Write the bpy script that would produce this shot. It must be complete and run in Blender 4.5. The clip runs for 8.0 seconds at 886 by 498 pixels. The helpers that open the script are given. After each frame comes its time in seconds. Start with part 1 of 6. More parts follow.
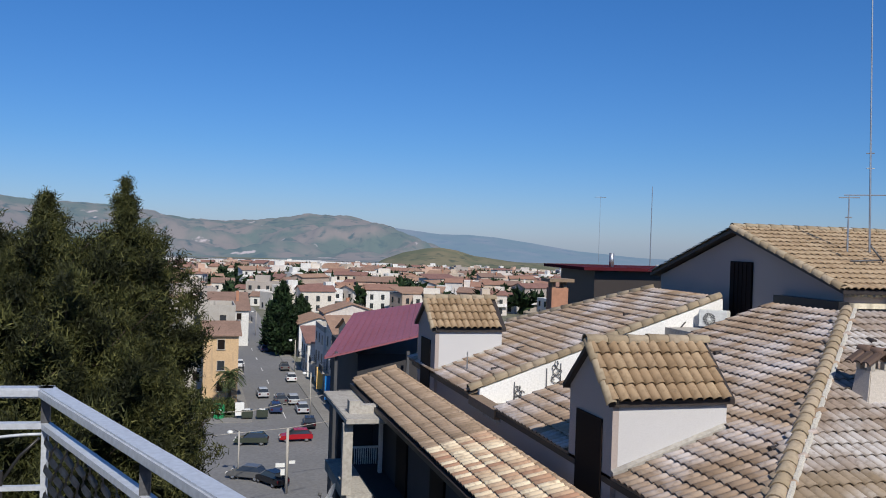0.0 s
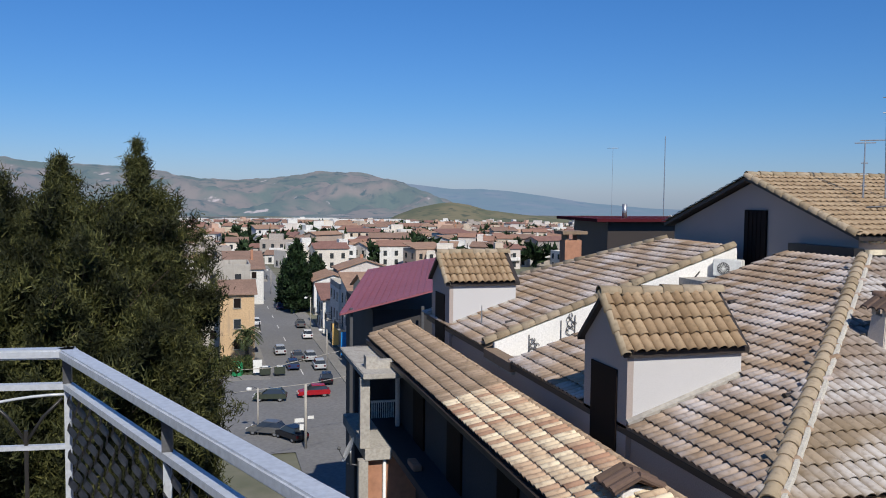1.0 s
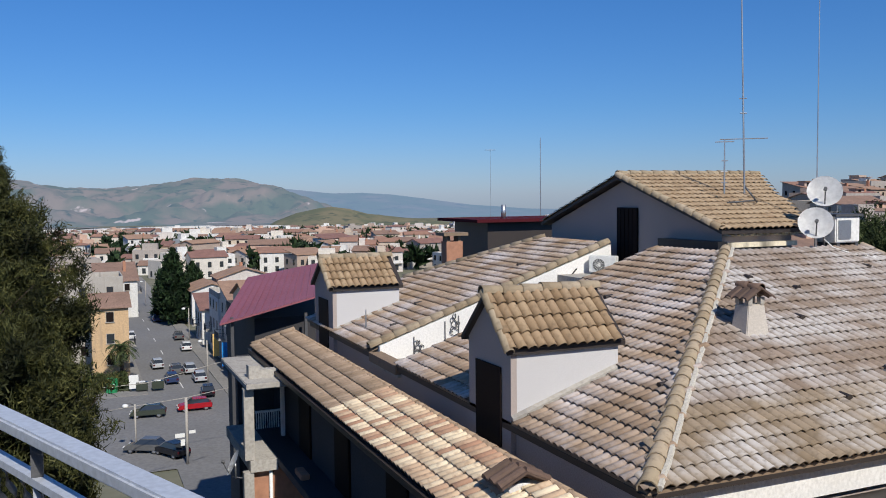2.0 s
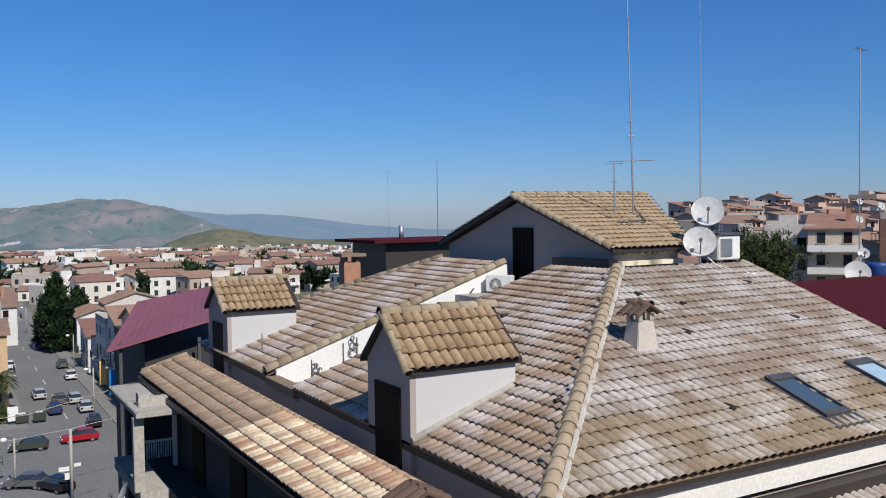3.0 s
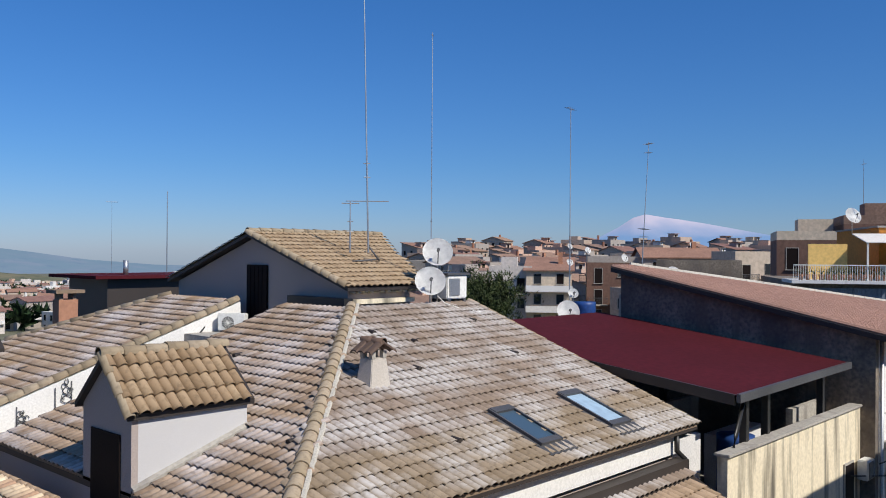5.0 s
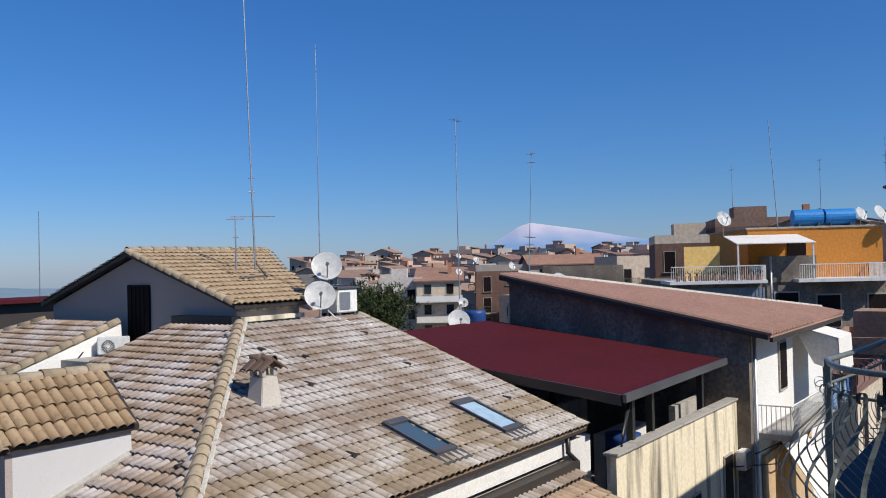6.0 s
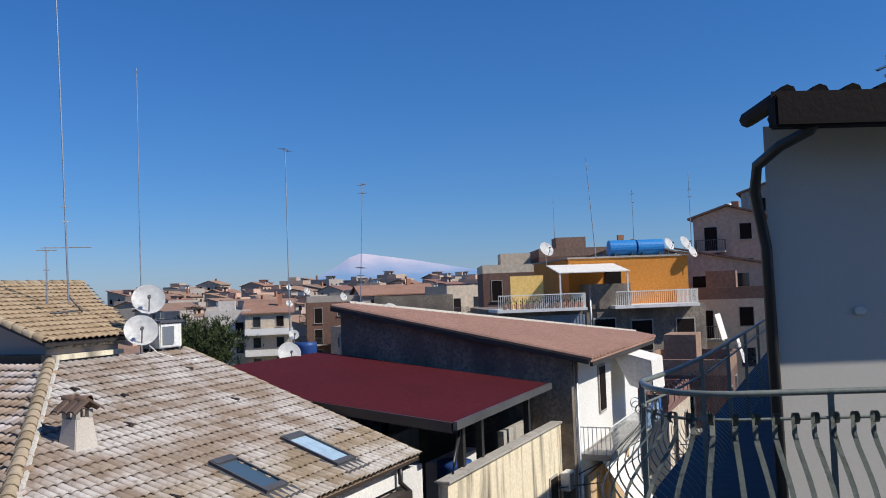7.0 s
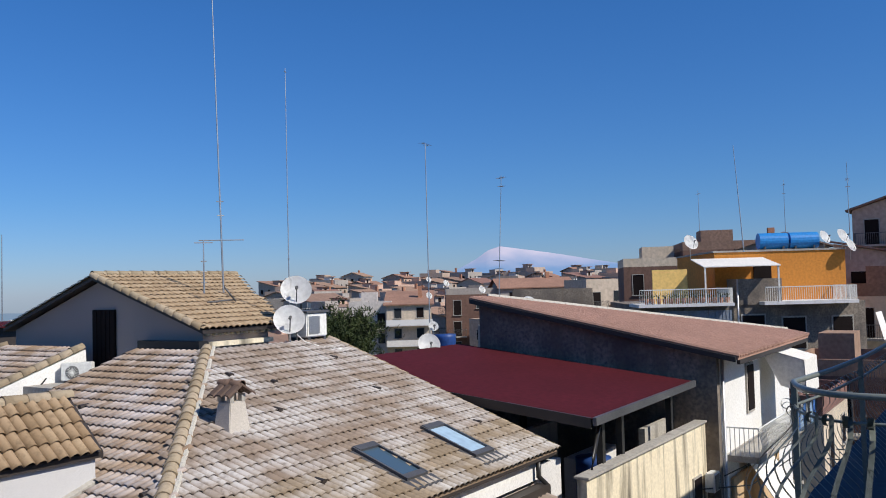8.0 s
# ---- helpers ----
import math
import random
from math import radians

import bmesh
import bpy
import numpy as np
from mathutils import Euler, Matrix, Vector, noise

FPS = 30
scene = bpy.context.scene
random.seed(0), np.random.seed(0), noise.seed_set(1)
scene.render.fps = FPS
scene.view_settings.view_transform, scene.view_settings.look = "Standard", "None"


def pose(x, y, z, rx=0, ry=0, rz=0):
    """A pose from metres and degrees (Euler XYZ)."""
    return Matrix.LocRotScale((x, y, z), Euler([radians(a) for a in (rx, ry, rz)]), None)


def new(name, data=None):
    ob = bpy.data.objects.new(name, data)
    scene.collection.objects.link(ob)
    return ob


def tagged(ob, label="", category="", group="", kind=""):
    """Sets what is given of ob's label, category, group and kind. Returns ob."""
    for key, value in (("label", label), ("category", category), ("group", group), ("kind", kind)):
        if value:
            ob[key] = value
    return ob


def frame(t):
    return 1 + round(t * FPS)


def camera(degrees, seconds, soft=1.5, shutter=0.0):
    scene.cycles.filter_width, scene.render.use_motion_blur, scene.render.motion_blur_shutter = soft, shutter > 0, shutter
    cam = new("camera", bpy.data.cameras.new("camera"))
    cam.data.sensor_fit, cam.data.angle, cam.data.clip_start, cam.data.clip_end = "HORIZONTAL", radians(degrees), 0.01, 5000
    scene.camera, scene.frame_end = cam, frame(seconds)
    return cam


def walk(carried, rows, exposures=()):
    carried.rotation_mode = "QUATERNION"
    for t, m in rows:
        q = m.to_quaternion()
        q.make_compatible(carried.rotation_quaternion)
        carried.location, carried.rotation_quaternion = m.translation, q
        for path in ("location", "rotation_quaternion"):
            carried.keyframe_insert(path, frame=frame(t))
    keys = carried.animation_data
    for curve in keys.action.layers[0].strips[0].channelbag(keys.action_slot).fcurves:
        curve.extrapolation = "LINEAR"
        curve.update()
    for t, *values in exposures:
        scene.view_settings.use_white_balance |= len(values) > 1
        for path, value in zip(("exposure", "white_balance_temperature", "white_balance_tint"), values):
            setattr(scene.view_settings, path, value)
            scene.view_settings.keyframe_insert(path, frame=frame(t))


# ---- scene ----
cam = camera(54.3, 8.0, soft=1.0)
walk(cam, [
    (0.0, pose(0, 0, 0, 89.31, -1.83, -16.12)),
    (0.5, pose(0, 0, 0, 87.89, -0.56, -15.91)),
    (1.0, pose(0, 0, 0, 86.30, -0.61, -15.32)),
    (1.5, pose(0, 0, 0, 85.96, 0.03, -21.70)),
    (1.7, pose(0, 0, 0, 86.24, 0.38, -22.77)),
    (2.8, pose(0, 0, 0, 87.36, 0.15, -25.81)),
    (3.0, pose(0, 0, 0, 87.81, 0.79, -29.99)),
    (3.5, pose(0, 0, 0, 89.20, 1.70, -37.90)),
    (4.0, pose(0, 0, 0, 89.24, 1.85, -43.28)),
    (4.2, pose(0, 0, 0, 88.65, 0.09, -44.17)),
    (5.3, pose(0, 0, 0, 90.67, 0.53, -49.55)),
    (5.5, pose(0, 0, 0, 90.43, 1.01, -51.68)),
    (6.0, pose(0, 0, 0, 91.01, 1.40, -54.67)),
    (6.5, pose(0, 0, 0, 91.94, 1.95, -57.88)),
    (6.7, pose(0, 0, 0, 92.44, 1.69, -60.10)),
    (7.0, pose(0, 0, 0, 92.70, 2.07, -65.81)),
    (7.3, pose(0, 0, 0, 93.70, 1.30, -68.84)),
    (7.5, pose(0, 0, 0, 93.32, 1.17, -66.76)),
    (7.8, pose(0, 0, 0, 92.66, 1.30, -61.26)),
    (8.0, pose(0, 0, 0, 92.52, 1.53, -56.65)),
], exposures=[(0.0, -0.12), (1.5, -0.1), (3.5, -0.07), (5.5, -0.04), (7.0, 0.0), (8.0, 0.0)])

# ---- world and sun ----
SUN_AZ, SUN_EL = radians(178.0), radians(43.0)   # clockwise from +y, above the horizon
world = bpy.data.worlds.new("sky")
scene.world = world
world.use_nodes = True
wt = world.node_tree
sky = wt.nodes.new("ShaderNodeTexSky")
sky.sky_type, sky.sun_disc = "NISHITA", False
sky.sun_elevation, sky.sun_rotation = SUN_EL, SUN_AZ
sky.air_density, sky.dust_density, sky.ozone_density, sky.altitude = 1.0, 0.35, 6.0, 600
hs = wt.nodes.new("ShaderNodeHueSaturation")
hs.inputs["Saturation"].default_value = 1.05
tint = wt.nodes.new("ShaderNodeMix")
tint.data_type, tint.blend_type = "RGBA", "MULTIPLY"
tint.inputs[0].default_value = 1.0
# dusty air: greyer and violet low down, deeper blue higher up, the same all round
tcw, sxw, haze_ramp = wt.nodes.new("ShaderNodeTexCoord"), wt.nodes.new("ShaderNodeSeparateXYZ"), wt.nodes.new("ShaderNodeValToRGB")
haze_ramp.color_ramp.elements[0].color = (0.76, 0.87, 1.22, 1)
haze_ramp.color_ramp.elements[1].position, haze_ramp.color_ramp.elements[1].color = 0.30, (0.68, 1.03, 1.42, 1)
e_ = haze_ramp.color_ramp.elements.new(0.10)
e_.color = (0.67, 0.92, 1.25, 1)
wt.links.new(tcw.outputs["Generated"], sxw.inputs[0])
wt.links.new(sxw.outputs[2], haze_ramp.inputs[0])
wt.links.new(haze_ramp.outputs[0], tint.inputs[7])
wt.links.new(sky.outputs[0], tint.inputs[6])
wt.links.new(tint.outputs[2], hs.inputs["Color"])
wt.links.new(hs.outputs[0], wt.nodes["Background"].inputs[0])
wt.nodes["Background"].inputs[1].default_value = 0.08
sun = new("sun", bpy.data.lights.new("sun", "SUN"))
sun.data.energy, sun.data.angle, sun.data.color = 5.0, radians(0.5), (1.0, 0.95, 0.86)
to_sun = Vector((math.sin(SUN_AZ) * math.cos(SUN_EL), math.cos(SUN_AZ) * math.cos(SUN_EL), math.sin(SUN_EL)))
sun.rotation_euler = to_sun.to_track_quat("Z", "Y").to_euler()

# ---- materials ----
def shader(name):
    m = bpy.data.materials.new(name)
    m.use_nodes = True
    return m, m.node_tree.nodes, m.node_tree.links, m.node_tree.nodes["Principled BSDF"]


def mixed(N, L, fac, a, b, blend="MIX"):
    n = N.new("ShaderNodeMix")
    n.data_type, n.blend_type = "RGBA", blend
    for key, val in ((0, fac), (6, a), (7, b)):
        if hasattr(val, "is_linked"):
            L.new(val, n.inputs[key])
        else:
            n.inputs[key].default_value = val if key == 0 else (*val, 1)
    return n.outputs[2]


def noise_fac(N, L, scale, lo, hi, detail=4.0, coord="Object", stretch=None):
    tc = N.new("ShaderNodeTexCoord")
    nz = N.new("ShaderNodeTexNoise")
    nz.inputs["Scale"].default_value, nz.inputs["Detail"].default_value = scale, detail
    if stretch:
        mp = N.new("ShaderNodeMapping")
        mp.inputs["Scale"].default_value = stretch
        L.new(tc.outputs[coord], mp.inputs[0])
        L.new(mp.outputs[0], nz.inputs["Vector"])
    else:
        L.new(tc.outputs[coord], nz.inputs["Vector"])
    r = N.new("ShaderNodeMapRange")
    r.inputs[1].default_value, r.inputs[2].default_value = lo, hi
    L.new(nz.outputs["Fac"], r.inputs[0])
    return r.outputs[0]


def bumped(N, L, b, scale, strength, dist=0.01):
    f = noise_fac(N, L, scale, 0.2, 0.8, 6)
    bp = N.new("ShaderNodeBump")
    bp.inputs["Strength"].default_value, bp.inputs["Distance"].default_value = strength, dist
    L.new(f, bp.inputs["Height"])
    L.new(bp.outputs[0], b.inputs["Normal"])


def surface(name, col, col2=None, rough=0.8, metal=0.0, big=0.6, fine=25.0, bump=0.3, streak=None, spread=0.5, spec=0.4, runs=0.54):
    """Two-scale painted, rendered, metal or earthen surface; streak: colour of vertical dirt runs."""
    m, N, L, b = shader(name)
    col2 = col2 or tuple(c * 0.72 for c in col)
    c = mixed(N, L, noise_fac(N, L, big, 0.5 - spread * 0.3, 0.5 + spread * 0.5), col, col2)
    c = mixed(N, L, noise_fac(N, L, fine, 0.35, 0.8), c, tuple(x * 0.8 for x in col2))
    if streak:
        c = mixed(N, L, noise_fac(N, L, 1.0, runs, runs + 0.18, 5, "Object", (2.2, 2.2, 0.22)), c, streak)
    L.new(c, b.inputs["Base Color"])
    b.inputs["Roughness"].default_value, b.inputs["Metallic"].default_value = rough, metal
    b.inputs["Specular IOR Level"].default_value = spec
    if bump:
        bumped(N, L, b, fine, bump)
    return m


def tiles(name, base, light, dark, bleach=None, bleach_lo=0.5, single=False, rough=0.85):
    """Clay roof tiles: a tone for each tile, lichen and bleached patches over the roof."""
    m, N, L, b = shader(name)
    if single:
        rnd = N.new("ShaderNodeObjectInfo").outputs["Random"]
    else:
        rnd = N.new("ShaderNodeNewGeometry").outputs["Random Per Island"]
    cr = N.new("ShaderNodeValToRGB")
    cr.color_ramp.elements[0].color, cr.color_ramp.elements[1].color = (*dark, 1), (*light, 1)
    mid = cr.color_ramp.elements.new(0.5)
    mid.color = (*base, 1)
    L.new(rnd, cr.inputs[0])
    c = cr.outputs[0]
    if bleach:
        tc = N.new("ShaderNodeNewGeometry")
        nz = N.new("ShaderNodeTexNoise")
        nz.inputs["Scale"].default_value, nz.inputs["Detail"].default_value = 0.9, 6
        L.new(tc.outputs["Position"], nz.inputs["Vector"])
        ad = N.new("ShaderNodeMath")
        ad.operation = "MULTIPLY_ADD"
        ad.inputs[1].default_value = 0.035
        L.new(rnd, ad.inputs[0])
        L.new(nz.outputs["Fac"], ad.inputs[2])
        r = N.new("ShaderNodeMapRange")
        r.inputs[1].default_value, r.inputs[2].default_value = bleach_lo - 0.03, bleach_lo + 0.2
        r.inputs[4].default_value = 0.9
        L.new(ad.outputs[0], r.inputs[0])
        cm = N.new("ShaderNodeMath")
        cm.operation = "MULTIPLY"
        cw = N.new("ShaderNodeMapRange")
        cw.inputs[1].default_value, cw.inputs[2].default_value, cw.inputs[3].default_value = 0.2, 0.85, 0.5
        at0 = N.new("ShaderNodeAttribute")
        at0.attribute_name = "crest"
        L.new(at0.outputs["Fac"], cw.inputs[0])
        L.new(r.outputs[0], cm.inputs[0])
        L.new(cw.outputs[0], cm.inputs[1])
        c = mixed(N, L, cm.outputs[0], c, bleach)
    # dirt and the shade between rolls and under lips, put into the colour
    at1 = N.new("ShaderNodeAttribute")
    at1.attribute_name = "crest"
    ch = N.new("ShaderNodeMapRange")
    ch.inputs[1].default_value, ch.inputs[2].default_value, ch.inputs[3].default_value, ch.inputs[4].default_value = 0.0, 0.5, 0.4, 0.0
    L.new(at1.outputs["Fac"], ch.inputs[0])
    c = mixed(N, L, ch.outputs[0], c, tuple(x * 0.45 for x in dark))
    p = N.new("ShaderNodeNewGeometry")
    nf = N.new("ShaderNodeTexNoise")
    nf.inputs["Scale"].default_value, nf.inputs["Detail"].default_value = 9.0, 8
    L.new(p.outputs["Position"], nf.inputs["Vector"])
    r2 = N.new("ShaderNodeMapRange")
    r2.inputs[1].default_value, r2.inputs[2].default_value, r2.inputs[4].default_value = 0.5, 0.78, 0.7
    L.new(nf.outputs["Fac"], r2.inputs[0])
    c = mixed(N, L, r2.outputs[0], c, tuple(x * 0.55 for x in dark))
    L.new(c, b.inputs["Base Color"])
    b.inputs["Roughness"].default_value = rough
    bp = N.new("ShaderNodeBump")
    bp.inputs["Strength"].default_value, bp.inputs["Distance"].default_value = 0.4, 0.006
    nb = N.new("ShaderNodeTexNoise")
    nb.inputs["Scale"].default_value = 45.0
    L.new(p.outputs["Position"], nb.inputs["Vector"])
    L.new(nb.outputs["Fac"], bp.inputs["Height"])
    L.new(bp.outputs[0], b.inputs["Normal"])
    return m


def glass(name, col, rough=0.05):
    m, N, L, b = shader(name)
    b.inputs["Base Color"].default_value = (*col, 1)
    b.inputs["Roughness"].default_value = rough
    b.inputs["Specular IOR Level"].default_value = 0.8
    return m


def leaves(name, a, b_, c_):
    m, N, L, b = shader(name)
    rnd = N.new("ShaderNodeNewGeometry").outputs["Random Per Island"]
    cr = N.new("ShaderNodeValToRGB")
    cr.color_ramp.elements[0].color, cr.color_ramp.elements[1].color = (*a, 1), (*c_, 1)
    e = cr.color_ramp.elements.new(0.6)
    e.color = (*b_, 1)
    L.new(rnd, cr.inputs[0])
    c = mixed(N, L, noise_fac(N, L, 0.9, 0.44, 0.58, 3), cr.outputs[0], tuple(x * 0.5 for x in a))
    L.new(c, b.inputs["Base Color"])
    b.inputs["Roughness"].default_value = 0.7
    b.inputs["Specular IOR Level"].default_value = 0.2
    return m


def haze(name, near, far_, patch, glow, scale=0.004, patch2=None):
    """Far backdrop land seen through miles of air; the haze is an emitted glow."""
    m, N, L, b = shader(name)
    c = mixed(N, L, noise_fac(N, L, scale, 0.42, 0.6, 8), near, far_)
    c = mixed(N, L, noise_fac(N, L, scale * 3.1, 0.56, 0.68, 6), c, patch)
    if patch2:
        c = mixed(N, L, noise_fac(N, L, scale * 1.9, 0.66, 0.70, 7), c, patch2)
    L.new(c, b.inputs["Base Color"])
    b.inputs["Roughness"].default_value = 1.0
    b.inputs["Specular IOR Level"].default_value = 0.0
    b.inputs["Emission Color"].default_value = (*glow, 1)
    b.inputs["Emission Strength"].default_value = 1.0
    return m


M = {}
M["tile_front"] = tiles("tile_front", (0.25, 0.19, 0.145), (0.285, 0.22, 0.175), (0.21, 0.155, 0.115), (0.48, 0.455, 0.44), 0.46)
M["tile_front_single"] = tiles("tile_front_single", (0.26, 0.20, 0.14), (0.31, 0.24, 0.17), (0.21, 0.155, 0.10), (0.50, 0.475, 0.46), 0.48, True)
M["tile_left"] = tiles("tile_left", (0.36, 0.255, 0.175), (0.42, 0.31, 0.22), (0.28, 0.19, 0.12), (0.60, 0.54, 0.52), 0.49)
M["tile_tan"] = tiles("tile_tan", (0.34, 0.235, 0.14), (0.39, 0.28, 0.17), (0.27, 0.18, 0.10))
M["tile_cap"] = tiles("tile_cap", (0.34, 0.27, 0.18), (0.39, 0.31, 0.22), (0.28, 0.21, 0.13), None, 0.5, True)
M["cap_brown"] = tiles("cap_brown", (0.15, 0.095, 0.07), (0.19, 0.12, 0.09), (0.11, 0.07, 0.05))
M["brown_brick"] = surface("brown_brick", (0.20, 0.115, 0.085), (0.15, 0.085, 0.065), rough=0.95, big=0.3, fine=3)
M["tile_gable"] = tiles("tile_gable", (0.34, 0.245, 0.15), (0.38, 0.28, 0.18), (0.29, 0.20, 0.12))
M["tile_pale"] = tiles("tile_pale", (0.62, 0.46, 0.30), (0.86, 0.72, 0.50), (0.40, 0.21, 0.13))
M["tile_brown"] = tiles("tile_brown", (0.34, 0.24, 0.16), (0.40, 0.29, 0.20), (0.27, 0.19, 0.12))
M["tile_red"] = tiles("tile_red", (0.40, 0.22, 0.14), (0.48, 0.28, 0.19), (0.32, 0.16, 0.10))
M["end_wall"] = surface("end_wall", (0.55, 0.52, 0.475), (0.535, 0.505, 0.46), rough=0.9, fine=160, bump=0.02)
# render with the street's deep shade put into its near-black colour
M["shaded_render"] = surface("shaded_render", (0.055, 0.052, 0.055), (0.042, 0.040, 0.043), rough=0.9, fine=20)
M["mortar"] = surface("mortar", (0.62, 0.58, 0.50), rough=0.95, fine=30)
M["render_grey"] = surface("render_grey", (0.45, 0.375, 0.335), (0.39, 0.33, 0.30), rough=0.9, fine=40)
M["render_white"] = surface("render_white", (0.78, 0.76, 0.74), (0.66, 0.64, 0.62), rough=0.9, fine=30, streak=(0.52, 0.50, 0.47))
M["cheek_render"] = surface("cheek_render", (0.60, 0.585, 0.58), (0.56, 0.545, 0.54), rough=0.9, fine=60, bump=0.05)
M["plaster_bright"] = surface("plaster_bright", (0.82, 0.80, 0.77), (0.76, 0.74, 0.70), rough=0.9, fine=20)
M["cream_wall"] = surface("cream_wall", (0.84, 0.74, 0.55), (0.80, 0.69, 0.50), rough=0.95, fine=12, streak=(0.15, 0.13, 0.10), runs=0.49)
M["cement"] = surface("cement", (0.31, 0.255, 0.20), (0.13, 0.11, 0.095), rough=0.95, big=0.5, fine=9, bump=0.5, streak=(0.17, 0.135, 0.105), spread=0.3)
M["concrete"] = surface("concrete", (0.46, 0.43, 0.38), (0.36, 0.33, 0.29), rough=0.95, fine=14, streak=(0.24, 0.22, 0.2))
M["chimney_render"] = surface("chimney_render", (0.58, 0.53, 0.47), (0.50, 0.45, 0.39), rough=0.95, big=1.5, fine=40, bump=0.15)
M["brown_wood"] = surface("brown_wood", (0.016, 0.010, 0.009), (0.011, 0.007, 0.006), rough=0.7, fine=30, bump=0.15, spec=0.12)
M["black_metal"] = surface("black_metal", (0.02, 0.02, 0.022), (0.03, 0.028, 0.026), rough=0.4, fine=40, bump=0.05)
M["green_metal"] = surface("green_metal", (0.20, 0.22, 0.20), (0.16, 0.175, 0.16), rough=0.3, metal=0.0, fine=40, bump=0.05)
M["dark_gutter"] = surface("dark_gutter", (0.035, 0.028, 0.025), (0.05, 0.04, 0.035), rough=0.5, fine=30, bump=0.1)
M["silver_paint"] = surface("silver_paint", (0.56, 0.59, 0.64), (0.50, 0.53, 0.58), rough=0.4, metal=0.15, big=2.0, fine=60, bump=0.08)
M["iron_grey"] = surface("iron_grey", (0.13, 0.13, 0.135), (0.08, 0.08, 0.085), rough=0.5, metal=0.25, fine=50, bump=0.2)
M["galvanised"] = surface("galvanised", (0.52, 0.53, 0.54), (0.42, 0.42, 0.43), rough=0.4, metal=0.8, fine=30, bump=0.05)
M["red_sheet"] = surface("red_sheet", (0.085, 0.013, 0.019), (0.066, 0.011, 0.015), spec=0.08, rough=0.8, big=0.4, fine=6, bump=0.05)
M["pink_sheet"] = surface("pink_sheet", (0.30, 0.10, 0.12), (0.25, 0.085, 0.10), rough=0.5, big=0.3, fine=6, bump=0.05)
M["roof_pink"] = surface("roof_pink", (0.47, 0.27, 0.20), (0.40, 0.23, 0.17), rough=0.9, big=0.5, fine=6)
M["white_dish"] = surface("white_dish", (0.88, 0.87, 0.84), (0.84, 0.83, 0.80), rough=0.4, fine=8, bump=0.0)
M["white_plastic"] = surface("white_plastic", (0.80, 0.80, 0.76), (0.72, 0.71, 0.67), rough=0.45, fine=12, bump=0.0)
M["dark_grille"] = surface("dark_grille", (0.10, 0.10, 0.10), rough=0.6, fine=40)
M["sky_pane"] = glass("sky_pane", (0.06, 0.10, 0.14), 0.03)
M["window_pane"] = glass("window_pane", (0.03, 0.035, 0.04), 0.06)
# pale blue that carries a bright sky reflection in its base colour
M["sky_reflection"] = surface("sky_reflection", (0.36, 0.50, 0.62), (0.32, 0.44, 0.56), rough=0.6, fine=5, bump=0)
M["blue_tank"] = surface("blue_tank", (0.02, 0.07, 0.26), (0.015, 0.05, 0.18), rough=0.5, fine=6, bump=0.05)
M["light_blue_tank"] = surface("light_blue_tank", (0.02, 0.24, 0.60), (0.015, 0.18, 0.5), rough=0.45, fine=6, bump=0.05)
M["orange_wall"] = surface("orange_wall", (0.68, 0.27, 0.045), (0.60, 0.23, 0.04), rough=0.9, big=0.3, fine=6)
M["yellow_wall"] = surface("yellow_wall", (0.90, 0.60, 0.20), (0.86, 0.56, 0.18), rough=0.9, fine=6)
M["apricot_wall"] = surface("apricot_wall", (0.62, 0.43, 0.25), (0.54, 0.37, 0.21), rough=0.95, big=0.3, fine=5, streak=(0.42, 0.3, 0.19))
M["asphalt"] = surface("asphalt", (0.20, 0.197, 0.195), (0.16, 0.158, 0.156), rough=0.92, big=0.08, fine=3, bump=0.2)
M["paving"] = surface("paving", (0.26, 0.25, 0.23), (0.2, 0.19, 0.18), rough=0.95, big=0.2, fine=4)
M["earth"] = surface("earth", (0.16, 0.15, 0.10), (0.08, 0.10, 0.05), rough=1.0, big=0.03, fine=0.6, bump=0.2)
M["floor_blue"] = surface("floor_blue", (0.075, 0.092, 0.118), (0.06, 0.075, 0.10), rough=0.8, fine=10, bump=0.1)
M["sheet_blue"] = surface("sheet_blue", (0.30, 0.34, 0.40), (0.24, 0.27, 0.32), rough=0.5, metal=0.3, big=0.8, fine=8, bump=0.05)
M["canvas"] = surface("canvas", (0.80, 0.76, 0.70), (0.74, 0.70, 0.64), rough=0.9, fine=8, bump=0.1)
M["brick"] = surface("brick", (0.46, 0.23, 0.14), (0.38, 0.19, 0.12), rough=0.95, big=0.5, fine=5)
M["bark"] = surface("bark", (0.10, 0.07, 0.05), (0.06, 0.045, 0.035), rough=0.95, fine=12, bump=0.8)
M["pine"] = leaves("pine", (0.026, 0.031, 0.010), (0.056, 0.061, 0.018), (0.118, 0.115, 0.036))
M["leaf"] = leaves("leaf", (0.03, 0.045, 0.014), (0.055, 0.075, 0.025), (0.10, 0.12, 0.045))
M["cypress"] = leaves("cypress", (0.012, 0.028, 0.010), (0.025, 0.05, 0.018), (0.045, 0.07, 0.028))
WALLS = []
for k, c in enumerate([(0.72, 0.66, 0.58), (0.60, 0.50, 0.40), (0.70, 0.58, 0.44), (0.52, 0.40, 0.32), (0.66, 0.60, 0.55), (0.62, 0.42, 0.32), (0.42, 0.37, 0.33), (0.74, 0.72, 0.68)]):
    WALLS.append(surface("house_render", c, tuple(x * 0.82 for x in c), rough=0.95, big=0.2, fine=3, streak=tuple(x * 0.74 for x in c)))
ROOFS = []
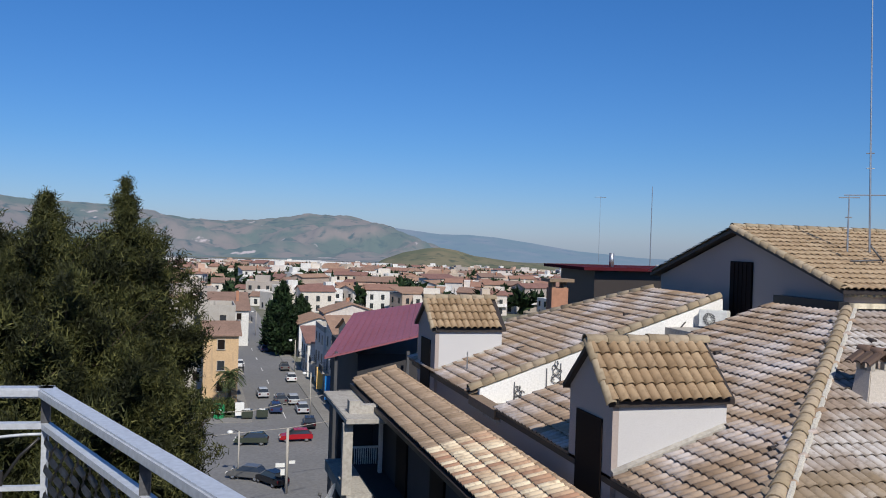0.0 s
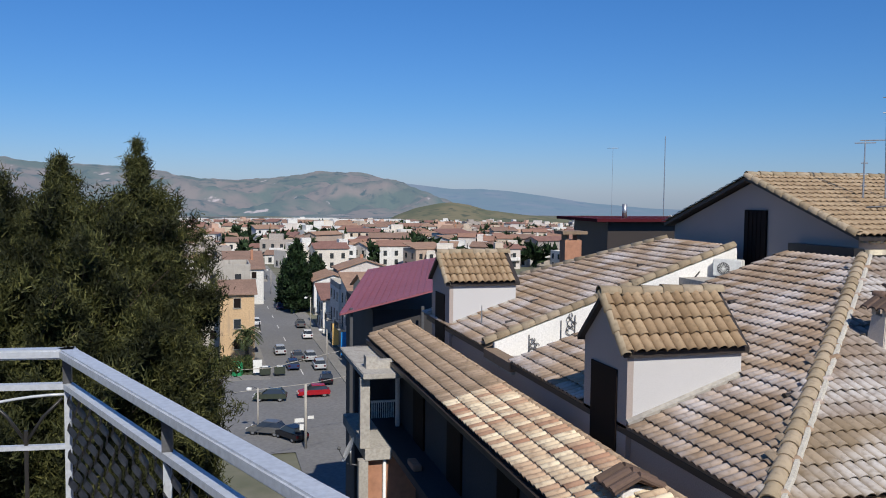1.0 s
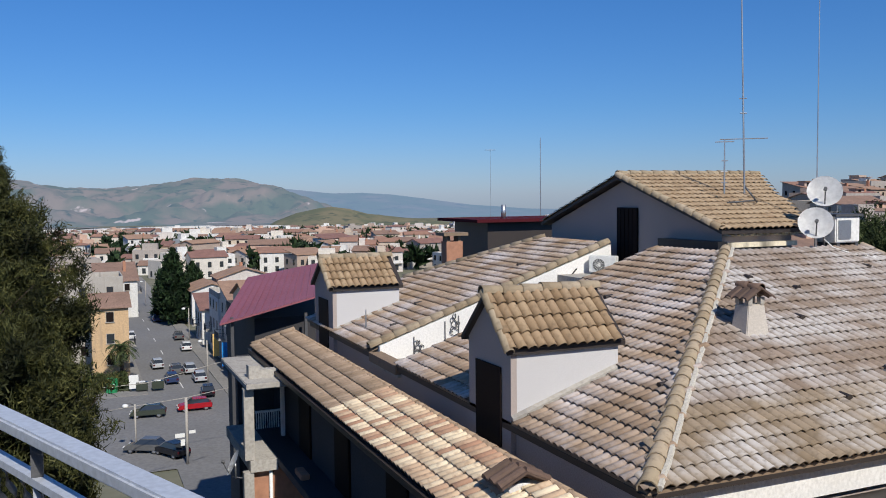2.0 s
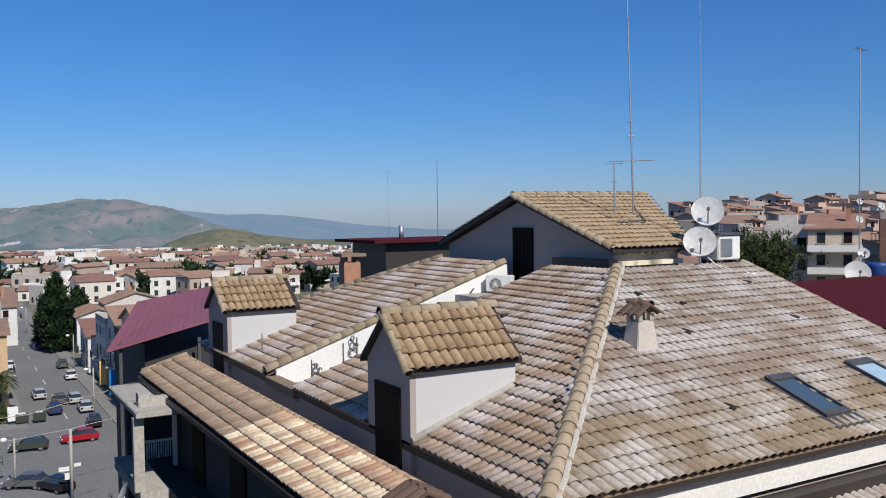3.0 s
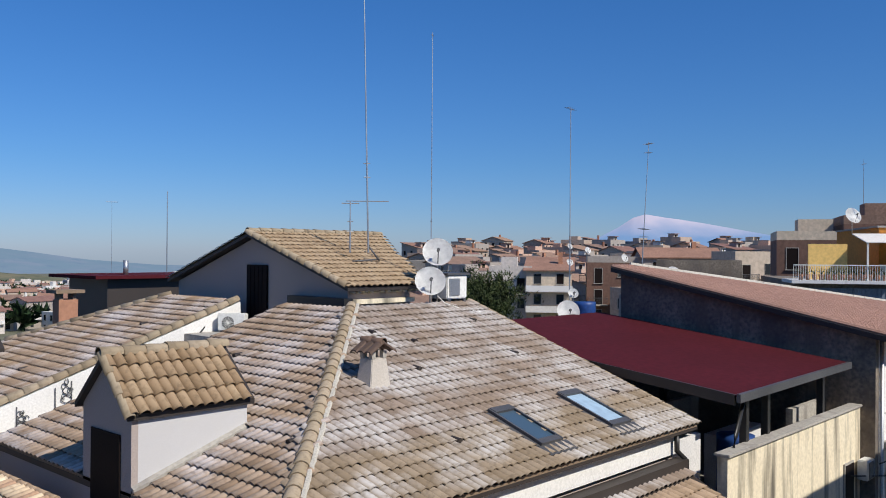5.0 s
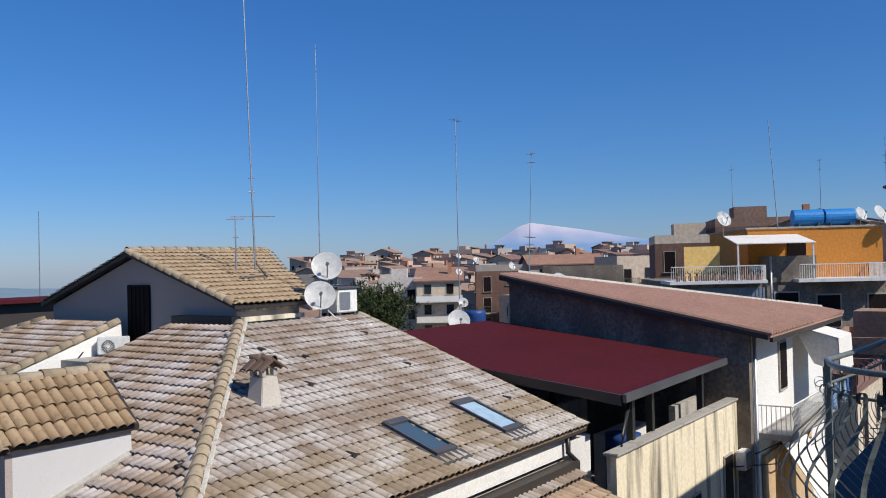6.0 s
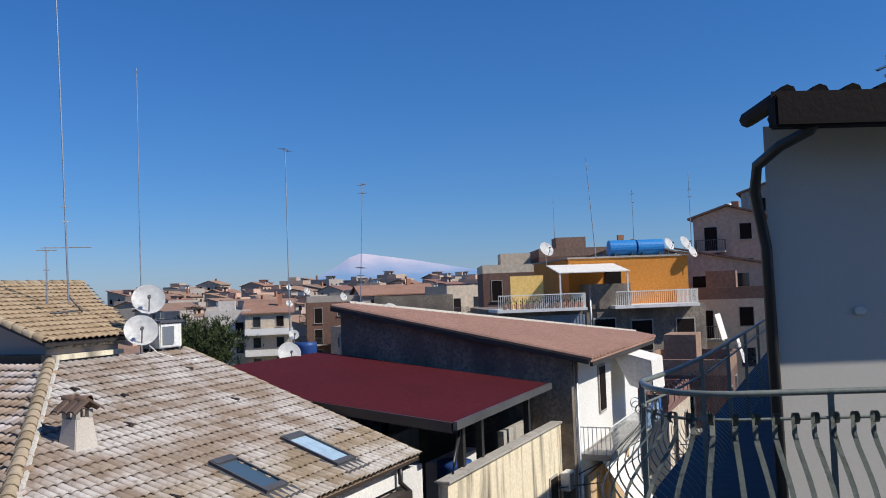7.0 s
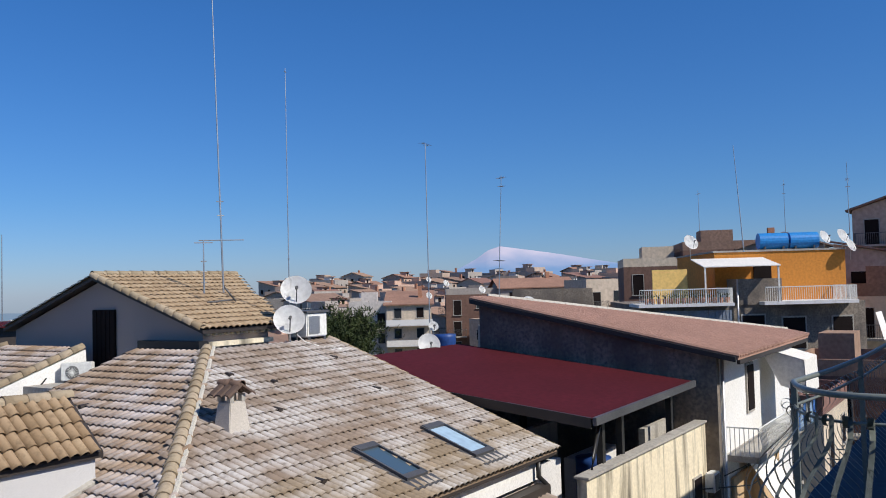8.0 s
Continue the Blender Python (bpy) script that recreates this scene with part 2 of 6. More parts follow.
for k, c in enumerate([(0.36, 0.20, 0.14), (0.30, 0.19, 0.14), (0.40, 0.25, 0.17), (0.28, 0.15, 0.12)]):
    ROOFS.append(surface("house_tiles", c, tuple(x * 0.7 for x in c), rough=0.9, big=0.5, fine=4))

# ---- shape helpers ----
def box(bm, x0, y0, z0, x1, y1, z1, m=None):
    vs = [bm.verts.new(Vector(c) if m is None else m @ Vector(c)) for c in
          ((x0, y0, z0), (x1, y0, z0), (x1, y1, z0), (x0, y1, z0), (x0, y0, z1), (x1, y0, z1), (x1, y1, z1), (x0, y1, z1))]
    for f in ((0, 3, 2, 1), (4, 5, 6, 7), (0, 1, 5, 4), (1, 2, 6, 5), (2, 3, 7, 6), (3, 0, 4, 7)):
        bm.faces.new([vs[i] for i in f])
    return vs


def prism(bm, poly, a, b):
    """A solid between two copies of a polygon, moved by the vectors a and b."""
    lo = [bm.verts.new(Vector(p) + Vector(a)) for p in poly]
    hi = [bm.verts.new(Vector(p) + Vector(b)) for p in poly]
    n = len(poly)
    bm.faces.new(lo[::-1])
    bm.faces.new(hi)
    for i in range(n):
        bm.faces.new((lo[i], lo[(i + 1) % n], hi[(i + 1) % n], hi[i]))


def tube(bm, pts, r, sides=8, r_end=None):
    """A round bar along a line of points, closed at the ends."""
    pts = [Vector(p) for p in pts]
    rings = []
    for i, p in enumerate(pts):
        d = (pts[min(i + 1, len(pts) - 1)] - pts[max(i - 1, 0)]).normalized()
        up = Vector((0, 0, 1)) if abs(d.z) < 0.9 else Vector((1, 0, 0))
        a = d.cross(up).normalized()
        b = d.cross(a)
        rr = r if r_end is None else r + (r_end - r) * i / max(1, len(pts) - 1)
        rings.append([bm.verts.new(p + (a * math.cos(2 * math.pi * k / sides) + b * math.sin(2 * math.pi * k / sides)) * rr) for k in range(sides)])
    for r0, r1 in zip(rings, rings[1:]):
        for k in range(sides):
            bm.faces.new((r0[k], r0[(k + 1) % sides], r1[(k + 1) % sides], r1[k]))
    bm.faces.new(rings[0][::-1])
    bm.faces.new(rings[-1])


BASES = {}


def adopt(ob, parent):
    """Makes ob a part of parent; parts of a thing in BASES are drawn in the coordinates of the place."""
    ob.parent = parent
    if parent.name in BASES:
        ob.matrix_parent_inverse = BASES[parent.name]
    return ob


def mesh_of(name, bm, material):
    bmesh.ops.recalc_face_normals(bm, faces=bm.faces)
    me = bpy.data.meshes.new(name)
    bm.to_mesh(me)
    bm.free()
    me.materials.append(material)
    return me


def part(name, bm, material, parent=None, label="", smooth=False, bevel=0.0):
    me = bm if isinstance(bm, bpy.types.Mesh) else None
    if me is None:
        if bevel:
            bmesh.ops.bevel(bm, geom=bm.edges[:], offset=bevel, segments=2, affect="EDGES")
        me = mesh_of(name, bm, material)
    if smooth:
        for p in me.polygons:
            p.use_smooth = True
    ob = new(name, me)
    if parent is not None:
        adopt(ob, parent)
    if label:
        tagged(ob, label)
    return ob


def thing(name, label, category, group="", kind="", at=(0, 0, 0), rz=0.0):
    ob = new(name)
    ob.matrix_basis = pose(*at, 0, 0, rz)
    return tagged(ob, label, category, group, kind)


def placed(name, label, category, base, group="", kind=""):
    """A thing whose parts are drawn in the coordinates of the place; base: where it stands."""
    ob = thing(name, label, category, group, kind, base)
    BASES[ob.name] = ob.matrix_basis.inverted()
    return ob


def boxes(name, material, parent, *spans, bevel=0.0, label=""):
    bm = bmesh.new()
    for s in spans:
        box(bm, *s)
    return part(name, bm, material, parent, label, bevel=bevel)


def tubes(name, material, parent, r, *lines, sides=8, label=""):
    bm = bmesh.new()
    for ln in lines:
        tube(bm, ln, r, sides)
    return part(name, bm, material, parent, label, smooth=True)


# ---- roof tiles ----
TW, TL = 0.20, 0.345
SEG = 8


def tile_shape(lift=0.045, amp=0.055, over=1.2):
    """One wavy tile, eave end at y = 0: its top skin and the lip at its lower end."""
    us = np.linspace(0, 1, SEG + 1)
    zs = amp * np.abs(np.sin(np.pi * us)) ** 0.85
    lo = np.stack([us * TW, np.zeros(SEG + 1), zs + lift], 1)
    hi = np.stack([us * TW, np.full(SEG + 1, TL * over), zs], 1)
    lip = lo + np.array([0, 0.004, -0.018])
    faces = [(k, k + 1, SEG + 2 + k, SEG + 1 + k) for k in range(SEG)]
    faces += [(2 * SEG + 2 + k, 2 * SEG + 3 + k, k + 1, k) for k in range(SEG)]
    return np.concatenate([lo, hi, lip]), faces


TILE_V, TILE_F = tile_shape()
WAVY_V = tile_shape(0.05, 0.085)[0]


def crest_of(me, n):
    """Marks roll tops with 1, the channels between them with 0, lips with low values."""
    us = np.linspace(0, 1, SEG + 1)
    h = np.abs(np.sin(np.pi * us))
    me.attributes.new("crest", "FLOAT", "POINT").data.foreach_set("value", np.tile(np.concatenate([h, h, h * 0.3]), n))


def axes(origin, u, v):
    u, v = Vector(u).normalized(), Vector(v).normalized()
    n = u.cross(v)
    m = Matrix((u, v, n)).transposed().to_4x4()
    m.translation = origin
    return m


def tile_field(parent, material, origin, u, v, nu, nv, keep=None, single=None, single_mat=None, name="roof_tiles", shape=TILE_V):
    """Rows of tiles from the eave upwards; those for which single(i, j) holds are objects of their own."""
    m = axes(origin, u, v)
    A3 = np.array(m.to_3x3())
    o = np.array(origin, float)
    vs, fs, count = [], [], 0
    rng = np.random.RandomState(7)
    one = None
    for j in range(nv):
        for i in range(nu):
            c = o + A3 @ np.array([(i + 0.5) * TW, (j + 0.5) * TL, 0])
            if keep and not keep(*c):
                continue
            jig = rng.uniform(-0.007, 0.007, 3)
            at = o + A3 @ (np.array([i * TW, j * TL, 0]) + jig * (1, 1, 0.6))
            if single and single(i, j):
                if one is None:
                    one = bpy.data.meshes.new("roof_tile")
                    one.from_pydata(shape.tolist(), [], TILE_F)
                    one.materials.append(single_mat)
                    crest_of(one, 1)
                    for p in one.polygons:
                        p.use_smooth = p.index < SEG
                ob = new("roof_tile", one)
                mm = m.copy()
                mm.translation = Vector(at)
                ob.matrix_basis = mm
                adopt(ob, parent)
                continue
            vs.append(shape @ A3.T + at)
            fs += [tuple(q + count for q in f) for f in TILE_F]
            count += len(shape)
    me = bpy.data.meshes.new(name)
    me.from_pydata(np.concatenate(vs).tolist(), [], fs)
    me.materials.append(material)
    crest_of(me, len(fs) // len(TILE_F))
    flags = np.tile(np.arange(len(TILE_F)) < SEG, len(fs) // len(TILE_F))
    me.polygons.foreach_set("use_smooth", flags)
    ob = new(name, me)
    adopt(ob, parent)
    return tagged(ob, kind="stuff")


def caps(parent, material, a, b, r=0.13, length=0.36, name="ridge_tile"):
    """Half-round ridge tiles from a up to b, each lapped over the one below."""
    a, b = Vector(a), Vector(b)
    d = (b - a).normalized()
    side = d.cross(Vector((0, 0, 1))).normalized()
    up = side.cross(d)
    n = max(1, int((b - a).length / length))
    step = (b - a).length / n
    me = bpy.data.meshes.new(name)
    vs, fs = [], []
    for e, (y, rr) in enumerate(((0, r * 1.12), (step * 1.06, r * 0.92))):
        for k in range(9):
            ang = math.pi * (k / 8 * 1.16 - 0.08)
            vs.append((math.cos(ang) * rr, y, math.sin(ang) * rr))
    for k in range(9):
        ang = math.pi * (k / 8 * 1.16 - 0.08)
        vs.append((math.cos(ang) * r * 0.95, 0.004, math.sin(ang) * r * 0.95))
    fs = [(k, k + 1, 10 + k, 9 + k) for k in range(8)] + [(18 + k, 19 + k, k + 1, k) for k in range(8)]
    me.from_pydata(vs, [], fs)
    me.materials.append(material)
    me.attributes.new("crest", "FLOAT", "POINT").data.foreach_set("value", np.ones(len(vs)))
    for p in me.polygons:
        p.use_smooth = p.index < 8
    base = Matrix((side, d, up)).transposed().to_4x4()
    for k in range(n):
        ob = new(name, me)
        mm = base.copy()
        mm.translation = a + d * (k * step) + Vector((0, 0, random.uniform(-0.006, 0.006)))
        ob.matrix_basis = mm
        adopt(ob, parent)

# ---- the tiled house across the street ----
EX, EY, EZ = 7.0, 9.43, -4.0            # corner of the two eaves
PL, PF = 0.34, 0.36                     # slopes of the side and the front roof
RX, RZ = 14.6, -4.0 + 0.34 * 7.6        # ridge of the side roof
RY = EY + (RZ - EZ) / PF
FX = 19.17                              # verge of the front roof
CUT0, CUT1, WING = 19.2, 21.2, 27.4     # roof terrace and the far wing
house = placed("tiled_house", "large house with weathered clay tile roofs and grey rendered walls", "house", (12, 18, -14))


def zl(x):
    return EZ + PL * (x - EX)


def zf(y):
    return EZ + PF * (y - EY)


# walls
bm = bmesh.new()
box(bm, 7.25, 9.75, -14, 18.9, 26.9, -4.32)
prism(bm, [(7.25, 9.9, -4.32), (18.9, 9.9, -4.32), (18.9, 16.6, -1.75), (14.6, 16.6, -1.75), (7.6, 9.95, -4.3)], (0, 0, 0), (0, 0, 0.02))
part("wall", bm, M["render_grey"], house)
boxes("fascia", M["plaster_bright"], house, (7.1, 9.62, -4.62, 18.55, 9.75, -4.2))
boxes("fascia", M["render_white"], house, (18.55, 9.55, -5.6, 19.6, 9.75, -4.3))
boxes("eave_board", M["dark_gutter"], house, (6.95, 9.42, -4.13, 19.17, 9.62, -4.06))
boxes("flashing", M["dark_gutter"], house, (7.0, 9.3, -4.9, 18.5, 9.62, -4.7))
boxes("eave_board", M["dark_gutter"], house, (6.99, 9.45, -4.16, 7.25, CUT0, -4.05), (6.99, CUT1, -4.16, 7.25, WING, -4.05))
boxes("wall", M["render_grey"], house, (7.1, 9.5, -5.2, 7.245, 27.0, -4.17))
tubes("drainpipe", M["black_metal"], house, 0.06, [(18.3, 9.5, -4.15), (18.3, 9.5, -4.5), (18.5, 9.35, -4.75), (18.5, 9.35, -5.1)])

# roof decks under the tiles
bm = bmesh.new()
prism(bm, [(EX, EY, EZ), (FX, EY, EZ), (FX, RY, RZ), (RX, RY, RZ)], (0, 0, -0.06), (0, 0, 0.0))
slope_front = part("roof_slope", bm, M["tile_brown"], house, "front roof slope of bleached wavy tiles")
bm = bmesh.new()
prism(bm, [(EX, EY, EZ), (RX, RY, RZ), (RX, CUT0, RZ), (EX, CUT0, EZ)], (0, 0, -0.06), (0, 0, 0.0))
slope_side = part("roof_slope", bm, M["tile_brown"], house, "side roof slope of reddish wavy tiles")
bm = bmesh.new()
prism(bm, [(EX, CUT1 + 0.16, EZ), (RX - 0.1, CUT1 + 0.16, zl(RX - 0.1)), (RX - 0.1, 25.2, zl(RX - 0.1)), (10.4, WING + 0.4, zl(10.4)), (EX, WING + 0.4, EZ)], (0, 0, -0.06), (0, 0, 0.0))
slope_wing = part("roof_slope", bm, M["tile_brown"], house, "far wing roof slope of wavy tiles")

sv = (1, 0, PL)
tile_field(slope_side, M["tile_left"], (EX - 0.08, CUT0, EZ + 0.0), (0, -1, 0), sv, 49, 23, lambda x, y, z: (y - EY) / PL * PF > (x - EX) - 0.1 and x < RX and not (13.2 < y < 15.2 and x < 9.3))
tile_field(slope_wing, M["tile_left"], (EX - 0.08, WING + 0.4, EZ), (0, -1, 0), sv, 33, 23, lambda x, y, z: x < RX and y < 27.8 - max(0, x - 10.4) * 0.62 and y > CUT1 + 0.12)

# ridge, hip and verge caps
hip_a, hip_b = (EX - 0.02, EY - 0.02, EZ + 0.03), (RX, RY, RZ + 0.05)
caps(slope_front, M["tile_cap"], hip_a, hip_b, 0.135, 0.37, "hip_tile")
bm = bmesh.new()
d0 = Vector(hip_b) - Vector(hip_a)
rm = random.Random(3)
tube(bm, [Vector(hip_a) + d0 * (k / 90) + Vector((0.125 + rm.uniform(-0.012, 0.012), -0.105, 0.035 + rm.uniform(-0.01, 0.01))) for k in range(91)], 0.05, 6)
part("mortar_joint", bm, M["mortar"], slope_front)
caps(slope_wing, M["tile_cap"], (EX, CUT1 + 0.16, EZ + 0.1), (RX - 0.2, CUT1 + 0.16, zl(RX - 0.2) + 0.1), 0.12, 0.36, "verge_tile")
caps(slope_wing, M["tile_cap"], (10.4, 27.75, zl(10.4) + 0.05), (RX - 0.1, 25.2, RZ + 0.03), 0.12, 0.36, "verge_tile")
caps(slope_front, M["tile_cap"], (FX, EY, EZ + 0.0), (FX, RY, RZ + 0.02), 0.09, 0.36, "verge_tile")

# roof terrace with its white side wall
bm = bmesh.new()
prism(bm, [(7.25, 0, -4.3), (14.5, 0, -4.3), (14.4, 0, zl(14.4) + 0.03), (7.25, 0, zl(7.25) + 0.03)], (0, CUT1 + 0.003, 0), (0, CUT1 + 0.15, 0))
part("terrace_wall", bm, M["plaster_bright"], house, "sunlit white plaster side wall of the roof terrace")
boxes("terrace_floor", M["concrete"], house, (7.0, CUT0, -4.32, 12.6, CUT1, -4.25), (12.6, CUT0, -4.3, 14.9, CUT1, -2.25))
boxes("coping", M["tile_brown"], house, (6.95, CUT0, -4.24, 7.3, CUT1, -4.02))
for x, z in ((8.2, -3.7), (9.1, -3.35), (9.5, -3.22)):
    tubes("pipe", M["iron_grey"], house, 0.014, [(x, CUT1 - 0.03, -4.2), (x, CUT1 - 0.03, z)])
# thin wrought scrolls fixed to the white wall
for cx_, z0, z1 in ((8.32, -4.2, -3.8), (9.37, -3.75, -3.15)):
    for e in (-1, 1):
        pts = [(cx_ + e * 0.16 * math.sin(0.55 * i) * (1 - i / 20), CUT1 - 0.035, z0 + (z1 - z0) * i / 16) for i in range(17)]
        tubes("wrought_scroll", M["iron_grey"], house, 0.012, pts, sides=6)
    for k in range(3):
        a0 = k * 2.1
        tubes("wrought_scroll", M["iron_grey"], house, 0.010, [(cx_ + 0.1 * math.cos(a0) + 0.07 * math.cos(0.6 * i), CUT1 - 0.03, (z0 + z1) / 2 + 0.14 * math.sin(a0) + 0.07 * math.sin(0.6 * i)) for i in range(9)], sides=5)
tubes("cable", M["black_metal"], house, 0.02, [(11.6, CUT1 - 0.05, -2.9), (12.2, CUT1 - 0.1, -2.65), (12.7, CUT1 - 0.08, -2.6), (13.2, CUT1 - 0.06, -2.1)])

# gable block on the ridge
GX0, GX1, GY0, GY1, GYM, GA, GE = 15.0, 20.0, 17.2, 25.6, 21.4, 0.55, -0.85
bm = bmesh.new()
prism(bm, [(0, GY0, -2.6), (0, GY1, -2.6), (0, GY1, GE - 0.12), (0, GYM, GA - 0.14), (0, GY0, GE - 0.12)], (GX0, 0, 0), (17.3, 0, 0))
part("gable_wall", bm, M["render_grey"], house, "grey rendered gable in shade")
for s, y0 in ((1, GY0 - 0.28), (-1, GY1 + 0.28)):
    bm = bmesh.new()
    gp = (GA - GE) / (GYM - GY0 + 0.1)
    prism(bm, [(GX0 - 0.25, y0, GE - 0.06), (17.75, y0, GE - 0.06), (GX1 + 0.1, GYM, GA), (GX0 - 0.25, GYM, GA)], (0, 0, -0.1), (0, 0, 0))
    sl = part("roof_slope", bm, M["dark_gutter"], house, "gable roof slope of tan wavy tiles")
    if s > 0:
        tile_field(sl, M["tile_gable"], (GX0 - 0.28, y0 - 0.06, GE - 0.07), (1, 0, 0), (0, GYM - y0, GA - GE + 0.06), 27, 14, lambda x, y, z: y < GYM and x < 17.75 + (y - 16.9) * 0.52)
        caps(sl, M["tile_cap"], (GX0 - 0.24, y0, GE - 0.03), (GX0 - 0.24, GYM, GA + 0.03), 0.1, 0.36, "verge_tile")
    else:
        tile_field(sl, M["tile_gable"], (GX1 + 0.1, y0 + 0.06, GE - 0.07), (-1, 0, 0), (0, GYM - y0, GA - GE + 0.06), 27, 14, lambda x, y, z: y > GYM and x < 20.1 - (y - GYM) * 0.52)
    caps(sl, M["tile_cap"], (GX0 - 0.25, GYM, GA + 0.06), (GX1 + 0.1, GYM, GA + 0.06), 0.1, 0.4, "ridge_tile")
for k in range(13):
    tubes("tile_end", M["mortar"], house, 0.055, [(15.1 + k * 0.21, GY0 - 0.16, -1.03), (15.1 + k * 0.21, GY0 + 0.0, -1.03)])
boxes("ledge", M["cream_wall"], house, (15.02, GY0 - 0.2, -1.36, 17.3, GY0 - 0.003, -1.24))
boxes("flashing", M["black_metal"], house, (14.7, 17.0, -1.52, 14.99, 19.4, -1.2), (14.99, GY0 - 0.18, -1.6, 17.3, GY0 - 0.004, -1.42))
door = boxes("door", M["brown_wood"], house, (14.93, 20.68, -2.3, 14.997, 21.68, -0.38), label="dark brown wooden roof door", bevel=0.01)
bm = bmesh.new()
for k in range(1, 5):
    box(bm, 14.915, 20.7 + k * 0.19, -2.25, 14.93, 20.72 + k * 0.19, -0.42)
part("door_batten", bm, M["brown_wood"], door)
boxes("soffit", M["render_white"], house, (14.99, GY0 + 0.3, -2.35, 14.995, GY0 + 0.31, -2.34))


# dormers
def dormer(y0, y1, x1, zw, zr, frontx=7.0):
    ym = (y0 + y1) / 2
    bm = bmesh.new()
    prism(bm, [(0, y0, -5.0), (0, y1, -5.0), (0, y1, zw), (0, ym, zr - 0.08), (0, y0, zw)], (frontx, 0, 0), (frontx + 0.12, 0, 0))
    dm = part("dormer", bm, M["render_grey"], house, "dormer with a tan tile roof and a dark shutter")
    for y in (y0, y1 - 0.12):
        bm = bmesh.new()
        prism(bm, [(frontx + 0.12, y, -4.3), (x1, y, zl(x1) - 0.1), (x1, y, zw - 0.02), (frontx + 0.12, y, zw - 0.02)], (0, 0, 0), (0, 0.12, 0))
        part("cheek_wall", bm, M["cheek_render"], dm)
    gpitch = (zr - zw) / (ym - y0)
    for s, ys in ((1, y0 - 0.09), (-1, y1 + 0.09)):
        ze = zr - gpitch * abs(ym - ys)
        bm = bmesh.new()
        prism(bm, [(frontx - 0.12, ys, ze), (x1 + 0.1, ys, ze), (x1 + 0.1, ym, zr), (frontx - 0.12, ym, zr)], (0, 0, -0.1), (0, 0, 0))
        part("eave_board", bm, M["dark_gutter"], dm)
        org = (frontx - 0.14, ys - 0.05 * s, ze - 0.03) if s > 0 else (x1 + 0.1, ys + 0.05, ze - 0.03)
        tile_field(dm, M["tile_tan"], org, (s, 0, 0), (0, s * (ym - y0), zr - zw), int((x1 + 0.24 - frontx) / TW), 5, lambda x, y, z: (ym - y) * s > 0, shape=WAVY_V)
    caps(dm, M["tile_cap"], (frontx - 0.16, ym, zr + 0.04), (x1 + 0.1, ym, zr + 0.04), 0.11, 0.36, "ridge_tile")
    caps(dm, M["tile_cap"], (frontx - 0.1, y0 - 0.16, zr - gpitch * (ym - y0 + 0.16) + 0.02), (frontx - 0.1, ym, zr + 0.03), 0.085, 0.36, "verge_tile")
    sh = boxes("shutter", M["brown_wood"], dm, (frontx - 0.03, ym - 0.52, -4.55, frontx - 0.003, ym + 0.52, -3.08))
    boxes("flashing", M["concrete"], dm, (frontx + 0.1, y0 - 0.06, -4.02, frontx + 0.2, y0 - 0.003, -3.86))
    bm = bmesh.new()
    prism(bm, [(frontx, y0 - 0.09, zl(frontx) + 0.08), (x1, y0 - 0.09, zl(x1) + 0.08), (x1, y0 - 0.003, zl(x1) + 0.12), (frontx, y0 - 0.003, zl(frontx) + 0.12)], (0, 0, -0.06), (0, 0, 0.0))
    part("flashing", bm, M["concrete"], dm)
    return dm


dormer(13.38, 15.12, 9.25, -2.6, -1.8)
dormer(24.7, 26.7, 9.1, -2.6, -1.87)

# chimney on the front slope
ch = placed("chimney", "short tapered chimney with a small tiled cap on the front slope", "chimney", (12.02, 12.98, -2.75))
bm = bmesh.new()
cx, cy = 12.02, 12.98
b0 = [(cx - 0.32, cy - 0.25, -3.0), (cx + 0.32, cy - 0.25, -3.0), (cx + 0.32, cy + 0.25, -3.0), (cx - 0.32, cy + 0.25, -3.0)]
t0 = [(cx - 0.2, cy - 0.18, -2.14), (cx + 0.2, cy - 0.18, -2.14), (cx + 0.2, cy + 0.18, -2.14), (cx - 0.2, cy + 0.18, -2.14)]
lo, hi = [bm.verts.new(p) for p in b0], [bm.verts.new(p) for p in t0]
bm.faces.new(lo[::-1]), bm.faces.new(hi)
for k in range(4):
    bm.faces.new((lo[k], lo[(k + 1) % 4], hi[(k + 1) % 4], hi[k]))
part("shaft", bm, M["chimney_render"], ch, bevel=0.015)
for dx in (-0.15, 0.15):
    for dy in (-0.13, 0.13):
        boxes("stub", M["concrete"], ch, (cx + dx - 0.05, cy + dy - 0.05, -2.14, cx + dx + 0.05, cy + dy + 0.05, -2.0))
for s in (-1, 1):
    bm = bmesh.new()
    for k in range(3):
        for q in range(4):
            a0, a1 = math.pi * q / 4, math.pi * (q + 1) / 4
            yk = cy - 0.32 + k * 0.21
            f = [(cx, yk + 0.105 - 0.1 * math.cos(a0), -1.8 + 0.05 * math.sin(a0)), (cx, yk + 0.105 - 0.1 * math.cos(a1), -1.8 + 0.05 * math.sin(a1)),
                 (cx + s * 0.36, yk + 0.105 - 0.1 * math.cos(a1), -2.02 + 0.05 * math.sin(a1)), (cx + s * 0.36, yk + 0.105 - 0.1 * math.cos(a0), -2.02 + 0.05 * math.sin(a0))]
            prism(bm, f, (0, 0, -0.025), (0, 0, 0))
    part("cap_tile", bm, M["cap_brown"], ch)
caps(ch, M["cap_brown"], (cx, cy - 0.32, -1.8), (cx, cy + 0.32, -1.8), 0.08, 0.32)

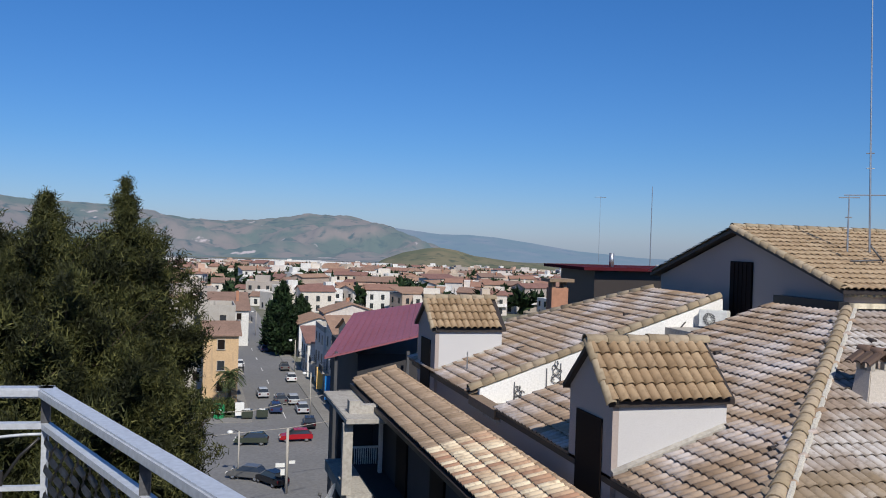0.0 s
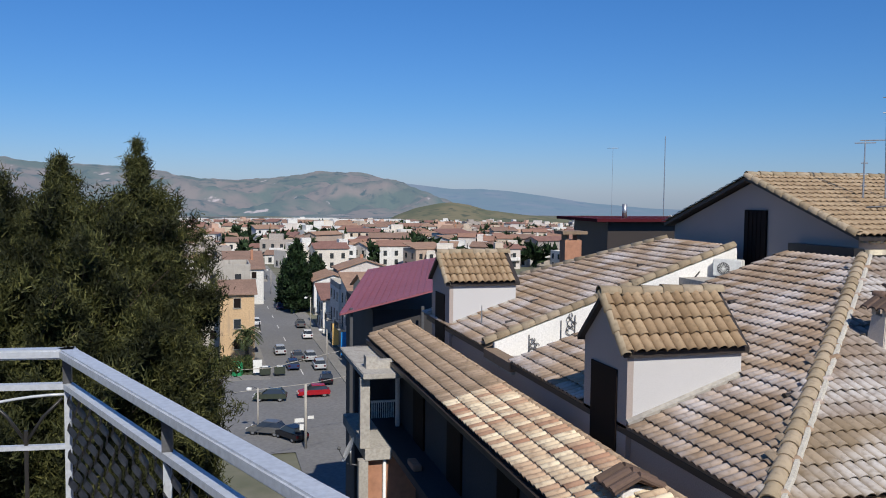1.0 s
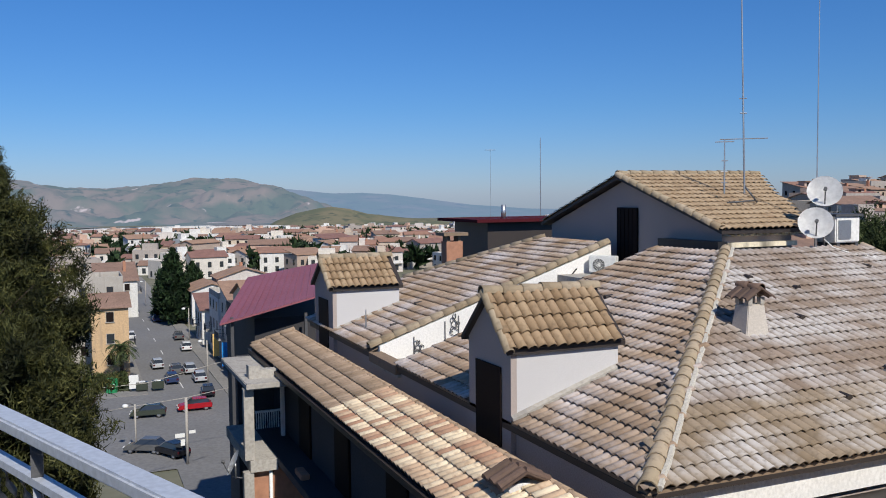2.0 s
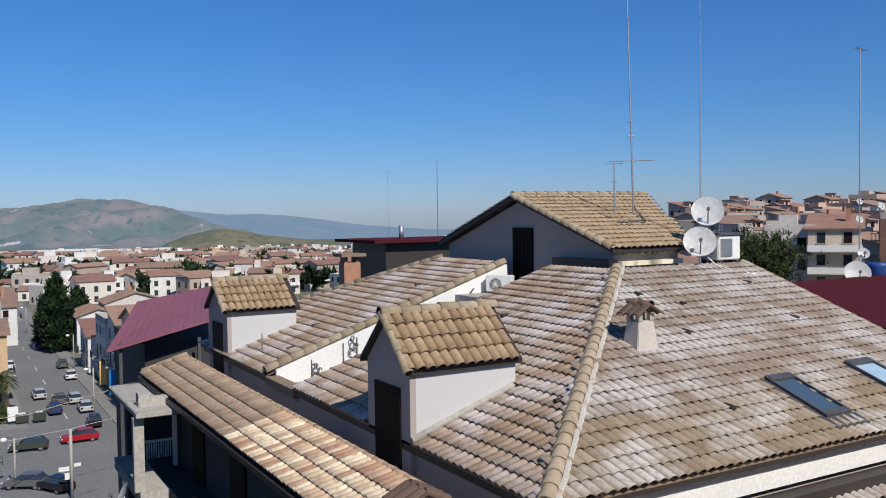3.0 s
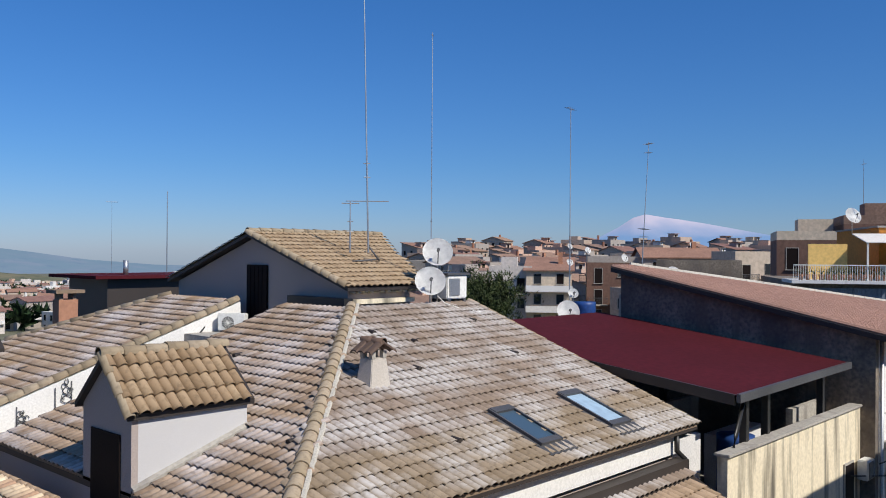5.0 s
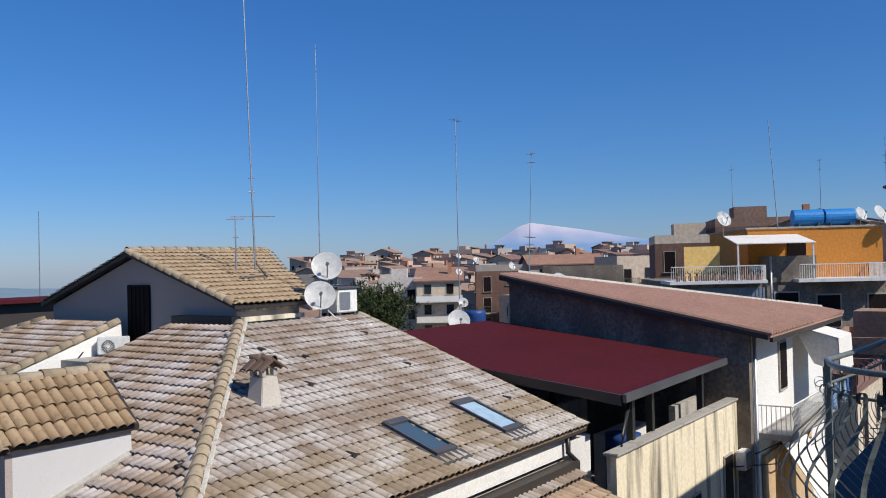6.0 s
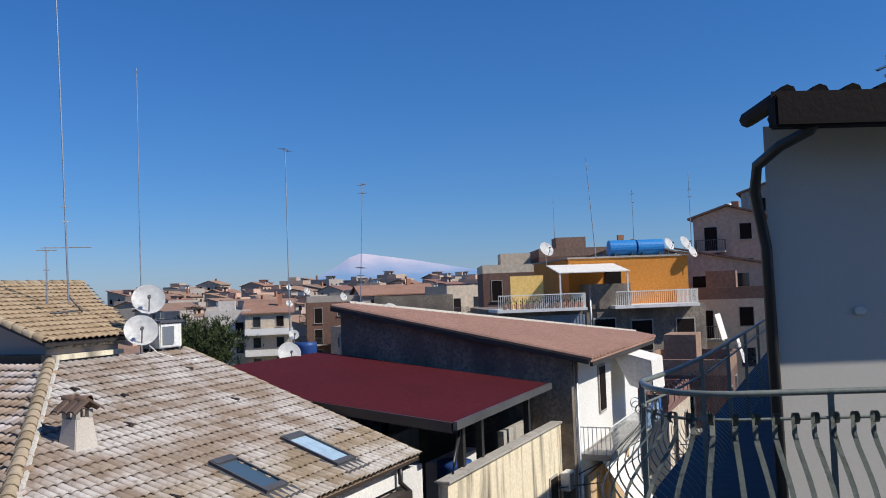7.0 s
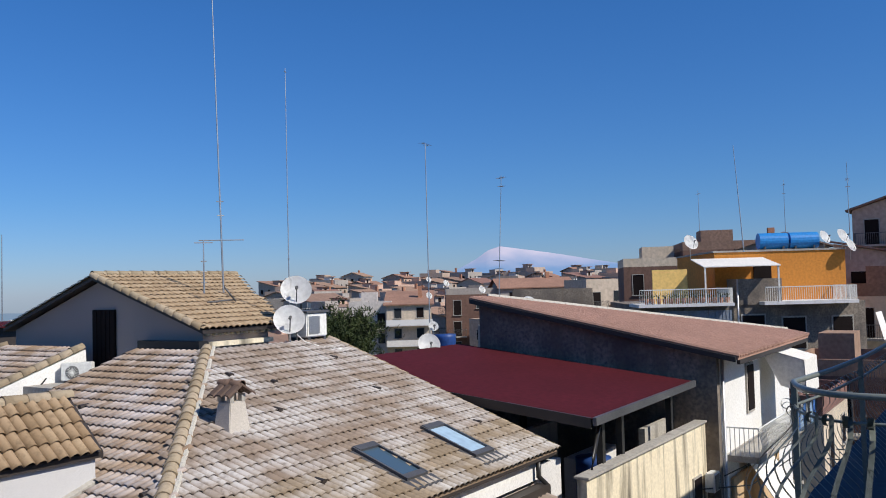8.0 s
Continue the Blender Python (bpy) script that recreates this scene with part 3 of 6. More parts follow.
# skylights
for x0, x1, y0, y1, lit in ((16.25, 16.95, 10.05, 11.35, True), (13.68, 14.3, 10.05, 11.25, False)):
    sk = placed("skylight", "grey-framed roof window with a %s pane" % ("painted sky reflection on its" if lit else "dark"), "skylight", (x0, y0, zf(y0)), "skylights in the front slope")
    U = axes((x0, y0, zf(y0) + 0.07), (1, 0, 0), (0, 1, PF))
    w, ln = x1 - x0, (y1 - y0) * math.hypot(1, PF)
    bm = bmesh.new()
    for s in ((-0.05, -0.12, -0.1, 0, ln + 0.06, 0.09), (w, -0.12, -0.1, w + 0.05, ln + 0.06, 0.09), (0, ln - 0.12, -0.1, w, ln + 0.06, 0.1), (0, -0.12, -0.1, w, 0.04, 0.085)):
        box(bm, *s, U)
    part("frame", bm, M["iron_grey"], sk)
    bm = bmesh.new()
    box(bm, 0, 0.04, -0.02, w, ln - 0.12, 0.045, U)
    # one pane has the reflected sky put into its colour
    part("pane", bm, M["sky_reflection"] if lit else M["sky_pane"], sk)
    bm = bmesh.new()
    box(bm, -0.16, -0.45, 0.0, w + 0.16, -0.12, 0.03, U)
    box(bm, -0.16, -0.1, 0.0, -0.055, ln, 0.03, U)
    part("apron", bm, M["iron_grey"], sk)

# small vent tiles on the slopes
for x, y in ((13.9, 15.0), (17.8, 15.2), (14.7, 14.4), (17.2, 13.3), (13.6, 13.2), (12.0, 10.6), (18.2, 11.0)):
    v = placed("vent_tile", "raised dark-mouthed vent tile on the roof", "vent tile", (x, y, zf(y)), "vent tiles")
    bm = bmesh.new()
    U = axes((x, y, zf(y) + 0.05), (1, 0, 0), (0, 1, PF))
    tube(bm, [U @ Vector((0, 0, 0.045)), U @ Vector((0, 0.22, 0.02))], 0.07, 8, 0.04)
    part("hood", bm, M["dark_gutter"], v)
for x, y in ((9.0, 11.8), (11.4, 17.0), (9.2, 23.6), (8.0, 22.4), (12.3, 23.0)):
    v = placed("vent_tile", "raised dark-mouthed vent tile on the roof", "vent tile", (x, y, zl(x)), "vent tiles")
    bm = bmesh.new()
    U = axes((x, y, zl(x) + 0.05), (0, -1, 0), (1, 0, PL))
    tube(bm, [U @ Vector((0, 0, 0.045)), U @ Vector((0, 0.22, 0.02))], 0.07, 8, 0.04)
    part("hood", bm, M["dark_gutter"], v)

# lower strip roofs with the storey below
SX0, SX1, SZ0, SZ1 = 5.13, 6.5, -4.74, -4.33
bm = bmesh.new()
prism(bm, [(SX0, 7.9, SZ0), (SX1, 7.9, SZ1), (SX1, 27.6, SZ1), (SX0, 27.6, SZ0)], (0, 0, -0.1), (0, 0, 0))
strip = part("roof_slope", bm, M["dark_gutter"], house, "lower side roof of pale mottled tiles, browner at its far end")
sp = (SX1 - SX0, 0, SZ1 - SZ0)
tile_field(strip, M["tile_brown"], (SX0 - 0.06, 27.6, SZ0), (0, -1, 0), sp, 46, 4)
tile_field(strip, M["tile_pale"], (SX0 - 0.06, 18.4, SZ0), (0, -1, 0), sp, 52, 4)
caps(strip, M["tile_brown"], (SX0, 27.6, SZ0 + 0.05), (SX1, 27.6, SZ1 + 0.05), 0.11)
caps(strip, M["tile_brown"], (SX1 + 0.02, 9.0, SZ1 - 0.01), (SX1 + 0.02, 27.6, SZ1 - 0.01), 0.07, 0.4)
boxes("gutter_floor", M["concrete"], house, (6.3, 8.0, -4.95, 7.1, 27.4, -4.85))
boxes("gutter", M["dark_gutter"], house, (5.0, 8.0, -4.9, 5.12, 27.6, -4.78))
boxes("wall", M["shaded_render"], house, (5.75, 8.1, -22, 7.25, 27.4, -4.86))
for y in (11.5, 15.2, 19.0, 22.6):
    boxes("window", M["brown_wood"], house, (5.69, y, -7.08, 5.747, y + 1.2, -5.2), bevel=0.01)
FY0, FY1, FZ0, FZ1 = 8.0, 9.4, -5.38, -4.9
bm = bmesh.new()
prism(bm, [(6.4, FY0, FZ0), (18.0, FY0, FZ0), (18.4, FY1, FZ1), (6.4, FY1, FZ1)], (0, 0, -0.1), (0, 0, 0))
strip2 = part("roof_slope", bm, M["dark_gutter"], house, "lower front roof of brown and pale tiles")
tile_field(strip2, M["tile_front"], (6.4, FY1 - 0.36, FZ1 - 0.12), (1, 0, 0), (0, FY1 - FY0, FZ1 - FZ0), 60, 1)
tile_field(strip2, M["tile_brown"], (6.4, FY0 - 0.06, FZ0), (1, 0, 0), (0, FY1 - FY0, FZ1 - FZ0), 58, 3)
boxes("wall", M["render_grey"], house, (7.3, 8.4, -22, 18.0, 9.7, -5.45))
boxes("gutter", M["dark_gutter"], house, (6.4, 7.86, -5.5, 18.1, 7.96, -5.4))
# squat vent stack on the pale strip
vs_ = placed("vent_stack", "squat rendered vent stack with a two-tile cap", "chimney", (6.1, 11.5, -4.6))
boxes("shaft", M["render_white"], vs_, (5.85, 11.25, -4.8, 6.3, 11.75, -4.32), bevel=0.01)
for s in (-1, 1):
    bm = bmesh.new()
    for k in range(3):
        y = 11.1 + k * 0.24
        prism(bm, [(6.08, y, -4.1), (6.08, y + 0.23, -4.1), (6.08 + s * 0.42, y + 0.23, -4.3), (6.08 + s * 0.42, y, -4.3)], (0, 0, -0.03), (0, 0, 0.01))
        tube(bm, [(6.08, y + 0.11, -4.11), (6.08 + s * 0.42, y + 0.11, -4.3)], 0.075, 8)
    part("cap_tile", bm, M["cap_brown"], vs_)
boxes("long_balcony", M["shaded_render"], house, (4.95, 9.0, -7.3, 5.749, 27.2, -7.1), label="dark long balcony slab under the lower roof")
boxes("planter", M["brick"], placed("flower_trough", "clay flower trough on the long balcony", "planter", (5.2, 21.4, -7.1)), (5.05, 21.0, -7.1, 5.28, 21.7, -6.95), bevel=0.02)
# porch
porch = placed("porch", "concrete porch with a pillar, slab roof and white rail", "porch", (5, 25, -14))
boxes("slab", M["concrete"], porch, (4.1, 22.96, -5.1, 5.745, 27.3, -4.95), bevel=0.02)
boxes("floor_slab", M["concrete"], porch, (4.2, 23.2, -7.42, 4.945, 27.2, -7.1))
boxes("pillar", M["concrete"], porch, (4.07, 23.25, -7.1, 4.34, 23.5, -5.13), bevel=0.015)
boxes("pillar", M["concrete"], porch, (4.03, 23.23, -20, 4.3, 23.5, -7.42), bevel=0.015)
boxes("pillar", M["render_white"], porch, (5.52, 25.3, -7.1, 5.64, 25.42, -5.13), bevel=0.015)
boxes("parapet", M["concrete"], porch, (4.3, 23.7, -4.95, 4.6, 24.05, -4.6), (4.6, 23.7, -4.95, 5.1, 23.95, -4.72))
for k in range(11):
    boxes("baluster", M["white_plastic"], porch, (4.98 + k * 0.068, 26.4, -7.1, 5.01 + k * 0.068, 26.43, -6.6))
boxes("hand_rail", M["white_plastic"], porch, (4.96, 26.38, -6.6, 5.74, 26.45, -6.54))
# dark sheet added for the shadowed interior behind the porch
boxes("back_wall", M["shaded_render"], porch, (4.6, 27.3, -20, 5.745, 27.5, -4.95))
boxes("brick_wall", M["brick"], porch, (4.3, 23.42, -20, 5.7, 23.6, -7.42))
tubes("downpipe", M["white_plastic"], porch, 0.05, [(4.78, 23.36, -7.42), (4.78, 23.36, -14)])


# ---- houses in general ----
def window_mesh(w, h, shutter):
    """Frame, sill and slatted shutter or dark pane, facing -y, its bottom centre at the origin."""
    bm = bmesh.new()
    box(bm, -w / 2 - 0.07, -0.05, -0.02, -w / 2, 0.02, h + 0.07)
    box(bm, w / 2, -0.05, -0.02, w / 2 + 0.07, 0.02, h + 0.07)
    box(bm, -w / 2, -0.05, h, w / 2, 0.02, h + 0.07)
    box(bm, -w / 2 - 0.15, -0.16, -0.1, w / 2 + 0.15, 0.02, -0.02)
    me = mesh_of("window", bm, M["concrete"])
    bm = bmesh.new()
    box(bm, -w / 2, -0.012, -0.015, w / 2, 0.02, h)
    return me, mesh_of("pane", bm, M["brown_wood"] if shutter else M["window_pane"])


def balcony_mesh(w):
    bm = bmesh.new()
    box(bm, -w / 2, -1.1, -0.18, w / 2, 0.02, 0)
    me = mesh_of("balcony", bm, M["concrete"])
    bm = bmesh.new()
    n = int(w / 0.16)
    for k in range(n + 1):
        x = -w / 2 + 0.04 + (w - 0.08) * k / n
        box(bm, x - 0.012, -1.06, 0, x + 0.012, -1.03, 0.95)
    for k in range(6):
        for x in (-w / 2 + 0.03, w / 2 - 0.05):
            box(bm, x, -1.0 + k * 0.17, 0, x + 0.02, -0.98 + k * 0.17, 0.95)
    box(bm, -w / 2, -1.08, 0.95, w / 2, -1.02, 1.0)
    box(bm, -w / 2, -1.02, 0.95, -w / 2 + 0.05, 0.02, 1.0)
    box(bm, w / 2 - 0.05, -1.02, 0.95, w / 2, 0.02, 1.0)
    return me, mesh_of("rail", bm, M["iron_grey"])


WIN = {"win": window_mesh(1.0, 1.35, False), "shut": window_mesh(1.0, 1.4, True), "door": window_mesh(1.1, 2.15, True)}
BALC = {w: balcony_mesh(w) for w in (2.6, 4.2)}


def stand(meshes, m, parent, names):
    a = new(names[0], meshes[0])
    a.parent, a.matrix_basis = parent, m
    b = new(names[1], meshes[1])
    b.parent = a
    return a


def house_block(x, y, zb, w, d, h, rz, wall, roof, style, label, seed=0, faces="SW", balconies=0.3, storey=3.1, foot=4.0, group="houses of the town"):
    """A house on its base: rendered body, roof, windows and balconies storey by storey. faces: sides with openings, S is -y before turning."""
    rnd = random.Random(seed)
    t = thing("house", label, "house", group, at=(x, y, zb), rz=rz)
    bm = bmesh.new()
    top = h if style == "flat" else h - 0.02
    box(bm, -w / 2, -d / 2, -foot, w / 2, d / 2, top)
    rise = 0.16 * (d if style != "mono" else d * 1.3)
    if style == "gable":
        prism(bm, [(0, -d / 2, top), (0, d / 2, top), (0, 0, top + rise)], (-w / 2, 0, 0), (w / 2, 0, 0))
    if style == "mono":
        prism(bm, [(0, -d / 2, top), (0, d / 2, top), (0, d / 2, top + rise)], (-w / 2, 0, 0), (w / 2, 0, 0))
    part("wall", bm, wall, t)
    bm = bmesh.new()
    o = 0.45
    if style == "gable":
        k = rise / (d / 2)
        for s in (-1, 1):
            prism(bm, [(-w / 2 - o, s * (d / 2 + o), h - k * o + 0.03), (w / 2 + o, s * (d / 2 + o), h - k * o + 0.03), (w / 2 + o, 0, h + rise + 0.03), (-w / 2 - o, 0, h + rise + 0.03)], (0, 0, 0), (0, 0, 0.16))
    elif style == "mono":
        k = rise / d
        prism(bm, [(-w / 2 - o, -d / 2 - o, h - k * o + 0.03), (w / 2 + o, -d / 2 - o, h - k * o + 0.03), (w / 2 + o, d / 2 + o, h + rise + k * o + 0.03), (-w / 2 - o, d / 2 + o, h + rise + k * o + 0.03)], (0, 0, 0), (0, 0, 0.16))
    elif style == "hip":
        r0, r1 = d * 0.5, rise
        lo = [bm.verts.new(c) for c in ((-w / 2 - o, -d / 2 - o, h), (w / 2 + o, -d / 2 - o, h), (w / 2 + o, d / 2 + o, h), (-w / 2 - o, d / 2 + o, h))]
        ra, rb = bm.verts.new((-w / 2 + r0, 0, h + r1)), bm.verts.new((w / 2 - r0, 0, h + r1))
        bm.faces.new(lo[::-1])
        bm.faces.new((lo[0], lo[1], rb, ra)), bm.faces.new((lo[2], lo[3], ra, rb))
        bm.faces.new((lo[1], lo[2], rb)), bm.faces.new((lo[3], lo[0], ra))
    else:
        for s in ((-w / 2, -d / 2, w / 2, -d / 2 + 0.2), (-w / 2, d / 2 - 0.2, w / 2, d / 2), (-w / 2, -d / 2 + 0.2, -w / 2 + 0.2, d / 2 - 0.2), (w / 2 - 0.2, -d / 2 + 0.2, w / 2, d / 2 - 0.2)):
            box(bm, s[0], s[1], h, s[2], s[3], h + 0.9)
        if rnd.random() < 0.6:
            box(bm, -w / 4, -d / 8, h, w / 8, d / 4, h + 2.2)
    part("parapet" if style == "flat" else "roof", bm, roof, t)
    for side in faces:
        turn = {"S": 0, "E": 90, "N": 180, "W": 270}[side]
        span, off = (w, d / 2) if side in "SN" else (d, w / 2)
        cols = max(1, int(span / 2.9))
        n = max(1, int((h + 0.3) / storey))
        for s in range(n):
            z = h - (n - s) * storey + 0.1
            spans = []
            for c in range(cols):
                xx = (c + 0.5) / cols * span - span / 2
                m = pose(0, 0, 0, 0, 0, turn) @ pose(xx, -off, z)
                if s and rnd.random() < balconies and all(abs(xx - q) > 4 for q in spans):
                    spans.append(xx)
                    bw = 4.2 if span > 8 and rnd.random() < 0.5 else 2.6
                    if abs(xx) + bw / 2 < span / 2 + 0.3:
                        stand(BALC[bw], m, t, ("balcony", "rail"))
                    stand(WIN["door"], m, t, ("window", "shutter"))
                else:
                    kind = "shut" if rnd.random() < 0.5 else "win"
                    stand(WIN[kind], m @ pose(0, 0, 0.95), t, ("window", "pane" if kind == "win" else "shutter"))
    if rnd.random() < 0.5 and style != "flat":
        boxes("chimney", M["brick"], t, (w * 0.2, -0.4, h, w * 0.2 + 0.6, 0.3, h + rise + 1.0))
    return t


# ---- red canopy, terrace and cream parapet beside the tiled house ----
can = placed("canopy", "dark red sheet metal canopy on black steel posts", "canopy", (23.5, 12.5, -8))
CP = 0.115


def zc(y):
    return -3.25 + CP * (y - 8.6)


bm = bmesh.new()
prism(bm, [(19.4, 8.55, zc(8.55)), (27.75, 8.75, zc(8.75)), (28.1, 17.8, zc(17.8)), (19.4, 17.8, zc(17.8))], (0, 0, -0.04), (0, 0, 0))
sheet = part("roof_sheet", bm, M["red_sheet"], can)
bm = bmesh.new()
prism(bm, [(19.36, 8.45, -3.42), (27.8, 8.65, -3.42), (27.8, 8.65, -3.22), (19.36, 8.45, -3.22)], (0, 0, 0), (0, 0.1, 0))
part("edge_beam", bm, M["iron_grey"], can)
bm = bmesh.new()
prism(bm, [(19.36, 8.6, -3.5), (19.36, 17.8, zc(17.8) - 0.24), (19.36, 17.8, zc(17.8) - 0.03), (19.36, 8.6, -3.24)], (0, 0, 0), (0.08, 0, 0))
part("edge_beam", bm, M["dark_gutter"], can)
for x, y in ((20.6, 8.9), (21.9, 8.9), (26.0, 8.95), (20.6, 14), (26.0, 14)):
    boxes("post", M["black_metal"], can, (x - 0.09, y - 0.09, -7.5, x + 0.09, y + 0.09, zc(y) - 0.05), bevel=0.008)
tubes("brace", M["black_metal"], can, 0.05, [(20.6, 8.9, -3.5), (19.9, 8.8, -4.3), (19.65, 8.75, -4.6), (19.65, 8.75, -7.0)])
tw = placed("terrace_house", "low house with a stained cream parapet round its roof terrace", "house", (24, 12, -14))
boxes("parapet", M["cream_wall"], tw, (18.9, 8.55, -20, 28.28, 8.8, -4.62))
boxes("coping", M["concrete"], tw, (18.85, 8.48, -4.62, 28.28, 8.88, -4.55), bevel=0.015)
boxes("terrace_floor", M["concrete"], tw, (18.95, 8.8, -7.6, 28.28, 19.0, -7.5))
boxes("back_wall", M["cement"], tw, (19.0, 18.6, -14, 28.28, 18.9, -3.0))
boxes("inner_wall", M["concrete"], tw, (25.6, 9.6, -7.5, 28.25, 9.8, -4.5))
boxes("inner_wall", M["concrete"], tw, (22.6, 12.5, -7.5, 25.5, 12.7, -4.4))
boxes("counter", M["render_white"], tw, (22.8, 10.4, -7.5, 25.4, 11.0, -5.0))
for x0, x1, z0, z1 in ((22.7, 23.15, -8.4, -6.75), (24.0, 24.5, -8.4, -6.75), (26.8, 27.5, -8.6, -6.2)):
    w = boxes("window", M["concrete"], tw, (x0 - 0.07, 8.5, z0 - 0.06, x1 + 0.07, 8.547, z1 + 0.06))
    boxes("pane", M["brown_wood"], w, (x0, 8.48, z0, x1, 8.499, z1))
t = placed("water_tank", "dark blue plastic water tank under the canopy", "water tank", (22.6, 10.0, -7.5), "water tanks")
bm = bmesh.new()
tube(bm, [(22.6, 10.0, -7.5), (22.6, 10.0, -5.0), (22.6, 10.0, -4.85)], 0.5, 20)
part("tank", bm, M["blue_tank"], t, smooth=True)

# ---- white house with a long single-pitch roof ----
wh = placed("white_house", "white house with a bare cement side wall and long tiled slope", "house", (34, 13, -14))
bm = bmesh.new()
prism(bm, [(0, 8.12, -20), (0, 17.0, -20), (0, 17.0, -0.71), (0, 8.12, -2.48)], (28.3, 0, 0), (28.6, 0, 0))
part("side_wall", bm, M["cement"], wh, "bare dark cement side wall")
bm = bmesh.new()
ring = [(28.6, 8.13), (38.9, 8.13), (38.7, 8.3), (29.3, 16.8), (28.6, 16.8)]
lo, hi = [bm.verts.new((x, y, -20)) for x, y in ring], [bm.verts.new((x, y, -2.56 + 0.2 * (y - 7.35))) for x, y in ring]
bm.faces.new(lo[::-1]), bm.faces.new(hi)
for k in range(5):
    bm.faces.new((lo[k], lo[(k + 1) % 5], hi[(k + 1) % 5], hi[k]))
part("front_wall", bm, M["plaster_bright"], wh, "sunlit white plaster front")
bm = bmesh.new()
prism(bm, [(28.0, 7.35, -2.5), (39.3, 7.35, -2.5), (39.3, 8.2, -2.33), (29.3, 17.25, -0.52), (28.0, 17.25, -0.52)], (0, 0, -0.06), (0, 0, 0.1))
rf = part("roof", bm, M["roof_pink"], wh)
for k in range(57):
    x = 28.05 + k * 0.2
    ye = min(17.2, 17.2 - (x - 29.2) * 0.89)
    bm = bmesh.new()
    tube(bm, [(x, 7.3, -2.42), (x, ye, -2.42 + 0.2 * (ye - 7.3))], 0.075, 6)
    part("tile_course", bm, M["roof_pink"], rf)
boxes("verge_board", M["dark_gutter"], wh, (28.3, 7.36, -2.72, 39.2, 7.46, -2.57))
bm = bmesh.new()
prism(bm, [(0, 7.4, -2.62), (0, 17.2, -0.65), (0, 17.2, -0.49), (0, 7.4, -2.46)], (27.9, 0, 0), (27.99, 0, 0))
part("verge_board", bm, M["dark_gutter"], wh)
for k in range(58):
    bm = bmesh.new()
    p = Vector((29.3, 17.2, -0.39)).lerp(Vector((39.2, 8.25, -2.2)), k / 58)
    tube(bm, [p, p + Vector((0.26, -0.2, -0.04))], 0.1, 6)
    part("ridge_tile", bm, M["mortar"], wh)
for x0, x1, z0, z1 in ((31.9, 32.7, -4.7, -3.1), (31.5, 32.3, -8.6, -6.3)):
    w = boxes("window", M["concrete"], wh, (x0 - 0.08, 8.06, z0 - 0.1, x1 + 0.08, 8.127, z1 + 0.08))
    boxes("shutter", M["brown_wood"], w, (x0, 8.03, z0, x1, 8.059, z1))
tubes("downpipe", M["galvanised"], wh, 0.06, [(28.7, 8.05, -2.6), (28.7, 8.05, -14)])
bl = boxes("balcony", M["concrete"], wh, (28.9, 7.0, -5.95, 36.2, 8.12, -5.75))
bm = bmesh.new()
for k in range(48):
    x = 28.95 + k * 0.15
    tube(bm, [(x, 7.05, -5.75), (x, 6.93, -5.4), (x, 7.03, -4.85)], 0.014, 5)
for k in range(7):
    tube(bm, [(28.95, 7.05 + k * 0.15, -5.75), (28.95, 7.05 + k * 0.15, -4.85)], 0.014, 5)
tube(bm, [(28.95, 8.1, -4.84), (28.95, 7.03, -4.84), (36.2, 7.03, -4.84)], 0.025, 6)
part("rail", bm, M["white_plastic"], bl)
ac = placed("air_conditioner", "white outdoor air conditioner on the cream wall", "air conditioner", (28.1, 8.3, -6.4), "air conditioners")
boxes("casing", M["white_plastic"], ac, (27.7, 8.14, -6.75, 28.5, 8.46, -6.15), bevel=0.03)
boxes("grille", M["dark_grille"], ac, (27.75, 8.12, -6.7, 28.2, 8.135, -6.2))
boxes("annex", M["apricot_wall"], wh, (35.6, 8.2, -20, 38.8, 9.3, -2.75), (29.4, 8.0, -20, 36, 8.1, -6.6))
aw = placed("awning", "white canvas awning let down over a balcony", "awning", (38, 7, -3), "awnings")
bm = bmesh.new()
prism(bm, [(34.0, 8.1, -2.62), (36.4, 8.1, -2.62), (36.4, 6.55, -3.05), (34.0, 6.55, -3.05)], (0, 0, -0.02), (0, 0, 0.02))
prism(bm, [(34.0, 6.55, -3.05), (36.4, 6.55, -3.05), (36.4, 6.5, -4.3), (34.0, 6.5, -4.3)], (0, -0.02, 0), (0, 0.02, 0))
for x in (34.0, 36.38):
    prism(bm, [(x, 8.1, -2.62), (x, 6.55, -3.05), (x, 6.5, -4.3), (x, 7.4, -4.0)], (0, 0, 0), (0.02, 0, 0))
part("canvas", bm, M["canvas"], aw)

aw = placed("awning", "long pale canvas awning sloping out from the white house", "awning", (31, 6.6, -7), "awnings")
bm = bmesh.new()
prism(bm, [(30.6, 7.9, -6.1), (33.4, 7.9, -6.1), (33.4, 6.2, -8.6), (30.6, 6.2, -8.6)], (0, 0, -0.02), (0, 0, 0.02))
part("canvas", bm, M["canvas"], aw)
tubes("roller", M["white_plastic"], aw, 0.05, [(30.55, 7.92, -6.08), (33.45, 7.92, -6.08)])

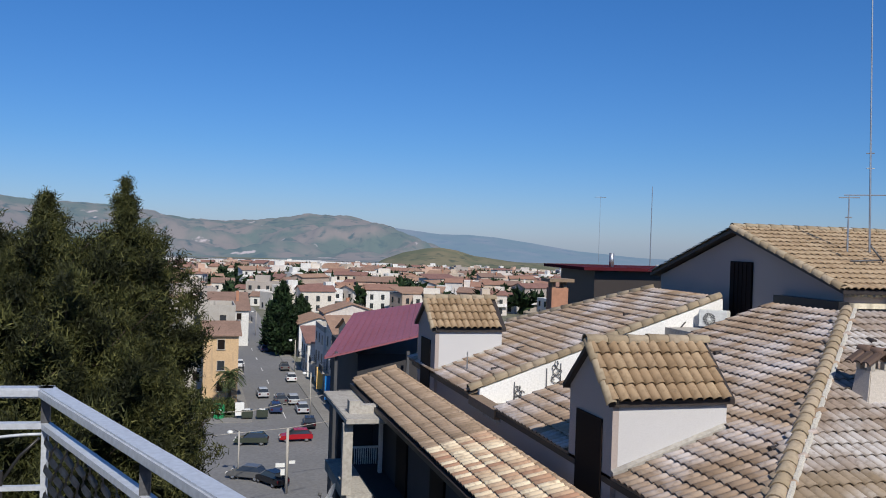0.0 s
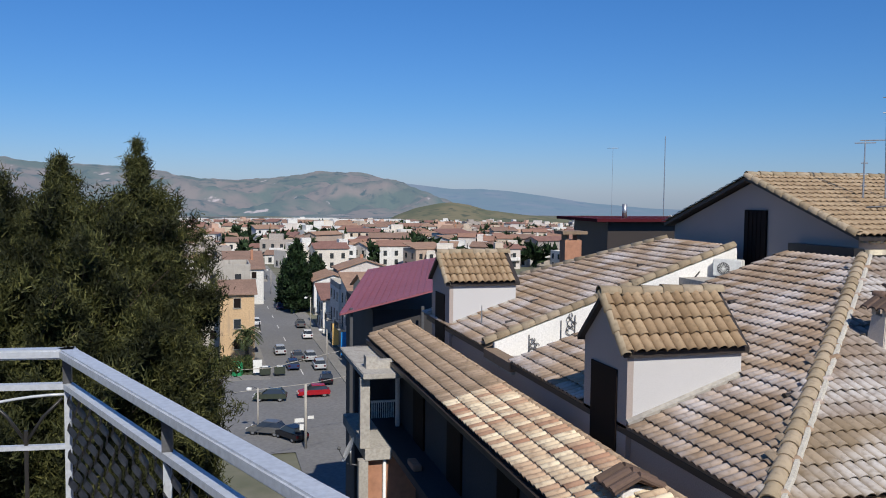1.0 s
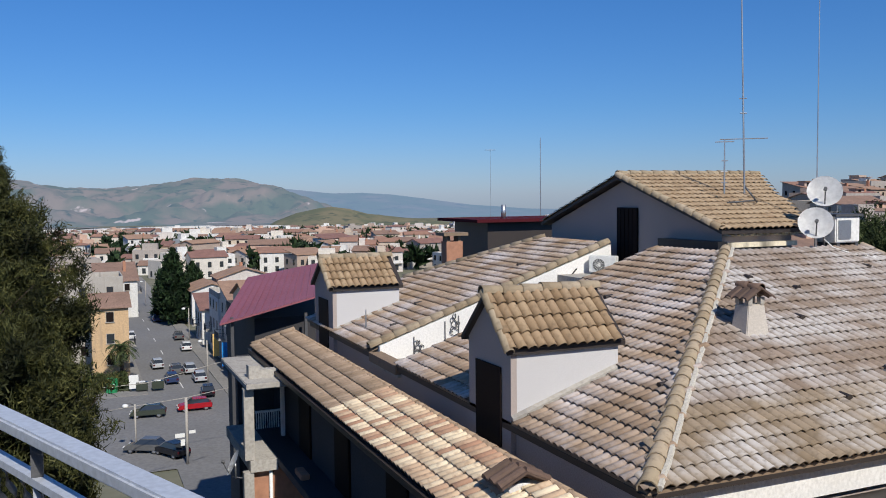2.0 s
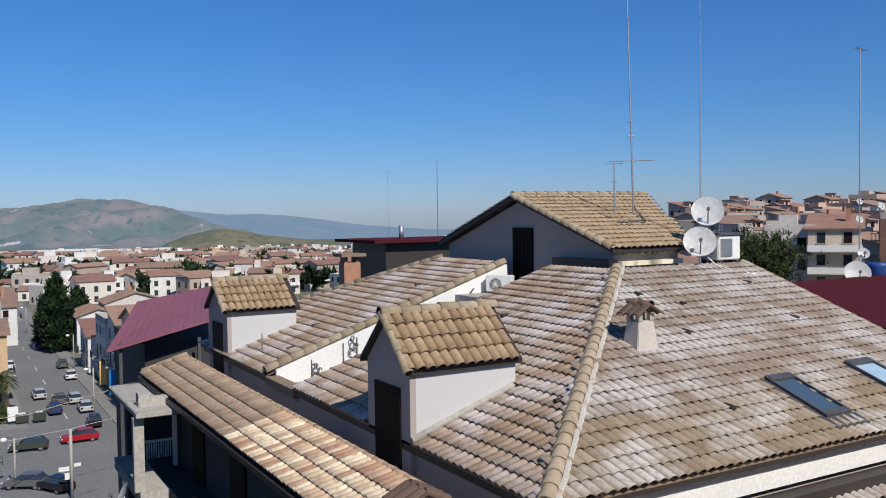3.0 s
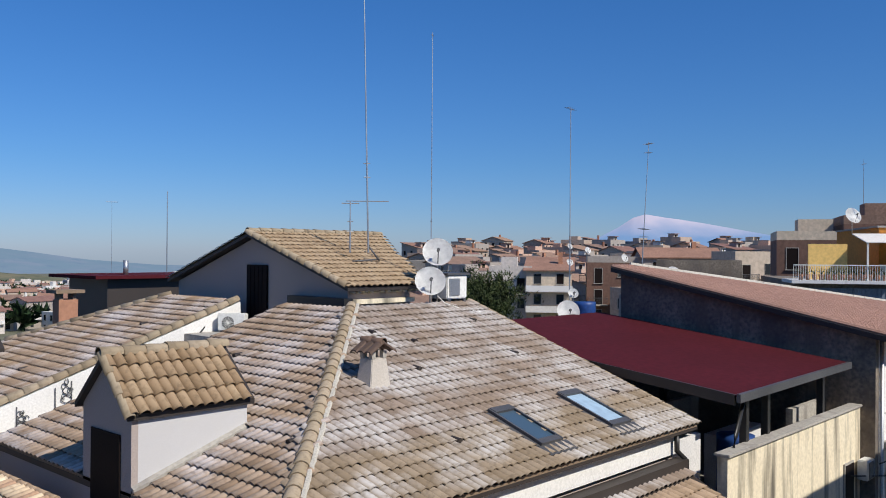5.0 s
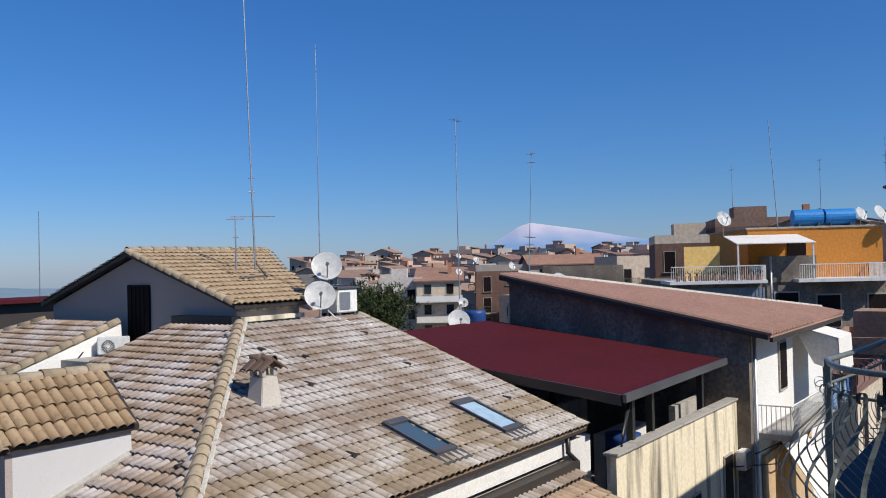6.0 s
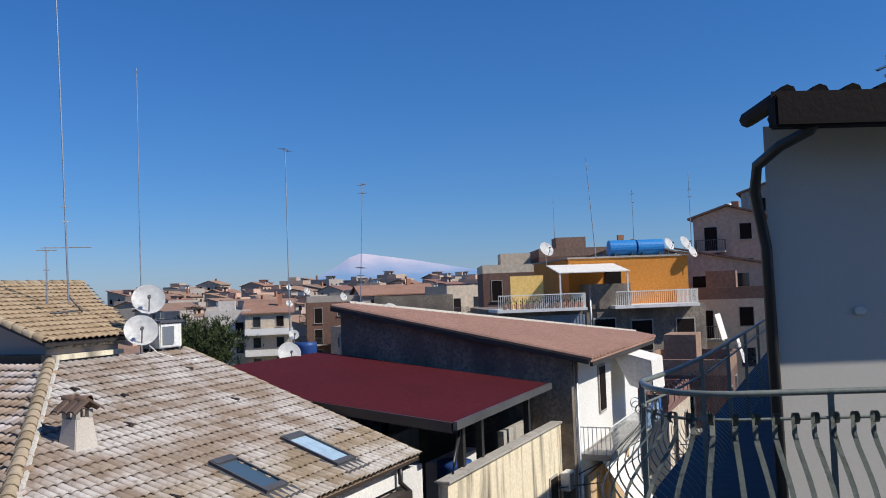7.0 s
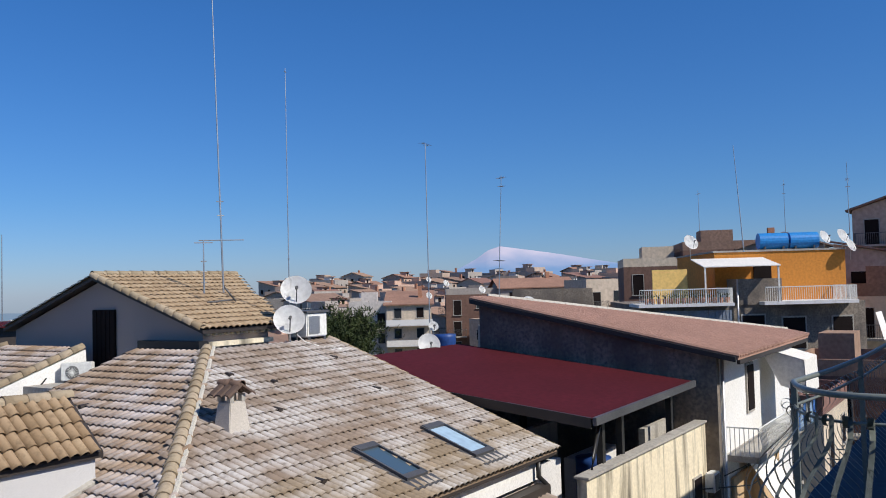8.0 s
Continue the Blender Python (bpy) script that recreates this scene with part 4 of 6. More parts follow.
CLOTH = {"blue": (0.10, 0.25, 0.60), "pale blue": (0.45, 0.60, 0.78), "white": (0.78, 0.78, 0.78)}
for c in CLOTH:
    CLOTH[c] = surface("cloth", CLOTH[c], rough=0.95, big=3.0, fine=15)
for k, c in enumerate(("white", "blue", "pale blue", "blue", "white", "pale blue", "blue")):
    x = 33.2 + k * 0.62
    t = placed("laundry", "%s laundry cloth hung over the balcony rail" % c, "laundry", (x, 6.9, -4.85), "laundry on the balcony")
    bm = bmesh.new()
    rows = []
    for j in range(7):
        rows.append([bm.verts.new((x + 0.5 * i / 8, 6.84 - 0.05 * math.sin(i * 1.7 + j * 0.4 + k) * j / 6, -4.80 - j * 0.14 - 0.05 * (k % 3))) for i in range(9)])
    for p, q in zip(rows, rows[1:]):
        for i in range(8):
            bm.faces.new((p[i], p[i + 1], q[i + 1], q[i]))
    bmesh.ops.solidify(bm, geom=bm.faces[:], thickness=0.012)
    part("cloth", bm, CLOTH[c], t, smooth=True)

# ---- orange house with its roof terrace ----
og = thing("orange_house", "orange rendered top storey above a dark house with white terrace rails", "house", at=(61.8, 13.94, -14), rz=30)
boxes("lower_wall", M["cement"], og, (-2.6, -5.3, -8, 12, 9.2, 12.4))
boxes("upper_wall", M["orange_wall"], og, (0, -5.2, 12.4, 12, 3.6, 15.85))
boxes("coping", M["concrete"], og, (-0.08, -5.28, 15.85, 12.1, 3.7, 15.97))
boxes("slab", M["render_white"], og, (-3.9, -4.4, 12.3, 0, 1.5, 12.5), (-3.9, 3.4, 12.3, 0, 9.5, 12.5))
boxes("terrace_wall", M["yellow_wall"], og, (-1.9, 5.9, 12.5, -1.7, 8.2, 14.75), (-1.7, 5.9, 12.5, 3, 6.05, 14.75))
boxes("stair_block", M["cement"], og, (-2.7, 0.0, 12.3, -0.3, 2.9, 14.0))
w = boxes("door", M["brown_wood"], og, (-0.08, -0.2, 12.5, -0.003, 1.0, 14.9))
for y0, y1 in ((-4.3, 1.4), (3.5, 9.4)):
    bm = bmesh.new()
    n = int((y1 - y0) / 0.14)
    for k in range(n + 1):
        y = y0 + (y1 - y0) * k / n
        box(bm, -3.85, y - 0.012, 12.5, -3.83, y + 0.012, 13.4)
    box(bm, -3.88, y0, 13.4, -3.8, y1, 13.46)
    for x in range(26):
        box(bm, -3.8 + x * 0.15, y0, 12.5, -3.77 + x * 0.15, y0 + 0.03, 13.4)
    box(bm, -3.8, y0, 13.4, 0.0, y0 + 0.05, 13.46)
    part("terrace_rail", bm, M["white_plastic"], og)
for k in range(14):
    p = thing("plant_pot", "terracotta pot with a small plant on the terrace", "plant pot", "pots on the terrace", at=tuple(og.matrix_basis @ Vector((-3.3, 3.7 + k * 0.4, 12.5))))
    bm = bmesh.new()
    tube(bm, [(0, 0, 0), (0, 0, 0.35)], 0.12, 8, 0.17)
    part("pot", bm, M["brick"], p)
    bm = bmesh.new()
    for q in range(14):
        a = random.uniform(0, 6.28)
        tube(bm, [(0, 0, 0.3), (0.1 * math.cos(a), 0.1 * math.sin(a), 0.5), (0.25 * math.cos(a), 0.25 * math.sin(a), random.uniform(0.5, 0.8))], 0.02, 4, 0.008)
    part("foliage", bm, M["leaf"], p)
pg = thing("pergola", "white steel pergola with a white canvas top", "pergola", at=tuple(og.matrix_basis @ Vector((-1.8, 2.85, 12.5))), rz=30)
for x, y in ((-1.9, -2.35), (-1.9, 2.3)):
    boxes("post", M["white_plastic"], pg, (x - 0.05, y - 0.05, 0, x + 0.05, y + 0.05, 2.3))
bm = bmesh.new()
prism(bm, [(-2.0, -2.5, 2.3), (1.7, -2.5, 2.9), (1.7, 2.4, 2.9), (-2.0, 2.4, 2.3)], (0, 0, 0), (0, 0, 0.06))
part("canvas", bm, M["canvas"], pg)
for k in range(2):
    t = thing("water_tank", "bright blue cylindrical water tank lying on the roof", "water tank", "blue roof tanks", at=tuple(og.matrix_basis @ Vector((3.0, -1.3 - 2.15 * k, 15.97))), rz=30)
    bm = bmesh.new()
    tube(bm, [(0, -1.0, 0.7), (0, -0.93, 0.7), (0, 0.93, 0.7), (0, 1.0, 0.7)], 0.58, 20)
    part("tank", bm, M["light_blue_tank"], t, smooth=False)
    for q in (-0.7, 0.6):
        boxes("cradle", M["iron_grey"], t, (-0.5, q, 0, 0.5, q + 0.1, 0.3))

# grey-blue corrugated sheet and dark openings under the terrace
bm = bmesh.new()
for k in range(26):
    y = 3.3 + k * 0.23
    prism(bm, [(-2.66, y, 9.6), (-2.66, y + 0.115, 9.6), (-2.66, y + 0.115, 12.0), (-2.66, y, 12.0)], (0, 0, 0), (-0.06, 0, 0))
    box(bm, -2.69, y + 0.115, 9.6, -2.66, y + 0.23, 12.0)
part("corrugated_sheet", bm, M["sheet_blue"], og, "grey-blue corrugated sheet wall")
for y0, y1, z0, z1 in ((-1.4, 0.0, 9.4, 11.4), (1.2, 2.6, 9.4, 11.6), (-4.4, -3.2, 9.4, 11.4)):
    w = boxes("window", M["concrete"], og, (-2.68, y0 - 0.1, z0 - 0.1, -2.603, y1 + 0.1, z1 + 0.1))
    boxes("shutter", M["brown_wood"], w, (-2.72, y0, z0, -2.683, y1, z1))
tubes("downpipe", M["galvanised"], og, 0.07, [(-2.8, 2.9, 14.0), (-2.8, 2.9, 8.0)])

# ---- blocks along the street and on the hillside ----
house_block(95, 33, -12, 11, 9, 13.6, 25, M["brown_brick"], WALLS[2], "flat", "dark brown brick apartment house", 3, "SW", 0.3, group="hillside houses")
house_block(97, 27, -12, 9, 9, 15.2, 25, M["brown_brick"], ROOFS[1], "flat", "dark brown brick apartment house with a roof terrace", 4, "SW", 0.3, group="hillside houses")
house_block(99, 21.5, -12, 8, 9, 15.2, 25, WALLS[3], ROOFS[1], "gable", "brown apartment house with a gabled attic", 5, "SW", 0.3, group="hillside houses")
house_block(86, 8.2, -13, 10, 6, 18.6, 0, WALLS[3], ROOFS[1], "gable", "tall brown apartment house with a tiled roof", 9, "SW", 0.9, group="hillside houses")
house_block(78.5, 8.4, -13, 6, 7, 14.2, 0, WALLS[6], ROOFS[1], "mono", "grey apartment house with crowded balconies", 6, "SW", 1.0, group="hillside houses")
house_block(72.5, 7.6, -13, 6, 6, 11.5, 2, WALLS[2], ROOFS[1], "flat", "buff apartment house with crowded balconies", 16, "SW", 1.0, group="hillside houses")
house_block(55, 8.2, -13, 8, 5, 7.6, 2, M["brown_brick"], ROOFS[2], "flat", "dark brick house with balconies", 7, "SW", 0.9, group="hillside houses")
house_block(46.5, 9.8, -13, 7, 4.5, 6.6, 0, WALLS[2], ROOFS[3], "flat", "ochre house with shuttered balcony doors", 8, "SW", 0.9, group="hillside houses")
house_block(106, 4.5, -12, 14, 8, 21.3, 0, WALLS[6], ROOFS[0], "gable", "tall grey apartment house up the street", 10, "SW", 0.8, group="hillside houses")
for x, y, z, rz in ((58, 6.2, -2.2, -4), (70.5, 4.5, -2.4, 3), (64, 5.6, -4.2, 0)):
    a = thing("awning", "white canvas awning let down over a balcony", "awning", "awnings", at=(x, y, z), rz=rz)
    bm = bmesh.new()
    prism(bm, [(-0.9, 0.6, 0), (0.9, 0.6, 0), (0.9, 0.2, -1.6), (-0.9, 0.2, -1.6)], (0, 0, -0.02), (0, 0, 0.02))
    part("canvas", bm, M["canvas"], a)


# ---- own building and the neighbouring balcony ----
ob_ = placed("own_building", "grey rendered building whose balcony the view is from", "building", (0, -5, -14))
boxes("wall", M["end_wall"], ob_, (-9, -9, -26, 4.4, -1.4, 1.0))
NX = 6.0
# the neighbouring building stands askew to the street grid
W0 = Vector((6.05, 0.36, 0))
WD, WN = Vector((0.45, -0.89, 0)).normalized(), Vector((-0.89, -0.45, 0)).normalized()
nb = placed("neighbour_building", "building end with a light grey wall under a dark eave", "building", (14, -4, -14))
q0, q1 = W0, W0 + WD * 7
bm = bmesh.new()
prism(bm, [(q0.x, q0.y, 0), (30, 0.36, 0), (30, -9, 0), (q1.x, q1.y, 0)], (0, 0, -26), (0, 0, 1.0))
part("wall", bm, M["end_wall"], nb)
bm = bmesh.new()
e0, e1 = W0 + WN * 0.60 - WD * 0.2, q1 + WN * 0.60
prism(bm, [(e0.x, e0.y, 0), (30, 0.5, 0), (30, -9.2, 0), (e1.x, e1.y, 0)], (0, 0, 1.0), (0, 0, 1.1))
part("eave", bm, M["brown_wood"], nb)
for k in range(34):
    p = e0 + WD * (0.1 + k * 0.2)
    bm = bmesh.new()
    tube(bm, [(p.x + 0.02, p.y, 1.09), (p.x + 0.9, p.y + 0.3, 1.11)], 0.055, 8)
    part("eave_tile", bm, M["brown_wood"], nb)
g0, g1 = e0 + WN * 0.06, e1 + WN * 0.06
bm = bmesh.new()
prism(bm, [(g0.x, g0.y, 0.88), (g1.x, g1.y, 0.88), (g1.x, g1.y, 1.07), (g0.x, g0.y, 1.07)], (0, 0, 0), -WN * 0.12)
part("gutter", bm, M["brown_wood"], nb, bevel=0.012)
pts = [(0.60, 0.06, 0.92), (0.57, 0.04, 0.87), (0.38, -0.06, 0.81), (0.16, -0.12, 0.72), (0.08, -0.11, 0.56), (0.05, -0.04, 0.2), (0.045, -0.015, -1.6)]
tubes("downpipe", M["black_metal"], nb, 0.036, [tuple(W0 + WN * a + WD * b + Vector((0, 0, z))) for a, b, z in pts])
nbal = placed("neighbour_balcony", "long balcony with blue floor and bulging dark iron rail", "balcony", (14, 1, -1.7))
bm = bmesh.new()
prism(bm, [(5.95, -2.6, -1.62), (4.84, 0.45, -1.62), (4.88, 0.95, -1.62), (5.3, 1.22, -1.62), (7.0, 1.34, -1.62), (30, 1.4, -1.62), (30, 0.358, -1.62), (6.04, 0.358, -1.62), (7.34, -2.2, -1.62)], (0, 0, -0.18), (0, 0, 0))
part("floor", bm, M["floor_blue"], nbal)
# the line of the rail: the end facing the viewer, a rounded corner, then along the street
line = [(4.76 + 0.0361 * k, 0.5 - 0.0933 * k, 90) for k in range(31, -1, -1)]
for k in range(1, 8):
    f = k / 8
    line.append(((1 - f) ** 2 * 4.76 + 2 * f * (1 - f) * 4.68 + f * f * 5.3, (1 - f) ** 2 * 0.5 + 2 * f * (1 - f) * 0.95 + f * f * 1.08, 0))
line += [(5.3 + 0.15 * k, float(np.interp(5.3 + 0.15 * k, [5.3, 6.0, 7.15, 12.0, 24.0], [1.08, 1.0, 0.94, 0.90, 0.88])), 0) for k in range(0, 120)]
bm = bmesh.new()
tube(bm, [(x, y, -0.60) for x, y, _ in line], 0.017, 8)
part("top_rail", bm, M["green_metal"], nbal, smooth=True)
bm = bmesh.new()
tube(bm, [(x, y, -0.735) for x, y, _ in line], 0.009, 6)
part("mid_rail", bm, M["green_metal"], nbal, smooth=True)


def strip_bar(x, y, dr, out):
    """A flat iron strip that bellies outwards and ends in a small curl over the middle rail."""
    path = []
    for s in range(15):
        f = s / 14
        path.append((0.02 + 0.27 * math.sin(math.pi * min(1, max(0, (f - 0.02) / 0.9))) ** 1.2, -1.58 + f * 0.825))
    for i in range(1, 11):
        a = -0.3 + 0.5 * i
        path.append((0.045 - 0.03 * math.cos(a), -0.727 + 0.03 * math.sin(a)))
    bm = bmesh.new()
    rows = []
    for o, z in path:
        c = Vector((x + out.x * o, y + out.y * o, z))
        rows.append([bm.verts.new(c - dr.to_3d() * 0.014), bm.verts.new(c + dr.to_3d() * 0.014)])
    for p, q in zip(rows, rows[1:]):
        bm.faces.new((p[0], p[1], q[1], q[0]))
    bmesh.ops.solidify(bm, geom=bm.faces[:], thickness=0.012)
    return bm


for k, (x, y, _) in enumerate(line):
    if k > 120:
        continue
    p, q = Vector(line[max(0, k - 1)][:2]), Vector(line[min(len(line) - 1, k + 1)][:2])
    dr = (q - p).normalized()
    part("baluster", strip_bar(x, y, dr, Vector((-dr.y, dr.x))), M["green_metal"], nbal, smooth=True)
for k in (8, 26, 39, 50, 61, 72, 83, 94, 105, 116, 127, 138, 149):
    x, y, _ = line[k]
    boxes("post", M["green_metal"], nbal, (x - 0.016, y - 0.016, -1.62, x + 0.016, y + 0.016, -0.6))
boxes("wall_lamp", M["white_plastic"], nb, (6.27, -0.20, -0.26, 6.35, -0.13, -0.21), bevel=0.01, label="small white wall fitting")
t = placed("flue_pipe", "tall white flue on a street house", "flue", (82.5, 8.2, 1.0))
tubes("flue", M["white_plastic"], t, 0.26, [(82.6, 8.2, 1.0), (82.6, 8.2, 6.9)], sides=12)

# ---- own balcony rail ----
rail = placed("balcony_rail", "silver-painted steel rail with panels of dark twisted iron straps", "railing", (-0.2, 2.5, -1.6))
C0 = Vector((-0.47, 3.22, -0.57))
d1 = Vector((0.70, -1.72, 0)).normalized()
d2 = Vector((-1, 0.10, 0)).normalized()
n1, n2 = Vector((d1.y, -d1.x, 0)), Vector((-d2.y, d2.x, 0))


def bar(bm, a, b, w, h):
    """A flat bar from a to b, w wide and h high."""
    d = (b - a).normalized()
    s = d.cross(Vector((0, 0, 1))).normalized() * (w / 2)
    prism(bm, [a - s - Vector((0, 0, h / 2)), a + s - Vector((0, 0, h / 2)), a + s + Vector((0, 0, h / 2)), a - s + Vector((0, 0, h / 2))], (0, 0, 0), b - a)


for d, ln in ((d1, 2.2), (d2, 2.6)):
    bm = bmesh.new()
    bar(bm, C0 - d * 0.03, C0 + d * ln, 0.062, 0.034)
    part("handrail", bm, M["silver_paint"], rail, bevel=0.006)
    bm = bmesh.new()
    bar(bm, C0 + Vector((0, 0, -0.115)), C0 + d * ln + Vector((0, 0, -0.115)), 0.035, 0.02)
    bar(bm, C0 + Vector((0, 0, -0.98)), C0 + d * ln + Vector((0, 0, -0.98)), 0.035, 0.02)
    part("rail_bar", bm, M["silver_paint"], rail)
    for s in ((0.0, 0.98, 1.9) if d is d1 else (1.1, 2.2)):
        p = C0 + d * s
        post = boxes("post", M["silver_paint"], rail, (p.x - 0.011, p.y - 0.011, -1.7, p.x + 0.011, p.y + 0.011, -0.68))
        boxes("stub", M["iron_grey"], post, (p.x - 0.014, p.y - 0.014, -0.679, p.x + 0.014, p.y + 0.014, -0.588))
# panel along the near side: staggered columns of leaf-shaped straps
for k in range(34):
    p0 = C0 + d1 * (0.05 + k * 0.062)
    bm = bmesh.new()
    vs = []
    for s in range(55):
        f = s / 54
        ph = f * math.pi * 9 + (math.pi / 2 if k % 2 else 0)
        wv = 0.026 * abs(math.sin(ph)) ** 1.3 + 0.004
        for e in (-1, 1):
            q = p0 + d1 * (e * wv) + n1 * (e * 0.5 * wv + 0.012 * math.sin(ph * 2))
            vs.append(bm.verts.new((q.x, q.y, -0.70 - f * 0.84)))
    for s in range(54):
        bm.faces.new((vs[2 * s], vs[2 * s + 1], vs[2 * s + 3], vs[2 * s + 2]))
    bmesh.ops.solidify(bm, geom=bm.faces[:], thickness=0.004)
    part("strap", bm, M["iron_grey"], rail)
# panel along the far side: slim bars with a waved ornament
bm = bmesh.new()
bar(bm, C0 + Vector((0, 0, -0.33)), C0 + d2 * 2.6 + Vector((0, 0, -0.33)), 0.02, 0.016)
part("rail_bar", bm, M["silver_paint"], rail)
for k in range(9):
    p = C0 + d2 * (0.14 + k * 0.27)
    boxes("baluster", M["black_metal"], rail, (p.x - 0.006, p.y - 0.006, -1.55, p.x + 0.006, p.y + 0.006, -0.84))
    for e in (-1, 1):
        tubes("fork", M["black_metal"], rail, 0.006, [p + Vector((0, 0, -0.31)), p + d2 * (e * 0.06) + Vector((0, 0, -0.22)), p + d2 * (e * 0.12) + Vector((0, 0, -0.16))], sides=6)
# one long shallow wave over the forks
bm = bmesh.new()
tube(bm, [C0 + d2 * (0.06 * i) + Vector((0, 0, -0.215 + 0.07 * math.cos(0.06 * i * 3.6))) for i in range(43)], 0.0055, 6)
part("ornament", bm, M["silver_paint"], rail, smooth=True)
bm = bmesh.new()
prism(bm, [(-3.2, 3.5, -1.62), (-0.42, 3.3, -1.62), (0.5, 1.2, -1.62), (3.5, -1.4, -1.62), (-3.2, -1.4, -1.62)], (0, 0, -0.2), (0, 0, 0))
tagged(part("balcony_floor", bm, M["paving"]), "tiled floor slab of the balcony", "floor", kind="structure")


# ---- trees ----
def spray(rng, count, spread, length, width):
    """Needle or leaf blades as thin two-sided slivers round the origin, as arrays."""
    vs, fs = [], []
    for k in range(count):
        d = rng.normal(size=3) * (1, 1, 0.8) + np.array([0, 0, 1.0])
        d /= np.linalg.norm(d)
        s = np.cross(d, rng.normal(size=3))
        s /= np.linalg.norm(s) + 1e-6
        c = rng.normal(size=3) * spread * 0.4
        ln = length * rng.uniform(0.7, 1.2)
        b = len(vs)
        vs += [c - s * width, c + s * width, c + d * ln]
        fs.append((b, b + 1, b + 2))
    return np.array(vs), fs


def crown_mesh(name, clumps, material, seed, count=26, length=0.5, width=0.05):
    rng = np.random.RandomState(seed)
    kinds = [spray(rng, count, 0.45, length, width) for _ in range(6)]
    V, F, c = [], [], 0
    for k, (x, y, z, s) in enumerate(clumps):
        v, f = kinds[k % 6]
        a = rng.uniform(0, 6.28)
        R = np.array([[math.cos(a), -math.sin(a), 0], [math.sin(a), math.cos(a), 0], [0, 0, 1]])
        V.append((v * s) @ R.T + (x, y, z))
        F += [tuple(q + c for q in t3) for t3 in f]
        c += len(v)
    me = bpy.data.meshes.new(name)
    me.from_pydata(np.concatenate(V).tolist(), [], F)
    me.materials.append(material)
    return me


def conifer(x, y, zb, height, radius, seed, label, material, group="trees", start=0.15, full=0.7, rows=26, per=9, scale=1.0, count=26, length=0.5, width=0.05, slope=0.4, plume=9):
    """Tapered trunk, whorls of boughs that turn up at their tips, and needle sprays along each bough."""
    rng = random.Random(seed)
    t = placed("conifer_tree", label, "tree", (x, y, zb), group)
    bm = bmesh.new()
    lean = (rng.uniform(-0.02, 0.02), rng.uniform(-0.02, 0.02))
    spine = [(x + lean[0] * height * f, y + lean[1] * height * f, zb + height * f) for f in (0, 0.2, 0.4, 0.6, 0.8, 0.97)]
    tube(bm, spine, height * 0.018, 8, 0.03)
    part("trunk", bm, M["bark"], t, smooth=True)
    bm = bmesh.new()
    clumps = []
    for r in range(rows):
        f = start + (1 - start) * (r + rng.random()) / rows
        rad = min(radius, slope * height * (1 - f) + 0.04) * rng.uniform(0.65, 1.15)
        n = max(3, int(per * (0.4 + rad / radius)))
        for k in range(n):
            a = 6.283 * (k + rng.random() * 0.8) / n
            ln = rad * rng.uniform(0.55, 1.15) + 0.04
            z0 = zb + height * f
            ox, oy = x + lean[0] * height * f, y + lean[1] * height * f
            tip = (ox + math.cos(a) * ln, oy + math.sin(a) * ln, z0 + ln * rng.uniform(0.1, 0.6))
            mid = (ox + math.cos(a) * ln * 0.55, oy + math.sin(a) * ln * 0.55, z0 + ln * 0.0)
            tube(bm, [(ox, oy, z0), mid, tip], 0.05 * scale, 4, 0.012)
            # a plume of tufts round the outer part of the bough, its top rising
            m = max(3, int(plume * min(1, 0.35 + ln / radius)))
            pr = (0.24 + 0.10 * ln) * rng.uniform(0.7, 1.3) * min(1, 0.25 + 0.5 * rad)
            for q in range(m):
                g0 = 0.05 if rad < 1.8 else 0.4
                g = g0 + (1.05 - g0) * rng.random() ** 0.8
                fall = pr * (1.15 - 0.55 * g)
                px_ = ox + (tip[0] - ox) * g + rng.gauss(0, 0.42) * fall
                py_ = oy + (tip[1] - oy) * g + rng.gauss(0, 0.42) * fall
                pz_ = z0 + (tip[2] - z0) * g * g + abs(rng.gauss(0, 0.75)) * fall - 0.12 * fall + rng.uniform(-0.5, 0.5) * height * (1 - start) / rows
                clumps.append((px_, py_, pz_, scale * rng.uniform(0.7, 1.15) * (0.6 + 0.4 * min(1, rad))))
    part("branchwork", bm, M["bark"], t)
    part("crown", crown_mesh("crown", clumps, material, seed, count, length, width), material, t)
    return t


def pine_at(az, dist, top_el, zb, radius, seed, **kw):
    a = radians(az)
    top = dist * math.tan(radians(top_el))
    return conifer(-math.sin(a) * dist, math.cos(a) * dist, zb, top - zb, radius, seed, "tall dense dark green pine", M["pine"], "pines beside the balcony", **kw)


NEEDLE = dict(count=42, length=0.32, width=0.027, scale=0.85, plume=23)
pine_at(4.0, 32, 2.75, -24, 2.6, 11, start=0.4, rows=36, per=8, slope=0.42, **NEEDLE)
pine_at(8.6, 31, 1.65, -24, 4.2, 12, start=0.42, rows=34, per=9, slope=0.7, **NEEDLE)
pine_at(12.0, 30, 1.3, -24, 4.2, 13, start=0.42, rows=32, per=9, slope=0.8, **NEEDLE)
pine_at(6.8, 27.5, -2.8, -24, 3.0, 14, start=0.4, rows=27, per=9, slope=0.6, **NEEDLE)
pine_at(3.4, 28.5, -7.6, -24, 1.25, 15, start=0.3, rows=24, per=8, slope=0.6, **NEEDLE)
pine_at(1.2, 30, -12.0, -24, 1.1, 16, start=0.3, rows=18, per=7, slope=0.6, **NEEDLE)
pine_at(10.8, 26.5, -2.6, -24, 3.8, 17, start=0.4, rows=27, per=9, slope=0.6, **NEEDLE)

